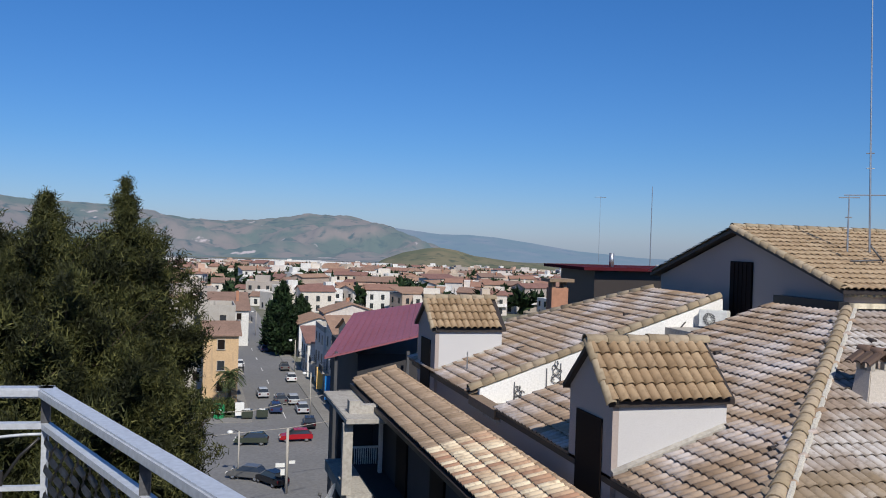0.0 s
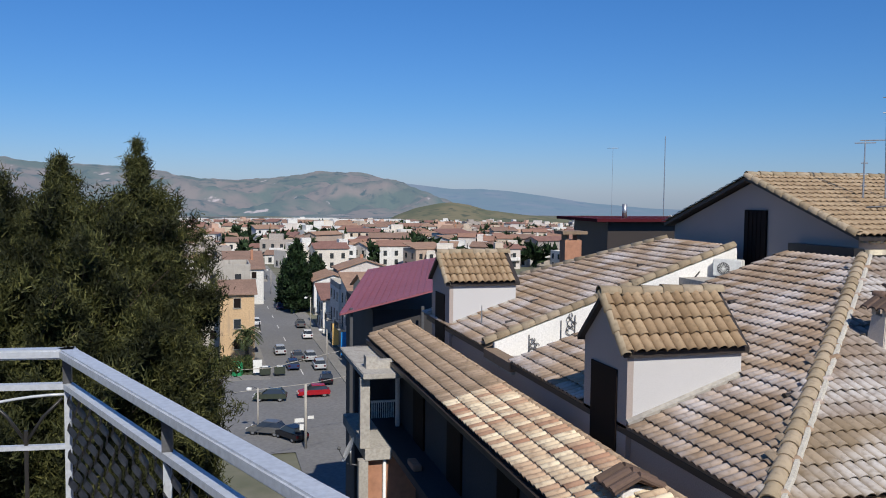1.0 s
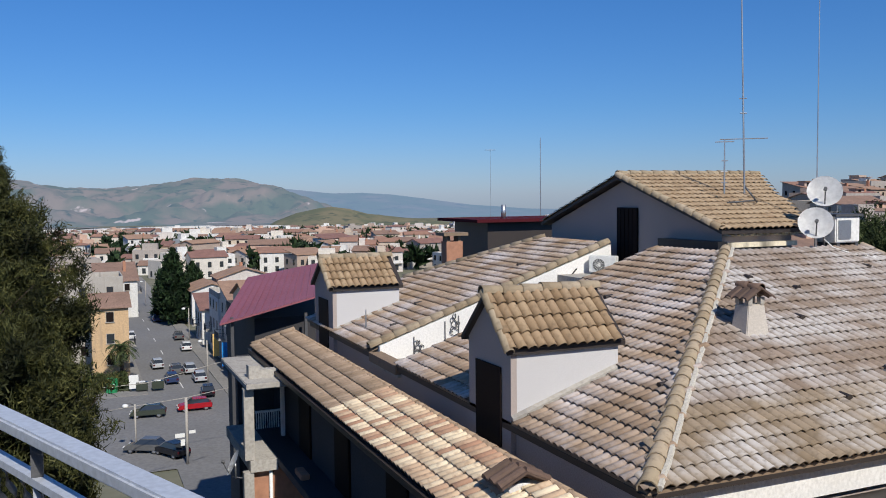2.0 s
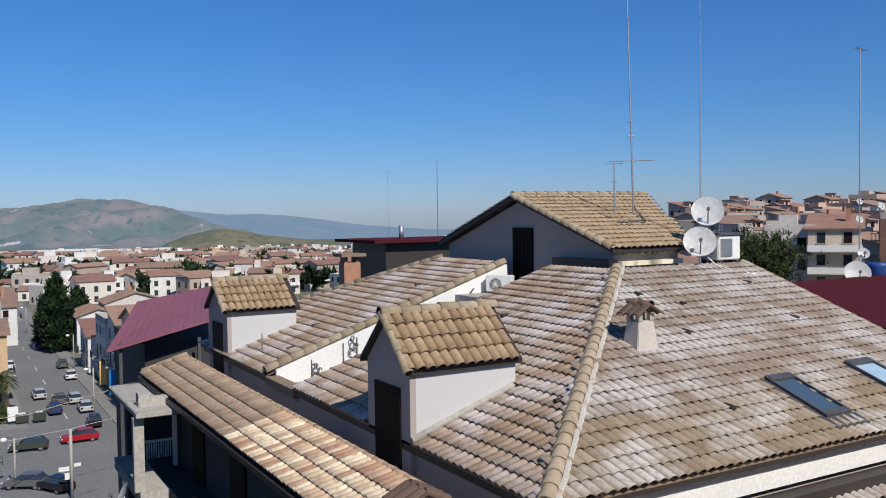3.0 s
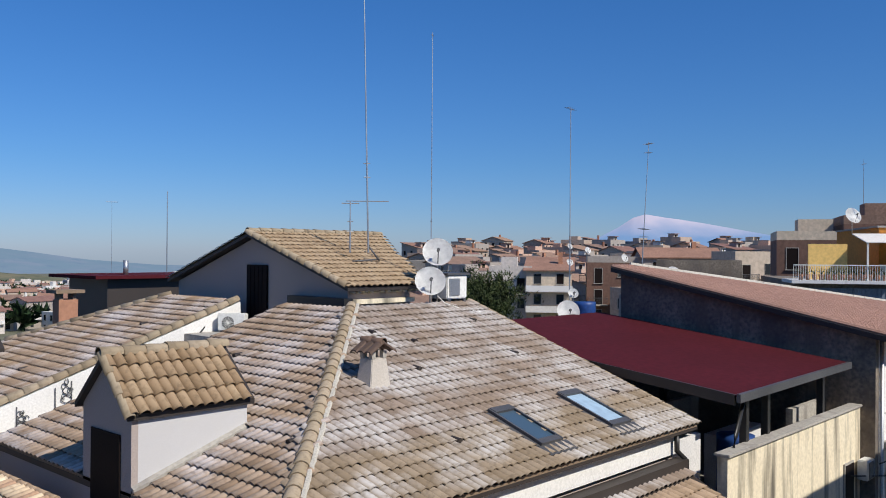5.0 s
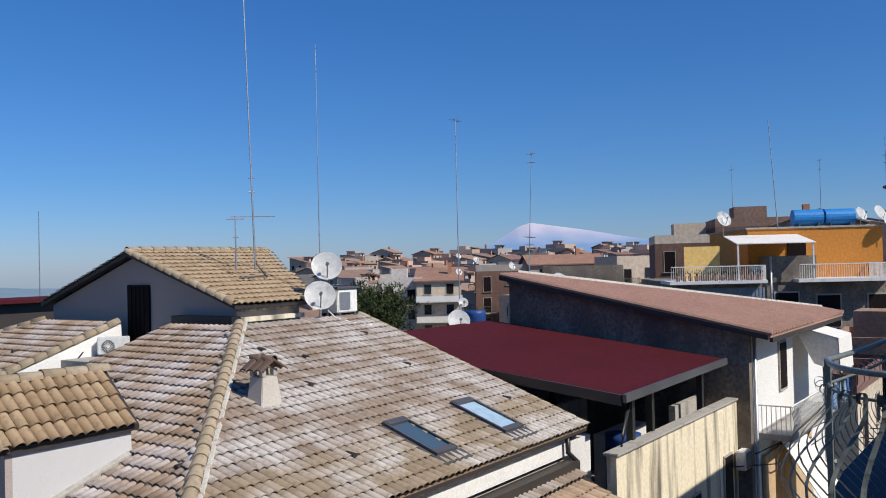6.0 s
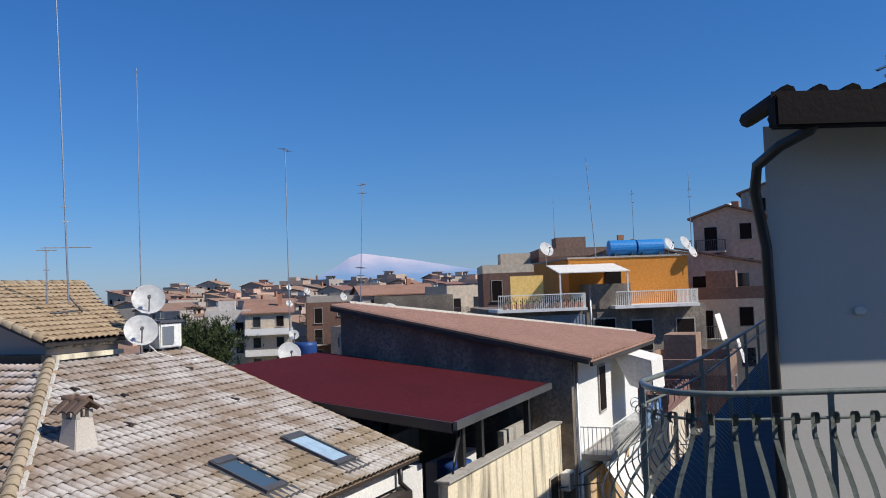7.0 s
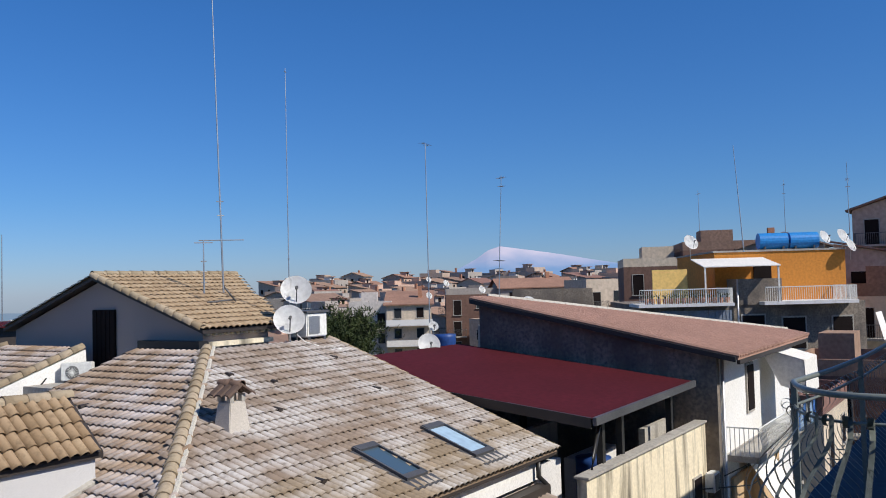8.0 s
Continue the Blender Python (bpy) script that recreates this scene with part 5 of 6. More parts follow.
# ---- the street below ----
G = -25.5
road = boxes("road", M["asphalt"], None, (8.3, 60, G, 17.8, 330, G + 0.03), (-4, 84, G + 0.001, 8.3, 118, G + 0.03), (17.8, 88, G + 0.001, 40, 104, G + 0.03))
tagged(road, "worn grey asphalt street with a junction", "road", kind="structure")
for s in ((17.8, 104, G, 20.2, 300, G + 0.15), (6.4, 118, G, 8.3, 330, G + 0.15), (-6, 118, G, 6.4, 121, G + 0.15), (17.8, 60, G, 21, 88, G + 0.15)):
    tagged(boxes("pavement", M["paving"], None, s, bevel=0.02), "raised concrete pavement with a kerb", "pavement", kind="structure")
tagged(boxes("garden_bed", M["earth"], None, (-6, 121, G, 6.3, 128, G + 0.25)), "planted bed beside the pavement", "garden bed", kind="structure")
bm = bmesh.new()
for k in range(8):
    box(bm, 12.9, 120 + k * 14, G + 0.034, 13.02, 124 + k * 14, G + 0.038)
tagged(part("road_marking", bm, M["render_white"]), "faint white centre line on the street", "road marking", kind="structure")


def car(x, y, rz, paint, label, seed=0):
    """A parked hatchback: body, glasshouse, windows, lamps and four wheels, facing +x."""
    t = thing("car", label, "car", "parked cars", at=(x, y, G + 0.03), rz=rz)
    bm = bmesh.new()
    prof = [(-2.0, 0.35), (-1.98, 0.85), (-1.75, 0.98), (0.85, 0.95), (1.75, 0.78), (2.0, 0.62), (2.02, 0.32)]
    prism(bm, [(a, 0, b) for a, b in prof], (0, -0.83, 0), (0, 0.83, 0))
    part("body", bm, paint, t, bevel=0.05)
    bm = bmesh.new()
    lo = [(-1.8, -0.76, 0.93), (1.0, -0.76, 0.9), (1.0, 0.76, 0.9), (-1.8, 0.76, 0.93)]
    hi = [(-1.4, -0.6, 1.42), (0.25, -0.6, 1.45), (0.25, 0.6, 1.45), (-1.4, 0.6, 1.42)]
    bm.free()
    for k, nm in enumerate(("side_window", "windscreen", "side_window", "rear_window")):
        bm = bmesh.new()
        c = Vector((-0.4, 0, 1.1))
        f = [Vector(q) for q in (lo[k], lo[(k + 1) % 4], hi[(k + 1) % 4], hi[k])]
        ins = [bm.verts.new(q.lerp(c, 0.12)) for q in f]
        out = [bm.verts.new(q) for q in f]
        bm.faces.new(out), bm.faces.new(ins[::-1])
        for j in range(4):
            bm.faces.new((out[j], out[(j + 1) % 4], ins[(j + 1) % 4], ins[j]))
        part(nm, bm, M["window_pane"], t)
    bm = bmesh.new()
    prism(bm, [(-1.42, 0, 1.42), (0.28, 0, 1.45), (0.2, 0, 1.5), (-1.35, 0, 1.48)], (0, -0.6, 0), (0, 0.6, 0))
    part("roof", bm, paint, t)
    for wx in (-1.25, 1.25):
        for wy in (-0.78, 0.62):
            bm = bmesh.new()
            tube(bm, [(wx, wy, 0.31), (wx, wy + 0.16, 0.31)], 0.31, 14)
            w = part("wheel", bm, M["black_metal"], t)
            bm = bmesh.new()
            tube(bm, [(wx, wy - 0.01, 0.31), (wx, wy + 0.17, 0.31)], 0.19, 10)
            part("rim", bm, M["galvanised"], w)
    for wy in (-0.62, 0.62):
        boxes("headlight", M["white_plastic"], t, (1.93, wy - 0.16, 0.58, 2.03, wy + 0.16, 0.7))
        boxes("tail_light", M["red_sheet"], t, (-2.02, wy - 0.14, 0.6, -1.95, wy + 0.14, 0.85))
    return t


PAINT = {}
for n, c in (("red", (0.36, 0.012, 0.02)), ("white", (0.7, 0.7, 0.7)), ("silver", (0.45, 0.46, 0.47)), ("black", (0.015, 0.016, 0.02)), ("blue", (0.03, 0.05, 0.12)), ("grey", (0.12, 0.12, 0.12)), ("green", (0.05, 0.06, 0.045))):
    PAINT[n] = surface("car_paint", c, tuple(q * 0.9 for q in c), rough=0.25, fine=3, bump=0.0)
car(12.8, 106.8, 180, PAINT["red"], "bright red hatchback crossing the junction")
for x, y, rz, c in ((11.0, 136.5, 92, "silver"), (11.9, 124.6, 90, "blue"), (13.2, 131.0, 90, "grey"), (16.9, 150.5, 88, "white"), (15.0, 130.5, 92, "silver"), (15.6, 123.9, 90, "silver"), (15.4, 114.3, 85, "black"), (7.4, 105.8, 170, "green"),
                    (8.9, 197, 90, "silver"), (9.0, 167, 90, "white"), (15.4, 189, 90, "blue"), (8.3, 88.6, 120, "black"), (6.0, 91.0, 150, "grey"), (17.0, 163, 90, "grey"), (9.0, 222, 90, "grey")):
    car(x, y, rz, PAINT[c], "%s hatchback parked beside the street" % c)


def street_lamp(x, y, h):
    t = thing("street_lamp", "slim grey street lamp with a round head", "street lamp", "street lamps", at=(x, y, G))
    tubes("pole", M["concrete"], t, 0.09, [(0, 0, 0), (0, 0, h)])
    tubes("arm", M["iron_grey"], t, 0.04, [(0, 0, h - 0.1), (-0.5, 0, h + 0.15), (-0.9, 0, h + 0.1)])
    bm = bmesh.new()
    bmesh.ops.create_uvsphere(bm, u_segments=12, v_segments=8, radius=0.32, matrix=Matrix.Translation((-0.9, 0, h - 0.1)) @ Matrix.Diagonal((1, 1, 0.7, 1)))
    part("lamp_head", bm, M["white_plastic"], t, smooth=True)


street_lamp(5.1, 91, 5.0)
t = thing("utility_pole", "concrete pole with white direction boards", "pole", at=(9.4, 85, G))
tubes("pole", M["concrete"], t, 0.14, [(0, 0, 0), (0, 0, 6.5)])
boxes("board", M["white_plastic"], t, (-1.1, -0.08, 2.7, -0.2, -0.03, 3.1), (0.2, -0.08, 3.0, 0.8, -0.03, 3.3), (-0.6, -0.08, 1.9, -0.2, -0.03, 2.5))
for x, y in ((16.5, 122), (7.2, 150), (18.6, 160), (15.5, 218)):
    street_lamp(x, y, 6.0)
for x, y, m, lab in ((4.0, 123.5, M["leaf"], "green recycling bin"), (6.7, 122.6, M["white_plastic"], "white upright hoarding panel")):
    t = thing("recycling_bin" if m is M["leaf"] else "hoarding", lab + " on the pavement", "bin" if m is M["leaf"] else "hoarding", at=(x, y - 2.5, G + 0.15))
    if m is M["leaf"]:
        bm = bmesh.new()
        tube(bm, [(0, 0, 0), (0, 0, 1.2), (0, 0, 1.6), (0, 0, 1.8)], 0.75, 14)
        part("bin_body", bm, surface("bin_green", (0.03, 0.32, 0.12), rough=0.5), t)
        boxes("label_panel", M["white_plastic"], t, (-0.3, -0.8, 0.5, 0.3, -0.74, 1.2))
    else:
        boxes("panel", m, t, (-0.6, -0.05, 0.4, 0.6, 0.05, 2.2))
        boxes("leg", M["iron_grey"], t, (-0.5, -0.03, 0, -0.42, 0.03, 0.4), (0.42, -0.03, 0, 0.5, 0.03, 0.4))
for k in range(2):
    t = thing("waste_container", "dark green wheeled waste container with a pale lid", "waste container", "waste containers", at=(7.7 + k * 2.0, 120.0, G + 0.15))
    boxes("tub", PAINT["green"], t, (-0.75, -0.5, 0.15, 0.75, 0.5, 1.2), bevel=0.06)
    boxes("lid", M["white_plastic"], t, (-0.4, -0.45, 1.2, 0.4, 0.3, 1.32), bevel=0.05)
# palm
t = placed("palm_tree", "date palm with a brown trunk and arching fronds", "tree", (5.6, 127.5, G))
bm = bmesh.new()
tube(bm, [(5.6, 127.5, G), (5.62, 127.5, G + 2), (5.6, 127.5, G + 5.2)], 0.3, 9, 0.24)
part("trunk", bm, M["bark"], t)
for k in range(30):
    a, up = k * 2.4, random.uniform(-0.2, 1.2)
    bm = bmesh.new()
    pts = [Vector((5.6, 127.5, G + 5.1))]
    for s in range(1, 7):
        f = s / 6
        pts.append(Vector((5.6 + math.cos(a) * 2.5 * f * (1 - 0.2 * up), 127.5 + math.sin(a) * 2.5 * f * (1 - 0.2 * up), G + 5.1 + up * 2.2 * f - 1.9 * f * f)))
    for p, q in zip(pts, pts[1:]):
        side = (q - p).cross(Vector((0, 0, 1))).normalized()
        for e in (-1, 1):
            for h in (0, 0.33, 0.66):
                c = p.lerp(q, h)
                v = [bm.verts.new(c), bm.verts.new(c + (q - p) * 0.3), bm.verts.new(c + side * e * 0.55 + (q - p) * 0.5 - Vector((0, 0, 0.18)))]
                bm.faces.new(v)
    part("frond", bm, M["leaf"], t)
# shrubs in the bed
t = placed("hedge", "clipped dark green hedge in the bed", "hedge", (0, 124, G), kind="stuff")
rng = random.Random(5)
part("foliage", crown_mesh("foliage", [(rng.uniform(-6, 6), rng.uniform(121.5, 127), G + rng.uniform(0.3, 1.5), 1.2) for _ in range(420)], M["leaf"], 3, 20, 0.5, 0.09), M["leaf"], t)

# houses along the street
house_block(4.4, 136, G, 5.0, 9.5, 10.2, 0, M["apricot_wall"], ROOFS[1], "gable", "apricot rendered house with a low tiled gable", 21, "SE", 0.1)
house_block(3.0, 150, G, 8, 10, 12.6, 0, M["concrete"], M["concrete"], "flat", "bare concrete house with a flat roof", 22, "SE", 0.1)
house_block(8.2, 205, G, 8.5, 14, 8.0, 0, WALLS[7], ROOFS[1], "mono", "white house with a red-brown roof edge", 23, "SE", 0.2)
house_block(25.5, 185, G, 12, 8, 7.0, 90, WALLS[7], ROOFS[2], "gable", "white house with a terracotta gable roof", 24, "SW", 0.4)
house_block(34, 192, G, 9, 12, 8.5, 90, WALLS[4], ROOFS[2], "gable", "cream house with a terracotta roof", 25, "SW", 0.3)
house_block(22.8, 160, G, 5, 9, 6.0, 0, WALLS[7], ROOFS[3], "mono", "white street house with a red lean-to roof", 26, "SW", 0.5)
house_block(24.5, 146, G, 7, 10, 9.5, 0, WALLS[7], M["concrete"], "flat", "white street house with a flat roof terrace", 27, "SW", 0.6)
house_block(25, 133, G, 8, 11, 10.0, 0, WALLS[0], ROOFS[2], "mono", "cream street house with balconies", 28, "SW", 0.7)
house_block(25.0, 119, G, 8.5, 12, 12.0, 0, WALLS[2], ROOFS[2], "gable", "ochre street house with balconies", 29, "SW", 0.7)
# this front's shade is given by near-black render
house_block(23.0, 84, G, 8.4, 17, 9.0, 0, M["shaded_render"], ROOFS[1], "mono", "street house with shops, its shade put into dark render", 30, "W", 0.6)
for y, c, lab in ((118.5, "yellow_wall", "yellow"), (130.0, "light_blue_tank", "blue"), (139.0, "yellow_wall", "yellow")):
    sg = placed("shop_sign", "%s upright shop sign on the street front" % lab, "sign", (20.5, y, G), "shop signs")
    boxes("panel", M[c], sg, (19.7, y - 0.1, G + 0.6, 20.7, y + 0.1, G + 4.2), bevel=0.03)
    boxes("bracket", M["iron_grey"], sg, (19.65, y - 0.05, G, 19.75, y + 0.05, G + 4.3))
# long pink sheet-metal roof on posts
pk = placed("sheet_roof", "faded red sheet metal roof on steel posts", "roof", (12, 48, -10))
bm = bmesh.new()
prism(bm, [(6.9, 46.0, -6.55), (12.4, 46.0, -5.3), (15.8, 58, -4.42), (10.64, 58, -5.25)], (0, 0, -0.1), (0, 0, 0))
sh = part("roof_sheet", bm, M["pink_sheet"], pk)
bm = bmesh.new()
for k in range(14):
    f = k / 13
    a = Vector((6.9, 46, -6.55)).lerp(Vector((12.4, 46, -5.3)), f)
    b = Vector((10.64, 58, -5.25)).lerp(Vector((15.8, 58, -4.42)), f)
    tube(bm, [a, b], 0.035, 4)
part("seam", bm, M["pink_sheet"], sh)
boxes("body", M["shaded_render"], pk, (9.0, 47.5, -25, 15.5, 57, -6.6))
for x, y in ((7.6, 46.4), (11.6, 46.4), (10.6, 53)):
    boxes("post", M["iron_grey"], pk, (x - 0.08, y - 0.08, -14, x + 0.08, y + 0.08, -6.3))
# dark red roof over a dark loft behind the gable
lo_ = placed("loft", "dark loft under a flat dark red sheet roof", "building", (20.5, 40, -10))
boxes("roof_sheet", M["red_sheet"], lo_, (18.1, 38.0, -1.3, 25.0, 43, -1.15))
boxes("wall", M["dark_gutter"], lo_, (18.9, 38.5, -14, 25, 42.5, -1.25))
tubes("flue", M["galvanised"], lo_, 0.13, [(20.3, 39.5, -1.2), (20.3, 39.5, -0.45)])
ck = placed("brick_chimney", "red brick chimney with a tiled cap", "chimney", (15.9, 36, -5))
boxes("shaft", M["brick"], ck, (15.5, 35.8, -14, 16.3, 36.4, -2.05))
boxes("cap", M["tile_brown"], ck, (15.3, 35.6, -1.78, 16.5, 36.6, -1.64), (15.55, 35.85, -2.05, 15.7, 36.35, -1.78), (16.1, 35.85, -2.05, 16.25, 36.35, -1.78))


# ---- land, far town and mountains ----
def smooth(a, b, v):
    f = min(1, max(0, (v - a) / (b - a)))
    return f * f * (3 - 2 * f)


def ground_z(x, y):
    r, a = math.hypot(x, y), math.degrees(math.atan2(x, y))
    valley = -25.6 - 50 * smooth(220, 2200, r) - 22 * smooth(2200, 4500, r)
    hill = -13 + 7 * smooth(125, 220, r) + 3 * smooth(200, 420, r) - 70 * smooth(420, 2500, r)
    k = smooth(24, 46, a) * (1 - smooth(150, 175, a))
    if a < -150:
        k = 0
    z = valley + (hill - valley) * k
    return z + (noise.noise((x * 0.01, y * 0.01, 0)) * 3 * smooth(250, 600, r))


V, F = [(0, 0, -25.6)], []
radii = [18 * 1.105 ** k for k in range(57)]
SECT = 144
for r in radii:
    for k in range(SECT):
        a = 2 * math.pi * k / SECT
        x, y = r * math.sin(a), r * math.cos(a)
        V.append((x, y, ground_z(x, y)))
for k in range(SECT):
    F.append((0, 1 + (k + 1) % SECT, 1 + k))
for i in range(len(radii) - 1):
    for k in range(SECT):
        a, b = 1 + i * SECT + k, 1 + i * SECT + (k + 1) % SECT
        F.append((a, b, b + SECT, a + SECT))
me = bpy.data.meshes.new("ground")
me.from_pydata(V, [], F)
me.materials.append(surface("far_land", (0.19, 0.175, 0.13), (0.12, 0.13, 0.08), rough=1.0, big=0.02, fine=0.3, bump=0.0))
tagged(new("ground", me), "open land of fields and scrub round the town", "ground", kind="structure")

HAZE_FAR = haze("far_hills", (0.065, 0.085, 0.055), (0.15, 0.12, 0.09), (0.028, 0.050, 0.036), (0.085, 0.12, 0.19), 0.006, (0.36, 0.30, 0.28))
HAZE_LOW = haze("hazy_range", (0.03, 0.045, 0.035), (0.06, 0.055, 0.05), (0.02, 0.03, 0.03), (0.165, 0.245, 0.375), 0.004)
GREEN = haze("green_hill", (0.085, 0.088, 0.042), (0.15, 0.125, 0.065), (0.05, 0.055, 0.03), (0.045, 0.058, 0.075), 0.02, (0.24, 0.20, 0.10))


def ridge(name, label, dist, depth, crest, material, base=-100, rough=18, seed=1, steps=420, rows=34):
    """A mountain range: crest gives its height angle by bearing to the left, falling towards the viewer."""
    a0, a1 = crest[0][0], crest[-1][0]
    vs, fs = [], []
    for i in range(steps + 1):
        az = a0 + (a1 - a0) * i / steps
        el = float(np.interp(az, [c[0] for c in crest][::-1], [c[1] for c in crest][::-1])) if a0 > a1 else float(np.interp(az, [c[0] for c in crest], [c[1] for c in crest]))
        for j in range(rows + 1):
            f = j / rows
            r = dist - depth * (1 - f)
            x, y = -math.sin(radians(az)) * r, math.cos(radians(az)) * r
            top = dist * math.tan(radians(el))
            z = base + (top - base) * f ** 1.6
            z += rough * math.sin(math.pi * min(1, f * 1.0)) * (noise.fractal((x * 0.0035, y * 0.0035, seed), 1.0, 2.0, 5)) * 1.6
            z -= rough * 0.55 * abs(noise.noise((x * 0.006, y * 0.006, seed + 3))) * math.sin(math.pi * f * 0.92)
            z += rough * 0.14 * noise.fractal((x * 0.02, y * 0.02, seed), 1.0, 2.0, 4) * f
            vs.append((x, y, z))
    for i in range(steps):
        for j in range(rows):
            a = i * (rows + 1) + j
            fs.append((a, a + 1, a + rows + 2, a + rows + 1))
    me = bpy.data.meshes.new(name)
    me.from_pydata(vs, [], fs)
    me.materials.append(material)
    for p in me.polygons:
        p.use_smooth = True
    return tagged(new(name, me), label, "mountains", kind="structure")


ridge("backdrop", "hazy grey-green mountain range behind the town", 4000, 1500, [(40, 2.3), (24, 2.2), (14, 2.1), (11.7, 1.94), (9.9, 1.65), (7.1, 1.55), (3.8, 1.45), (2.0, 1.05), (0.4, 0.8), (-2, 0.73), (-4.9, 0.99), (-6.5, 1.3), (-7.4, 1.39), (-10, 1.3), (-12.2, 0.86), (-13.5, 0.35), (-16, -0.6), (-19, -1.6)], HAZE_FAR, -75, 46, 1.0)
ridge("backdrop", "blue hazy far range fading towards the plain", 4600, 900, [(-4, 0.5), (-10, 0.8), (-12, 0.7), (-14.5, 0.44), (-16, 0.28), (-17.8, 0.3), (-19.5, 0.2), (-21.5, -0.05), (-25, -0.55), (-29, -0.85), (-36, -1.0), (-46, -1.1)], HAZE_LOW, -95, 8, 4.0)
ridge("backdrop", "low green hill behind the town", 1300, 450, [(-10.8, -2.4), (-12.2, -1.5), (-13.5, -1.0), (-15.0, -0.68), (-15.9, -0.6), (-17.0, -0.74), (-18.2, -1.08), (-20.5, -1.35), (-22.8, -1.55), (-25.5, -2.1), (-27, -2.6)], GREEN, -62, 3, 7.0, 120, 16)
# snow-covered volcano far off
crest = [(-50.5, -0.4), (-54, 0.2), (-57.5, 1.05), (-58.8, 1.75), (-59.7, 2.35), (-60.5, 2.6), (-61.1, 2.5), (-62.7, 2.25), (-64.5, 1.95), (-66.4, 1.58), (-67.9, 1.3), (-71, 0.8), (-75, 0.2)]
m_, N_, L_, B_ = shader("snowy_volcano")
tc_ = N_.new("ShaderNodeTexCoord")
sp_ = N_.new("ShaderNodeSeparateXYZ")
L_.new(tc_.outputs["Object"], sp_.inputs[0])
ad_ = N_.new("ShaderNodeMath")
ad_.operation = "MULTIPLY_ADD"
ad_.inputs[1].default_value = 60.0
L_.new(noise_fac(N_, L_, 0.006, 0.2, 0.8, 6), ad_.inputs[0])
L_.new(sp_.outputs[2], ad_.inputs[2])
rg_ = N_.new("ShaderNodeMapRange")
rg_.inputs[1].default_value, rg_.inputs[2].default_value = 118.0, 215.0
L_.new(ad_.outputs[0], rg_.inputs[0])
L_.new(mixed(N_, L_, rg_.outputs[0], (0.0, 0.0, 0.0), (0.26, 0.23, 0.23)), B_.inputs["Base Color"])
# haze put in as glow: lower slopes emit sky blue, snow a paler tint
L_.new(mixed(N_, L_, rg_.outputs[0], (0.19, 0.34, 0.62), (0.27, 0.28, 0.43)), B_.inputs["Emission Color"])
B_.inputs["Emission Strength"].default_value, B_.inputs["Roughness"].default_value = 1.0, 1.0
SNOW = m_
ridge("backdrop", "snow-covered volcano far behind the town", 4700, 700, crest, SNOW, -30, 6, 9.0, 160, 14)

# ---- houses of the far town ----
NAMES = ["cream rendered town house with a tiled roof", "buff town house with shuttered windows", "pinkish town house with balconies", "brown town house with a low roof", "pale town house with a flat roof", "brick-red town house with small windows", "bare grey town house of cement", "white town house with dark shutters"]
rng = random.Random(42)
count, HOUSES_AT = 0, []
# middle distance, on the flat in front of the camera's left
for k in range(900):
    az, r = rng.uniform(-27, 15), rng.uniform(340, 760)
    x, y = -math.sin(radians(az)) * r, math.cos(radians(az)) * r
    if 7 < x < 21 and y < 330 or (x > 90 and y < 240):
        continue
    if any(math.hypot(x - a, y - b) < 11 for a, b in HOUSES_AT):
        continue
    HOUSES_AT.append((x, y))
    w, d, h = rng.uniform(6, 14), rng.uniform(6, 9), rng.choice([3.4, 6.3, 6.6, 7.2, 9.6, 9.6])
    i = rng.choice([0, 7, 7, 4, 1, 2, 5, 5, 6, 3])
    st = rng.choice(["gable", "gable", "flat", "flat", "mono", "hip"])
    hb = house_block(x, y, ground_z(x, y), w, d, h, rng.choice([0, 6, 35, -30, 14, -18, 25]), WALLS[i], ROOFS[rng.randrange(4)] if st != "flat" else WALLS[rng.choice([7, 4, 6, i])], st, NAMES[i], 100 + k, "SE" if r < 450 else "S", 0.3, group="houses of the far town")
    if rng.random() < 0.6:
        # full-width balconies with solid pale parapets
        for s_ in range(1, int(h / 3.1)):
            zz = h - 3.1 * s_
            sl_ = boxes("balcony", M["concrete"], hb, (-w / 2, -d / 2 - 1.3, zz - 0.15, w / 2, -d / 2, zz))
            boxes("parapet", M["render_white"], sl_, (-w / 2, -d / 2 - 1.3, zz, w / 2 * rng.uniform(0.2, 1), -d / 2 - 1.2, zz + 0.95))
    count += 1
    if count > 105:
        break


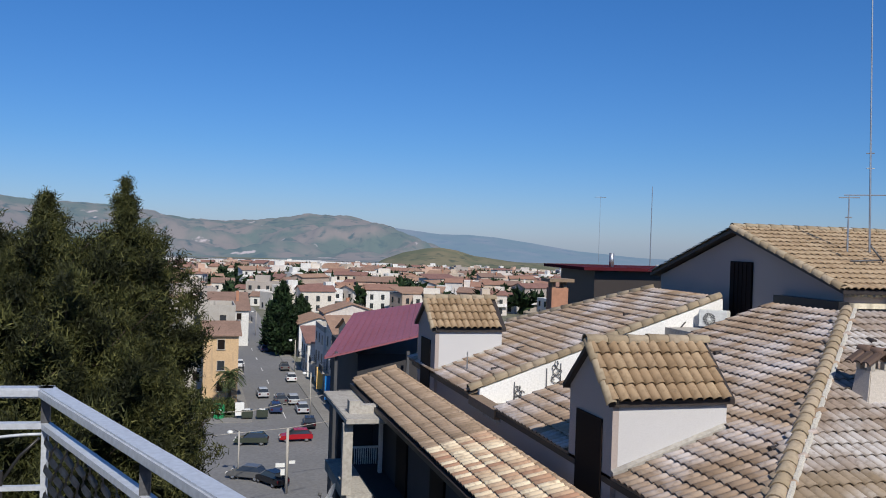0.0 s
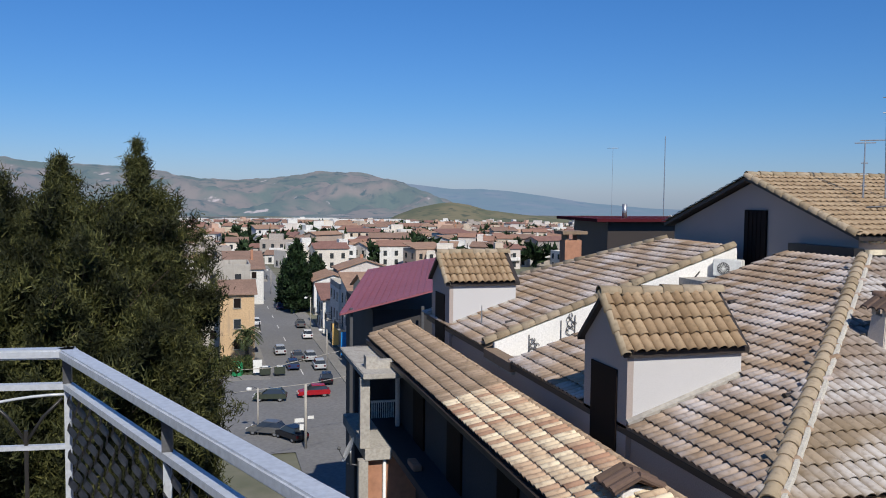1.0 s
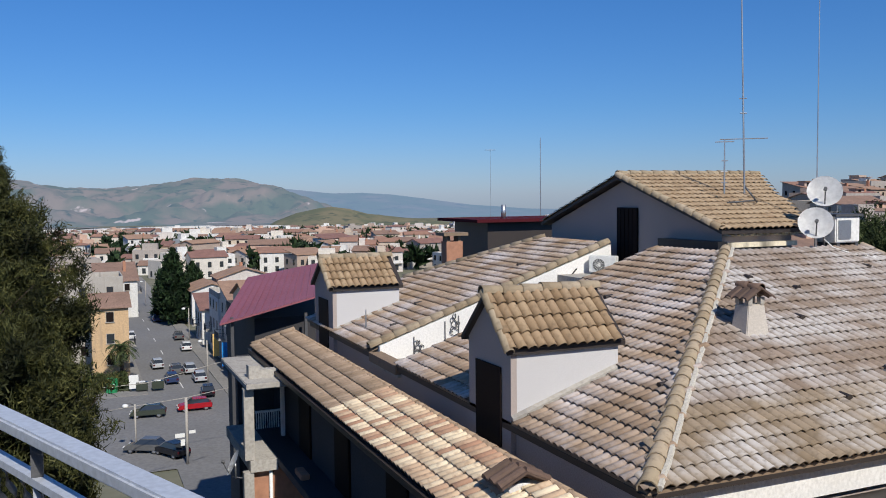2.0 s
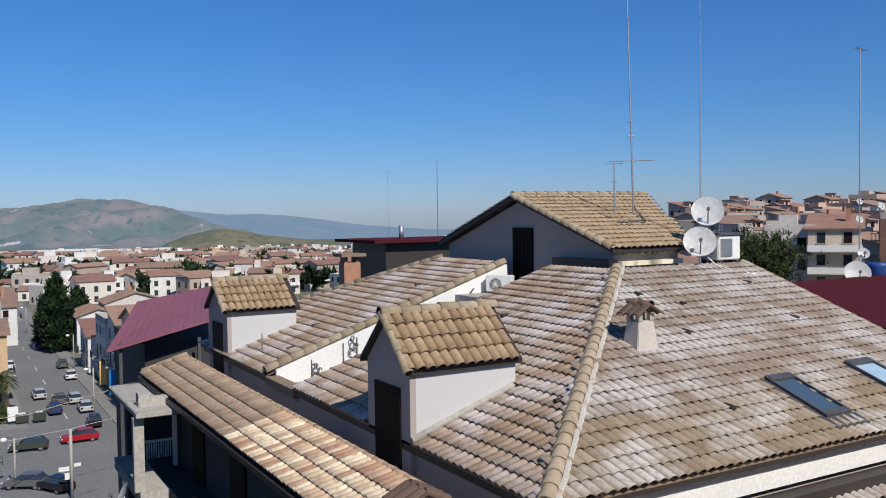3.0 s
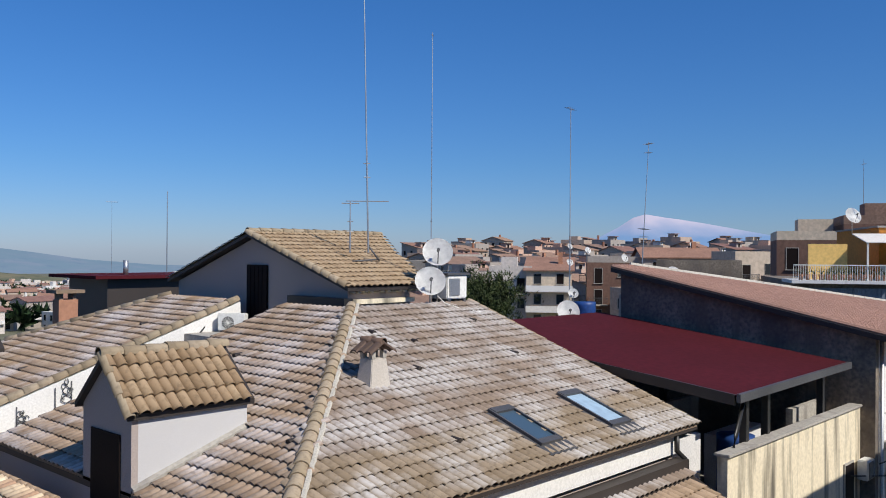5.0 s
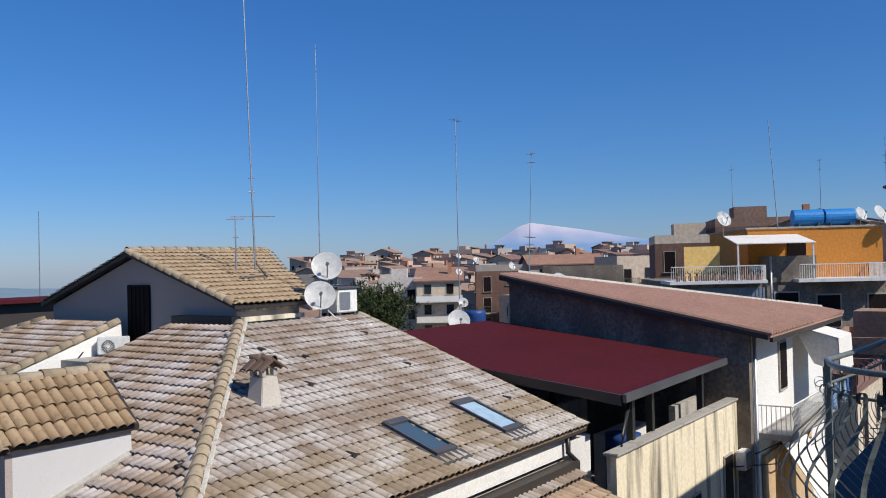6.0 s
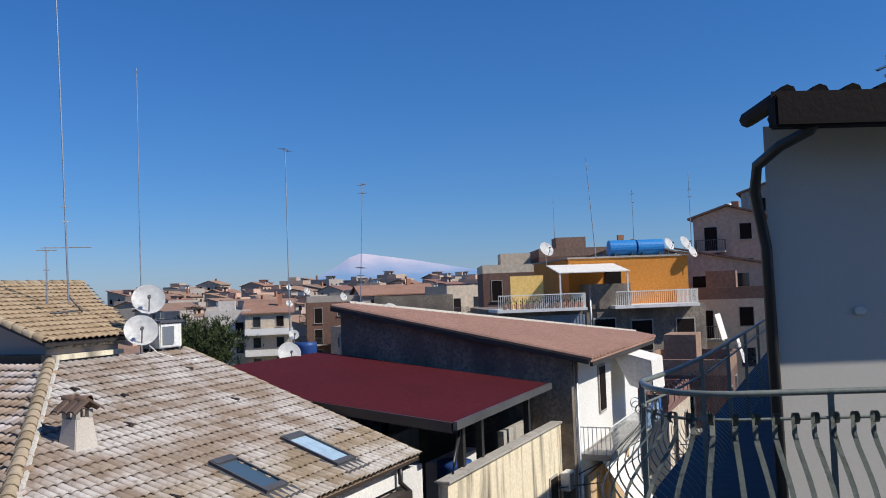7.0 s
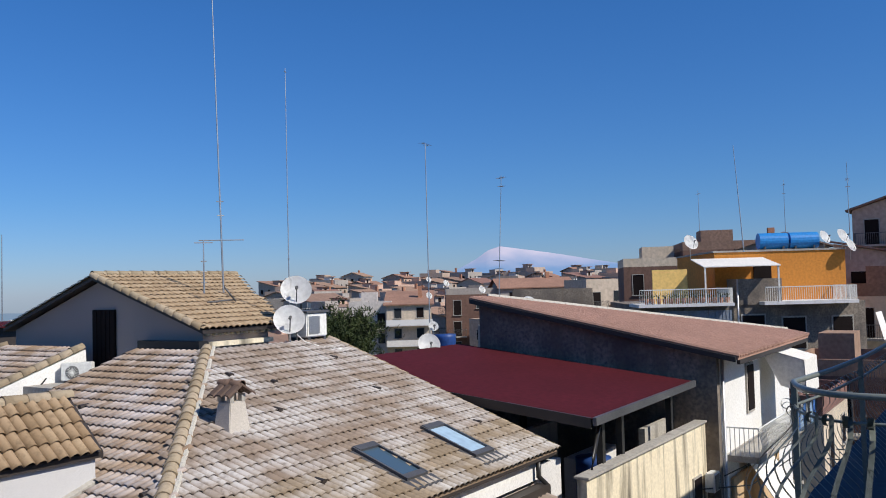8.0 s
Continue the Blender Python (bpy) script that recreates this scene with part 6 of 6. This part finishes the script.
def block_mass(name, label, spots, seed):
    """Too many houses to tell apart: bodies, roofs and window openings in one mesh each."""
    rng = random.Random(seed)
    groups = {}
    for (x, y, z, w, d, h, rz) in spots:
        i, rf, st = rng.choice([0, 1, 2, 3, 4, 5, 6, 7, 7, 7, 0]), rng.randrange(4), rng.random() * 1.25
        m = pose(x, y, z, 0, 0, rz)
        bm = groups.setdefault(("w", i), bmesh.new())
        box(bm, -w / 2, -d / 2, -6, w / 2, d / 2, h, m)
        b2 = groups.setdefault(("r", rf), bmesh.new())
        if st < 0.65:
            rise = 0.17 * d
            for s in (-1, 1):
                prism(b2, [m @ Vector(q) for q in ((-w / 2 - 0.4, s * (d / 2 + 0.4), h - 0.1), (w / 2 + 0.4, s * (d / 2 + 0.4), h - 0.1), (w / 2 + 0.4, 0, h + rise), (-w / 2 - 0.4, 0, h + rise))], (0, 0, 0), (0, 0, 0.2))
            prism(bm, [m @ Vector(q) for q in ((-w / 2, -d / 2, h), (-w / 2, d / 2, h), (-w / 2, 0, h + rise))], (0, 0, 0), m.to_3x3() @ Vector((w, 0, 0)))
        elif st < 0.8:
            prism(b2, [m @ Vector(q) for q in ((-w / 2 - 0.4, -d / 2 - 0.4, h), (w / 2 + 0.4, -d / 2 - 0.4, h), (w / 2 + 0.4, d / 2 + 0.4, h + 1.6), (-w / 2 - 0.4, d / 2 + 0.4, h + 1.6))], (0, 0, 0), (0, 0, 0.2))
        else:
            box(bm, -w / 4, -d / 4, h, w / 6, d / 4, h + 2.4, m)
        b3 = groups.setdefault(("o", 0), bmesh.new())
        b4 = groups.setdefault(("b", 0), bmesh.new())
        for s in range(int(h / 3.1)):
            for c in range(int(w / 3.2)):
                xx = -w / 2 + (c + 0.5) * w / int(w / 3.2)
                box(b3, xx - 0.6, -d / 2 - 0.06, s * 3.1 + 0.6, xx + 0.6, -d / 2 + 0.02, s * 3.1 + 2.4, m)
            for c in range(int(d / 3.2)):
                yy = -d / 2 + (c + 0.5) * d / int(d / 3.2)
                box(b3, -w / 2 - 0.06, yy - 0.6, s * 3.1 + 0.6, -w / 2 + 0.02, yy + 0.6, s * 3.1 + 2.4, m)
            if s and rng.random() < 0.5:
                box(b4, -w / 2 * rng.uniform(0.3, 1), -d / 2 - 1.1, s * 3.1 - 0.1, w / 2 * rng.uniform(0.3, 1), -d / 2, s * 3.1 + 0.9, m)
    root = thing(name, label, "houses", kind="stuff")
    for (kind, i), bm in groups.items():
        mt = {"w": WALLS[i], "r": ROOFS[i % 4], "o": M["window_pane"], "b": M["render_white"]}[kind]
        part({"w": "walls", "r": "roofs", "o": "windows", "b": "balconies"}[kind], bm, mt, root)


spots = []
for k in range(2300):
    az, r = rng.uniform(-32, 22), 290 + 1150 * rng.random() ** 0.95
    x, y = -math.sin(radians(az)) * r, math.cos(radians(az)) * r
    if any(math.hypot(x - a, y - b) < 11 for a, b in HOUSES_AT) or (5 < x < 24 and y < 335):
        continue
    spots.append((x, y, ground_z(x, y), rng.uniform(5, 15), rng.uniform(5, 10), rng.choice([3.4, 6, 6.5, 7, 7, 9.0]), rng.uniform(-40, 40)))
block_mass("far_town", "far quarters of pale houses with red-brown roofs", spots, 8)
spots = []
for k in range(26):
    az, r = rng.uniform(-12, 20), rng.uniform(1150, 1550)
    x, y = -math.sin(radians(az)) * r, math.cos(radians(az)) * r
    spots.append((x, y, ground_z(x, y) - 2, rng.uniform(30, 90), rng.uniform(20, 40), rng.uniform(14, 17), rng.uniform(-10, 10)))
bm = bmesh.new()
for (x, y, z, w, d, h, rz) in spots:
    box(bm, -w / 2, -d / 2, -6, w / 2, d / 2, h, pose(x, y, z, 0, 0, rz))
tagged(part("warehouses", bm, WALLS[7]), "long white warehouses beyond the town", "warehouses", kind="stuff")

# hillside quarter on the right
HILL = []
for k in range(1200):
    az, r = rng.uniform(-73, -46), 85 + 250 * rng.random() ** 0.8
    x, y = -math.sin(radians(az)) * r, math.cos(radians(az)) * r
    if y < 24 or (r < 122 and -58.5 < az < -48) or math.hypot(x - 105, y - 77) < 16 or (x < 106 and y < 44 and x > 80) or any(math.hypot(x - a, y - b) < 11 for a, b in HILL):
        continue
    HILL.append((x, y))
    w, d = rng.uniform(7, 12), rng.uniform(7, 9.5)
    zb = ground_z(x, y)
    top = r * math.tan(radians(float(np.interp(r, [80, 125, 200, 335], [-3.7, -2.5, -0.8, 0.75])) + 0.35 * smooth(52, 66, -az))) + rng.uniform(-1.6, 0.5)
    h = max(6.0, min(13.0, top - zb))
    i = rng.choice([3, 3, 6, 6, 5, 1, 7, 6])
    st = rng.choice(["gable", "mono", "flat", "flat", "flat"])
    hb = house_block(x, y, top - h, w, d, h, rng.choice([0, 6, -8, 14, -16, 4]), WALLS[i], ROOFS[rng.randrange(4)] if st != "flat" else WALLS[i], st, NAMES[i].replace("town", "hillside"), 400 + k, "SW", 0.4, foot=14, group="hillside houses")
    if rng.random() < 0.6:
        # roof hut with its door, and a pale sheet or tank beside it
        hx, hy = rng.uniform(-w / 4, w / 4), rng.uniform(-d / 5, d / 5)
        bm = bmesh.new()
        box(bm, hx - 1.4, hy - 1.2, h - 0.3, hx + 1.4, hy + 1.2, h + 2.1)
        hut = part("roof_hut", bm, WALLS[rng.choice([7, 6, 5, 3])])
        bm = bmesh.new()
        box(bm, hx - 0.5, hy - 1.23, h, hx + 0.4, hy - 1.19, h + 1.7)
        dr_ = part("hut_door", bm, M["brown_wood"])
        bm = bmesh.new()
        box(bm, hx - 1.7, hy - 1.9, h + 2.1, hx + 1.6, hy + 1.4, h + 2.25)
        rf_ = part("hut_roof", bm, ROOFS[rng.randrange(4)])
        hut.parent, dr_.parent, rf_.parent = hb, hut, hut
    if len(HILL) > 110:
        break

# the pair of houses that close the view behind the front roof
house_block(101.5, 79.5, -11, 6.2, 7, 8.3, -56, WALLS[4], WALLS[4], "flat", "grey-green hillside house with few windows", 703, "SW", 0.2, foot=8, group="hillside houses")
yl = house_block(104.2, 74.6, -11, 6.4, 8, 8.6, -56, WALLS[2], ROOFS[0], "mono", "buff hillside house with stacked balconies and a red lean-to roof", 701, "SW", 0.0, foot=8, storey=2.9, group="hillside houses")
for z in (2.7, 5.6):
    bm = bmesh.new()
    box(bm, -3.2, -5.3, z, 3.4, -4.0, z + 0.16)
    b_ = part("balcony", bm, M["render_white"])
    bm = bmesh.new()
    box(bm, -3.2, -5.3, z + 0.16, 3.4, -5.2, z + 0.9)
    p_ = part("parapet", bm, M["plaster_bright"] if z > 4 else M["canvas"])
    b_.parent, p_.parent = yl, b_
house_block(113, 68, -11, 10, 8, 9.8, -56, M["brown_brick"], WALLS[6], "flat", "dark hillside house with balconies", 702, "SW", 0.9, foot=8, group="hillside houses")
house_block(66, 32.5, -8.5, 6.5, 4.5, 7.2, -62, M["cement"], M["cement"], "flat", "bare dark cement house behind the long roof", 706, "", 0.0, foot=8, group="hillside houses")
house_block(117, 61, -9, 11, 8, 8.6, -50, WALLS[6], ROOFS[0], "gable", "grey hillside house with a red tiled gable", 704, "SW", 0.3, foot=8, group="hillside houses")
house_block(112, 47, -9, 9, 7, 8.6, -40, WALLS[1], WALLS[1], "flat", "buff hillside house with a flat roof terrace", 705, "SW", 0.6, foot=8, group="hillside houses")

# trees about the town
for x, y, h, r, s in ((14.6, 183, 15.0, 2.7, 31), (20.0, 196, 11.5, 2.3, 32), (13.4, 190, 11, 2.0, 33)):
    conifer(x + 4.0, y, G, h, r, s, "dark conical conifer beside the street", M["cypress"], "street conifers", start=0.05, rows=24, per=8, scale=1.6, count=24, length=0.6, width=0.14)
rg = random.Random(77)
cl = []
for k in range(1900):
    az, r = rg.uniform(-34, 22), rg.uniform(300, 1900)
    x, y = -math.sin(radians(az)) * r, math.cos(radians(az)) * r
    z = ground_z(x, y)
    for q in range(3):
        cl.append((x + rg.uniform(-3, 3), y + rg.uniform(-3, 3), z + rg.uniform(1, 7), rg.uniform(3.5, 6)))
t = thing("far_trees", "scattered dark trees among the far houses", "trees", kind="stuff")
part("foliage", crown_mesh("foliage", cl, M["cypress"], 9, 20, 0.7, 0.22), M["cypress"], t)
t = placed("bushy_tree", "rounded olive-green tree behind the front roof", "tree", (46, 38.8, -12))
bm = bmesh.new()
tube(bm, [(46, 38.8, -12), (46, 38.8, -4)], 0.4, 8, 0.2)
part("trunk", bm, M["bark"], t)
part("crown", crown_mesh("crown", [(46 + rg.gauss(0, 1.1), 38.8 + rg.gauss(0, 1.1), -3.4 + rg.gauss(0, 0.75), 0.8) for _ in range(900)], M["leaf"], 4, 26, 0.4, 0.05), M["leaf"], t)


# ---- antennas, dishes, units on the roofs ----
def mast(x, y, zb, zt, label, arms=(), lean=(0, 0), r=0.028, group="roof antennas"):
    """A thin pole with antenna booms; arms: height, length, bearing, number of rods."""
    t = placed("antenna", label, "antenna", (x, y, zb), group)
    n = 8
    bm = bmesh.new()
    tube(bm, [(x + lean[0] * k / n + 0.0, y + lean[1] * k / n, zb + (zt - zb) * k / n) for k in range(n + 1)], r, 6, r * 0.5)
    part("pole", bm, M["galvanised"], t)
    for z, ln, brg, rods in arms:
        f = (z - zb) / (zt - zb)
        c = Vector((x + lean[0] * f, y + lean[1] * f, z))
        d = Vector((math.sin(radians(brg)), math.cos(radians(brg)), 0))
        s = Vector((d.y, -d.x, 0))
        bm = bmesh.new()
        tube(bm, [c - d * ln / 2, c + d * ln / 2], 0.014, 5)
        for k in range(rods):
            p = c + d * ln * (k / max(1, rods - 1) - 0.5)
            tube(bm, [p - s * 0.16, p + s * 0.16], 0.008, 4)
        part("boom", bm, M["galvanised"], t)
    return t


mast(17.1, 18.72, 0.0, 9.5, "tall thin guyed antenna mast on the gable roof", ((1.5, 1.25, 132, 0), (2.6, 0.2, 132, 0), (2.2, 0.2, 110, 0)), lean=(-0.25, 0.05))
mast(16.55, 18.9, 0.0, 1.5, "short television antenna with dense rods", ((1.42, 0.5, 132, 0), (0.9, 0.16, 132, 0), (0.6, 0.2, 120, 0), (0.3, 0.16, 132, 0)))
tubes("bracket", M["iron_grey"], thing("antenna_bracket", "rusty bracket holding the mast on the tiles", "bracket"), 0.025, [(16.4, 18.6, -0.25), (17.4, 18.6, -0.2)], [(17.1, 18.72, 0.2), (17.4, 18.55, -0.25)])
mast(17.85, 16.9, -1.4, 6.3, "thin pole rising behind the white dishes", ((6.2, 0.2, 60, 0), (0.9, 0.15, 60, 0)), r=0.018)
mast(33.0, 22.5, -8.0, 6.7, "tall lattice-like pole with a top antenna", ((6.65, 0.9, 75, 4),), r=0.04)
mast(34.7, 19.9, -3.0, 5.1, "leaning pole with a cross antenna", ((1.15, 1.5, 70, 6), (0.8, 0.5, 70, 4), (5.0, 0.6, 40, 4), (4.6, 0.3, 40, 3)), lean=(0.25, -0.3), r=0.03)
mast(59.0, 14.8, 1.8, 9.0, "thin bent whip antenna above the orange house", lean=(-0.1, 0.4), r=0.04)
mast(25.6, 45, -6.0, 3.42, "thin whip antenna on a far roof", r=0.04)
mast(22.3, 45, -6.0, 2.7, "thin television antenna on a far roof", ((2.65, 0.6, 110, 4),), r=0.012)
mast(92.5, 19.0, 2.0, 10.0, "distant thin roof antenna pole", ((9.5, 1.2, 70, 4), (8.6, 0.8, 70, 4)), r=0.04)
mast(78.0, 11.0, 2.5, 9.5, "distant thin roof antenna pole", ((8.0, 1.6, 80, 5), (7.4, 0.8, 80, 4)), r=0.04)
mast(100, 30, 4.0, 10.5, "distant thin roof antenna pole", ((10, 1.3, 60, 4),), r=0.04)
mast(8.6, -0.55, 1.1, 1.95, "small roof antenna above the dark eave", ((1.85, 0.3, 60, 0), (1.75, 0.2, 100, 0)), r=0.01)
mast(7.6, 23.4, -4.0, -3.2, "short steel stub on the wing roof", r=0.03)


def dish(x, y, z, r, aim, label, pole=0.6, group="satellite dishes"):
    """A shallow bowl on a pole with its arm and receiver, looking along aim (degrees clockwise from +y)."""
    t = placed("satellite_dish", label, "satellite dish", (x, y, z - pole), group)
    m = pose(x, y, z, 0, 0, -aim) @ pose(0, 0, 0, 26, 0, 0)
    bm = bmesh.new()
    rings = []
    for i in range(7):
        q = r * i / 6
        rings.append([bm.verts.new(m @ Vector((q * math.cos(6.2832 * k / 28), 0.15 * q * q / r - 0.1 * r, q * math.sin(6.2832 * k / 28)))) for k in range(28)] if i else [bm.verts.new(m @ Vector((0, -0.1 * r, 0)))])
    for k in range(28):
        bm.faces.new((rings[0][0], rings[1][k], rings[1][(k + 1) % 28]))
        for i in range(1, 6):
            bm.faces.new((rings[i][k], rings[i + 1][k], rings[i + 1][(k + 1) % 28], rings[i][(k + 1) % 28]))
    bmesh.ops.solidify(bm, geom=bm.faces[:], thickness=0.015)
    part("reflector", bm, M["white_dish"], t)
    bm = bmesh.new()
    tube(bm, [m @ Vector((0, -0.1 * r, -r * 0.9)), m @ Vector((0, r * 0.75, -r * 0.25))], 0.016, 6)
    part("arm", bm, M["iron_grey"], t)
    bm = bmesh.new()
    tube(bm, [m @ Vector((0, r * 0.85, -r * 0.22)), m @ Vector((0, r * 0.6, -r * 0.18))], 0.045, 8)
    part("receiver", bm, M["dark_grille"], t)
    tubes("pole", M["galvanised"], t, 0.025, [m @ Vector((0, -0.16 * r, 0)), m @ Vector((0, -0.3 * r, -0.1)), tuple((m @ Vector((0, -0.3 * r, -0.1))).xy) + (z - pole,)])
    return t


dish(17.75, 16.55, 0.03, 0.43, 224, "white satellite dish above another at the ridge", 1.5)
dish(17.3, 16.4, -0.77, 0.43, 222, "white satellite dish in front of another at the ridge", 0.7)
dish(26.25, 17.95, -2.08, 0.42, 222, "white satellite dish behind the red canopy", 0.3)
dish(27.75, 18.75, -1.5, 0.2, 222, "small white dish beside a blue tank", 1.2)
dish(58.6, 18.2, 2.6, 0.55, 215, "white dish on the terrace wall", 1.2)
dish(64.0, 10.6, 2.75, 0.48, 205, "white dish on the orange roof", 0.98)
dish(66.0, 9.75, 2.85, 0.55, 205, "grey mesh-like dish on the orange roof", 1.05)
dish(64.2, 9.0, 2.1, 0.45, 205, "white dish at the corner of the orange house", 1.0)
dish(3.76, 23.3, -7.1, 0.36, 275, "weathered grey dish bracketed to the porch pillar", 0.45)
tubes("bracket", M["iron_grey"], porch, 0.02, [(3.76, 23.5, -7.55), (4.05, 23.4, -7.6)])
dish(44.0, 23.0, -1.2, 0.6, 200, "weathered grey dish beyond the long roof", 1.5)
dish(36.5, 21.2, -1.0, 0.25, 195, "small white dish on a roof", 1.0)
for x, y, z in ((95, 62, 0.5), (88, 60, -1.0), (110, 75, 1.2), (120, 60, 1.5), (84, 50, -0.4)):
    dish(x, y, z, 0.45, 200, "small white dish on a far house", 1.5)
t = placed("water_tank", "dark blue plastic water tank behind the canopy", "water tank", (27.7, 18.2, -3.4), "water tanks")
bm = bmesh.new()
tube(bm, [(27.7, 18.2, -3.4), (27.7, 18.2, -1.92), (27.7, 18.2, -1.8)], 0.42, 18)
part("tank", bm, M["blue_tank"], t, smooth=True)


def air_unit(x, y, z, rz, w=0.85, h=0.6, d=0.32, label="white outdoor air conditioner unit"):
    t = thing("air_conditioner", label, "air conditioner", "air conditioners", at=(x, y, z), rz=rz)
    boxes("casing", M["white_plastic"], t, (-w / 2, -d / 2, 0.05, w / 2, d / 2, h), bevel=0.02)
    bm = bmesh.new()
    tube(bm, [(-w * 0.12, -d / 2 - 0.012, h * 0.52), (-w * 0.12, -d / 2 + 0.01, h * 0.52)], h * 0.33, 24)
    g = part("fan_grille", bm, M["dark_grille"], t)
    bm = bmesh.new()
    for k in range(9):
        a = math.pi * k / 9
        c, s = math.cos(a) * h * 0.32, math.sin(a) * h * 0.32
        tube(bm, [(-w * 0.12 - c, -d / 2 - 0.02, h * 0.52 - s), (-w * 0.12 + c, -d / 2 - 0.02, h * 0.52 + s)], 0.006, 4)
    part("wire", bm, M["white_plastic"], g)
    boxes("foot", M["iron_grey"], t, (-w * 0.4, -d / 2, 0, -w * 0.3, d / 2, 0.05), (w * 0.3, -d / 2, 0, w * 0.4, d / 2, 0.05))
    return t


air_unit(13.85, 20.75, -2.25, -50, w=0.78, h=0.52, label="white air conditioner unit on the roof terrace")
t = placed("cooling_unit", "boxy white rooftop cooling unit with a square grille", "air conditioner", (18.4, 16.8, -1.4), "air conditioners")
boxes("casing", M["white_plastic"], t, (18.0, 16.4, -1.3, 18.85, 17.15, -0.62), bevel=0.03)
boxes("grille", M["galvanised"], t, (18.07, 16.37, -1.2, 18.5, 16.397, -0.72))
boxes("lid", M["iron_grey"], t, (17.95, 16.35, -0.62, 18.9, 17.2, -0.56))
for x in (18.1, 18.75):
    boxes("stand", M["iron_grey"], t, (x, 16.45, -1.6, x + 0.1, 17.1, -1.3))
tubes("cable", M["white_plastic"], t, 0.015, [(17.7, 16.5, -1.2), (17.8, 16.3, -1.4), (18.1, 16.0, -1.55), (18.9, 15.6, -1.7), (19.1, 14.9, -1.98)])

# cables over the street
cb = placed("overhead_cable", "sagging overhead service cable", "cable", (0, 60, -10))
tubes("cable", M["concrete"], cb, 0.03, [(-14, 70, -13.5), (-4, 71, -14.6), (5.0, 72, -14.6), (12, 74, -13.6)], [(2, 84, -19.3), (9.4, 85, -19.0), (20, 88, -18.2)])
tubes("cable", M["black_metal"], cb, 0.02, [(27.0, 8.4, -6.5), (30, 7.6, -6.9), (36, 7.2, -6.8)], [(28.3, 8.0, -6.3), (36, 7.0, -6.2)])

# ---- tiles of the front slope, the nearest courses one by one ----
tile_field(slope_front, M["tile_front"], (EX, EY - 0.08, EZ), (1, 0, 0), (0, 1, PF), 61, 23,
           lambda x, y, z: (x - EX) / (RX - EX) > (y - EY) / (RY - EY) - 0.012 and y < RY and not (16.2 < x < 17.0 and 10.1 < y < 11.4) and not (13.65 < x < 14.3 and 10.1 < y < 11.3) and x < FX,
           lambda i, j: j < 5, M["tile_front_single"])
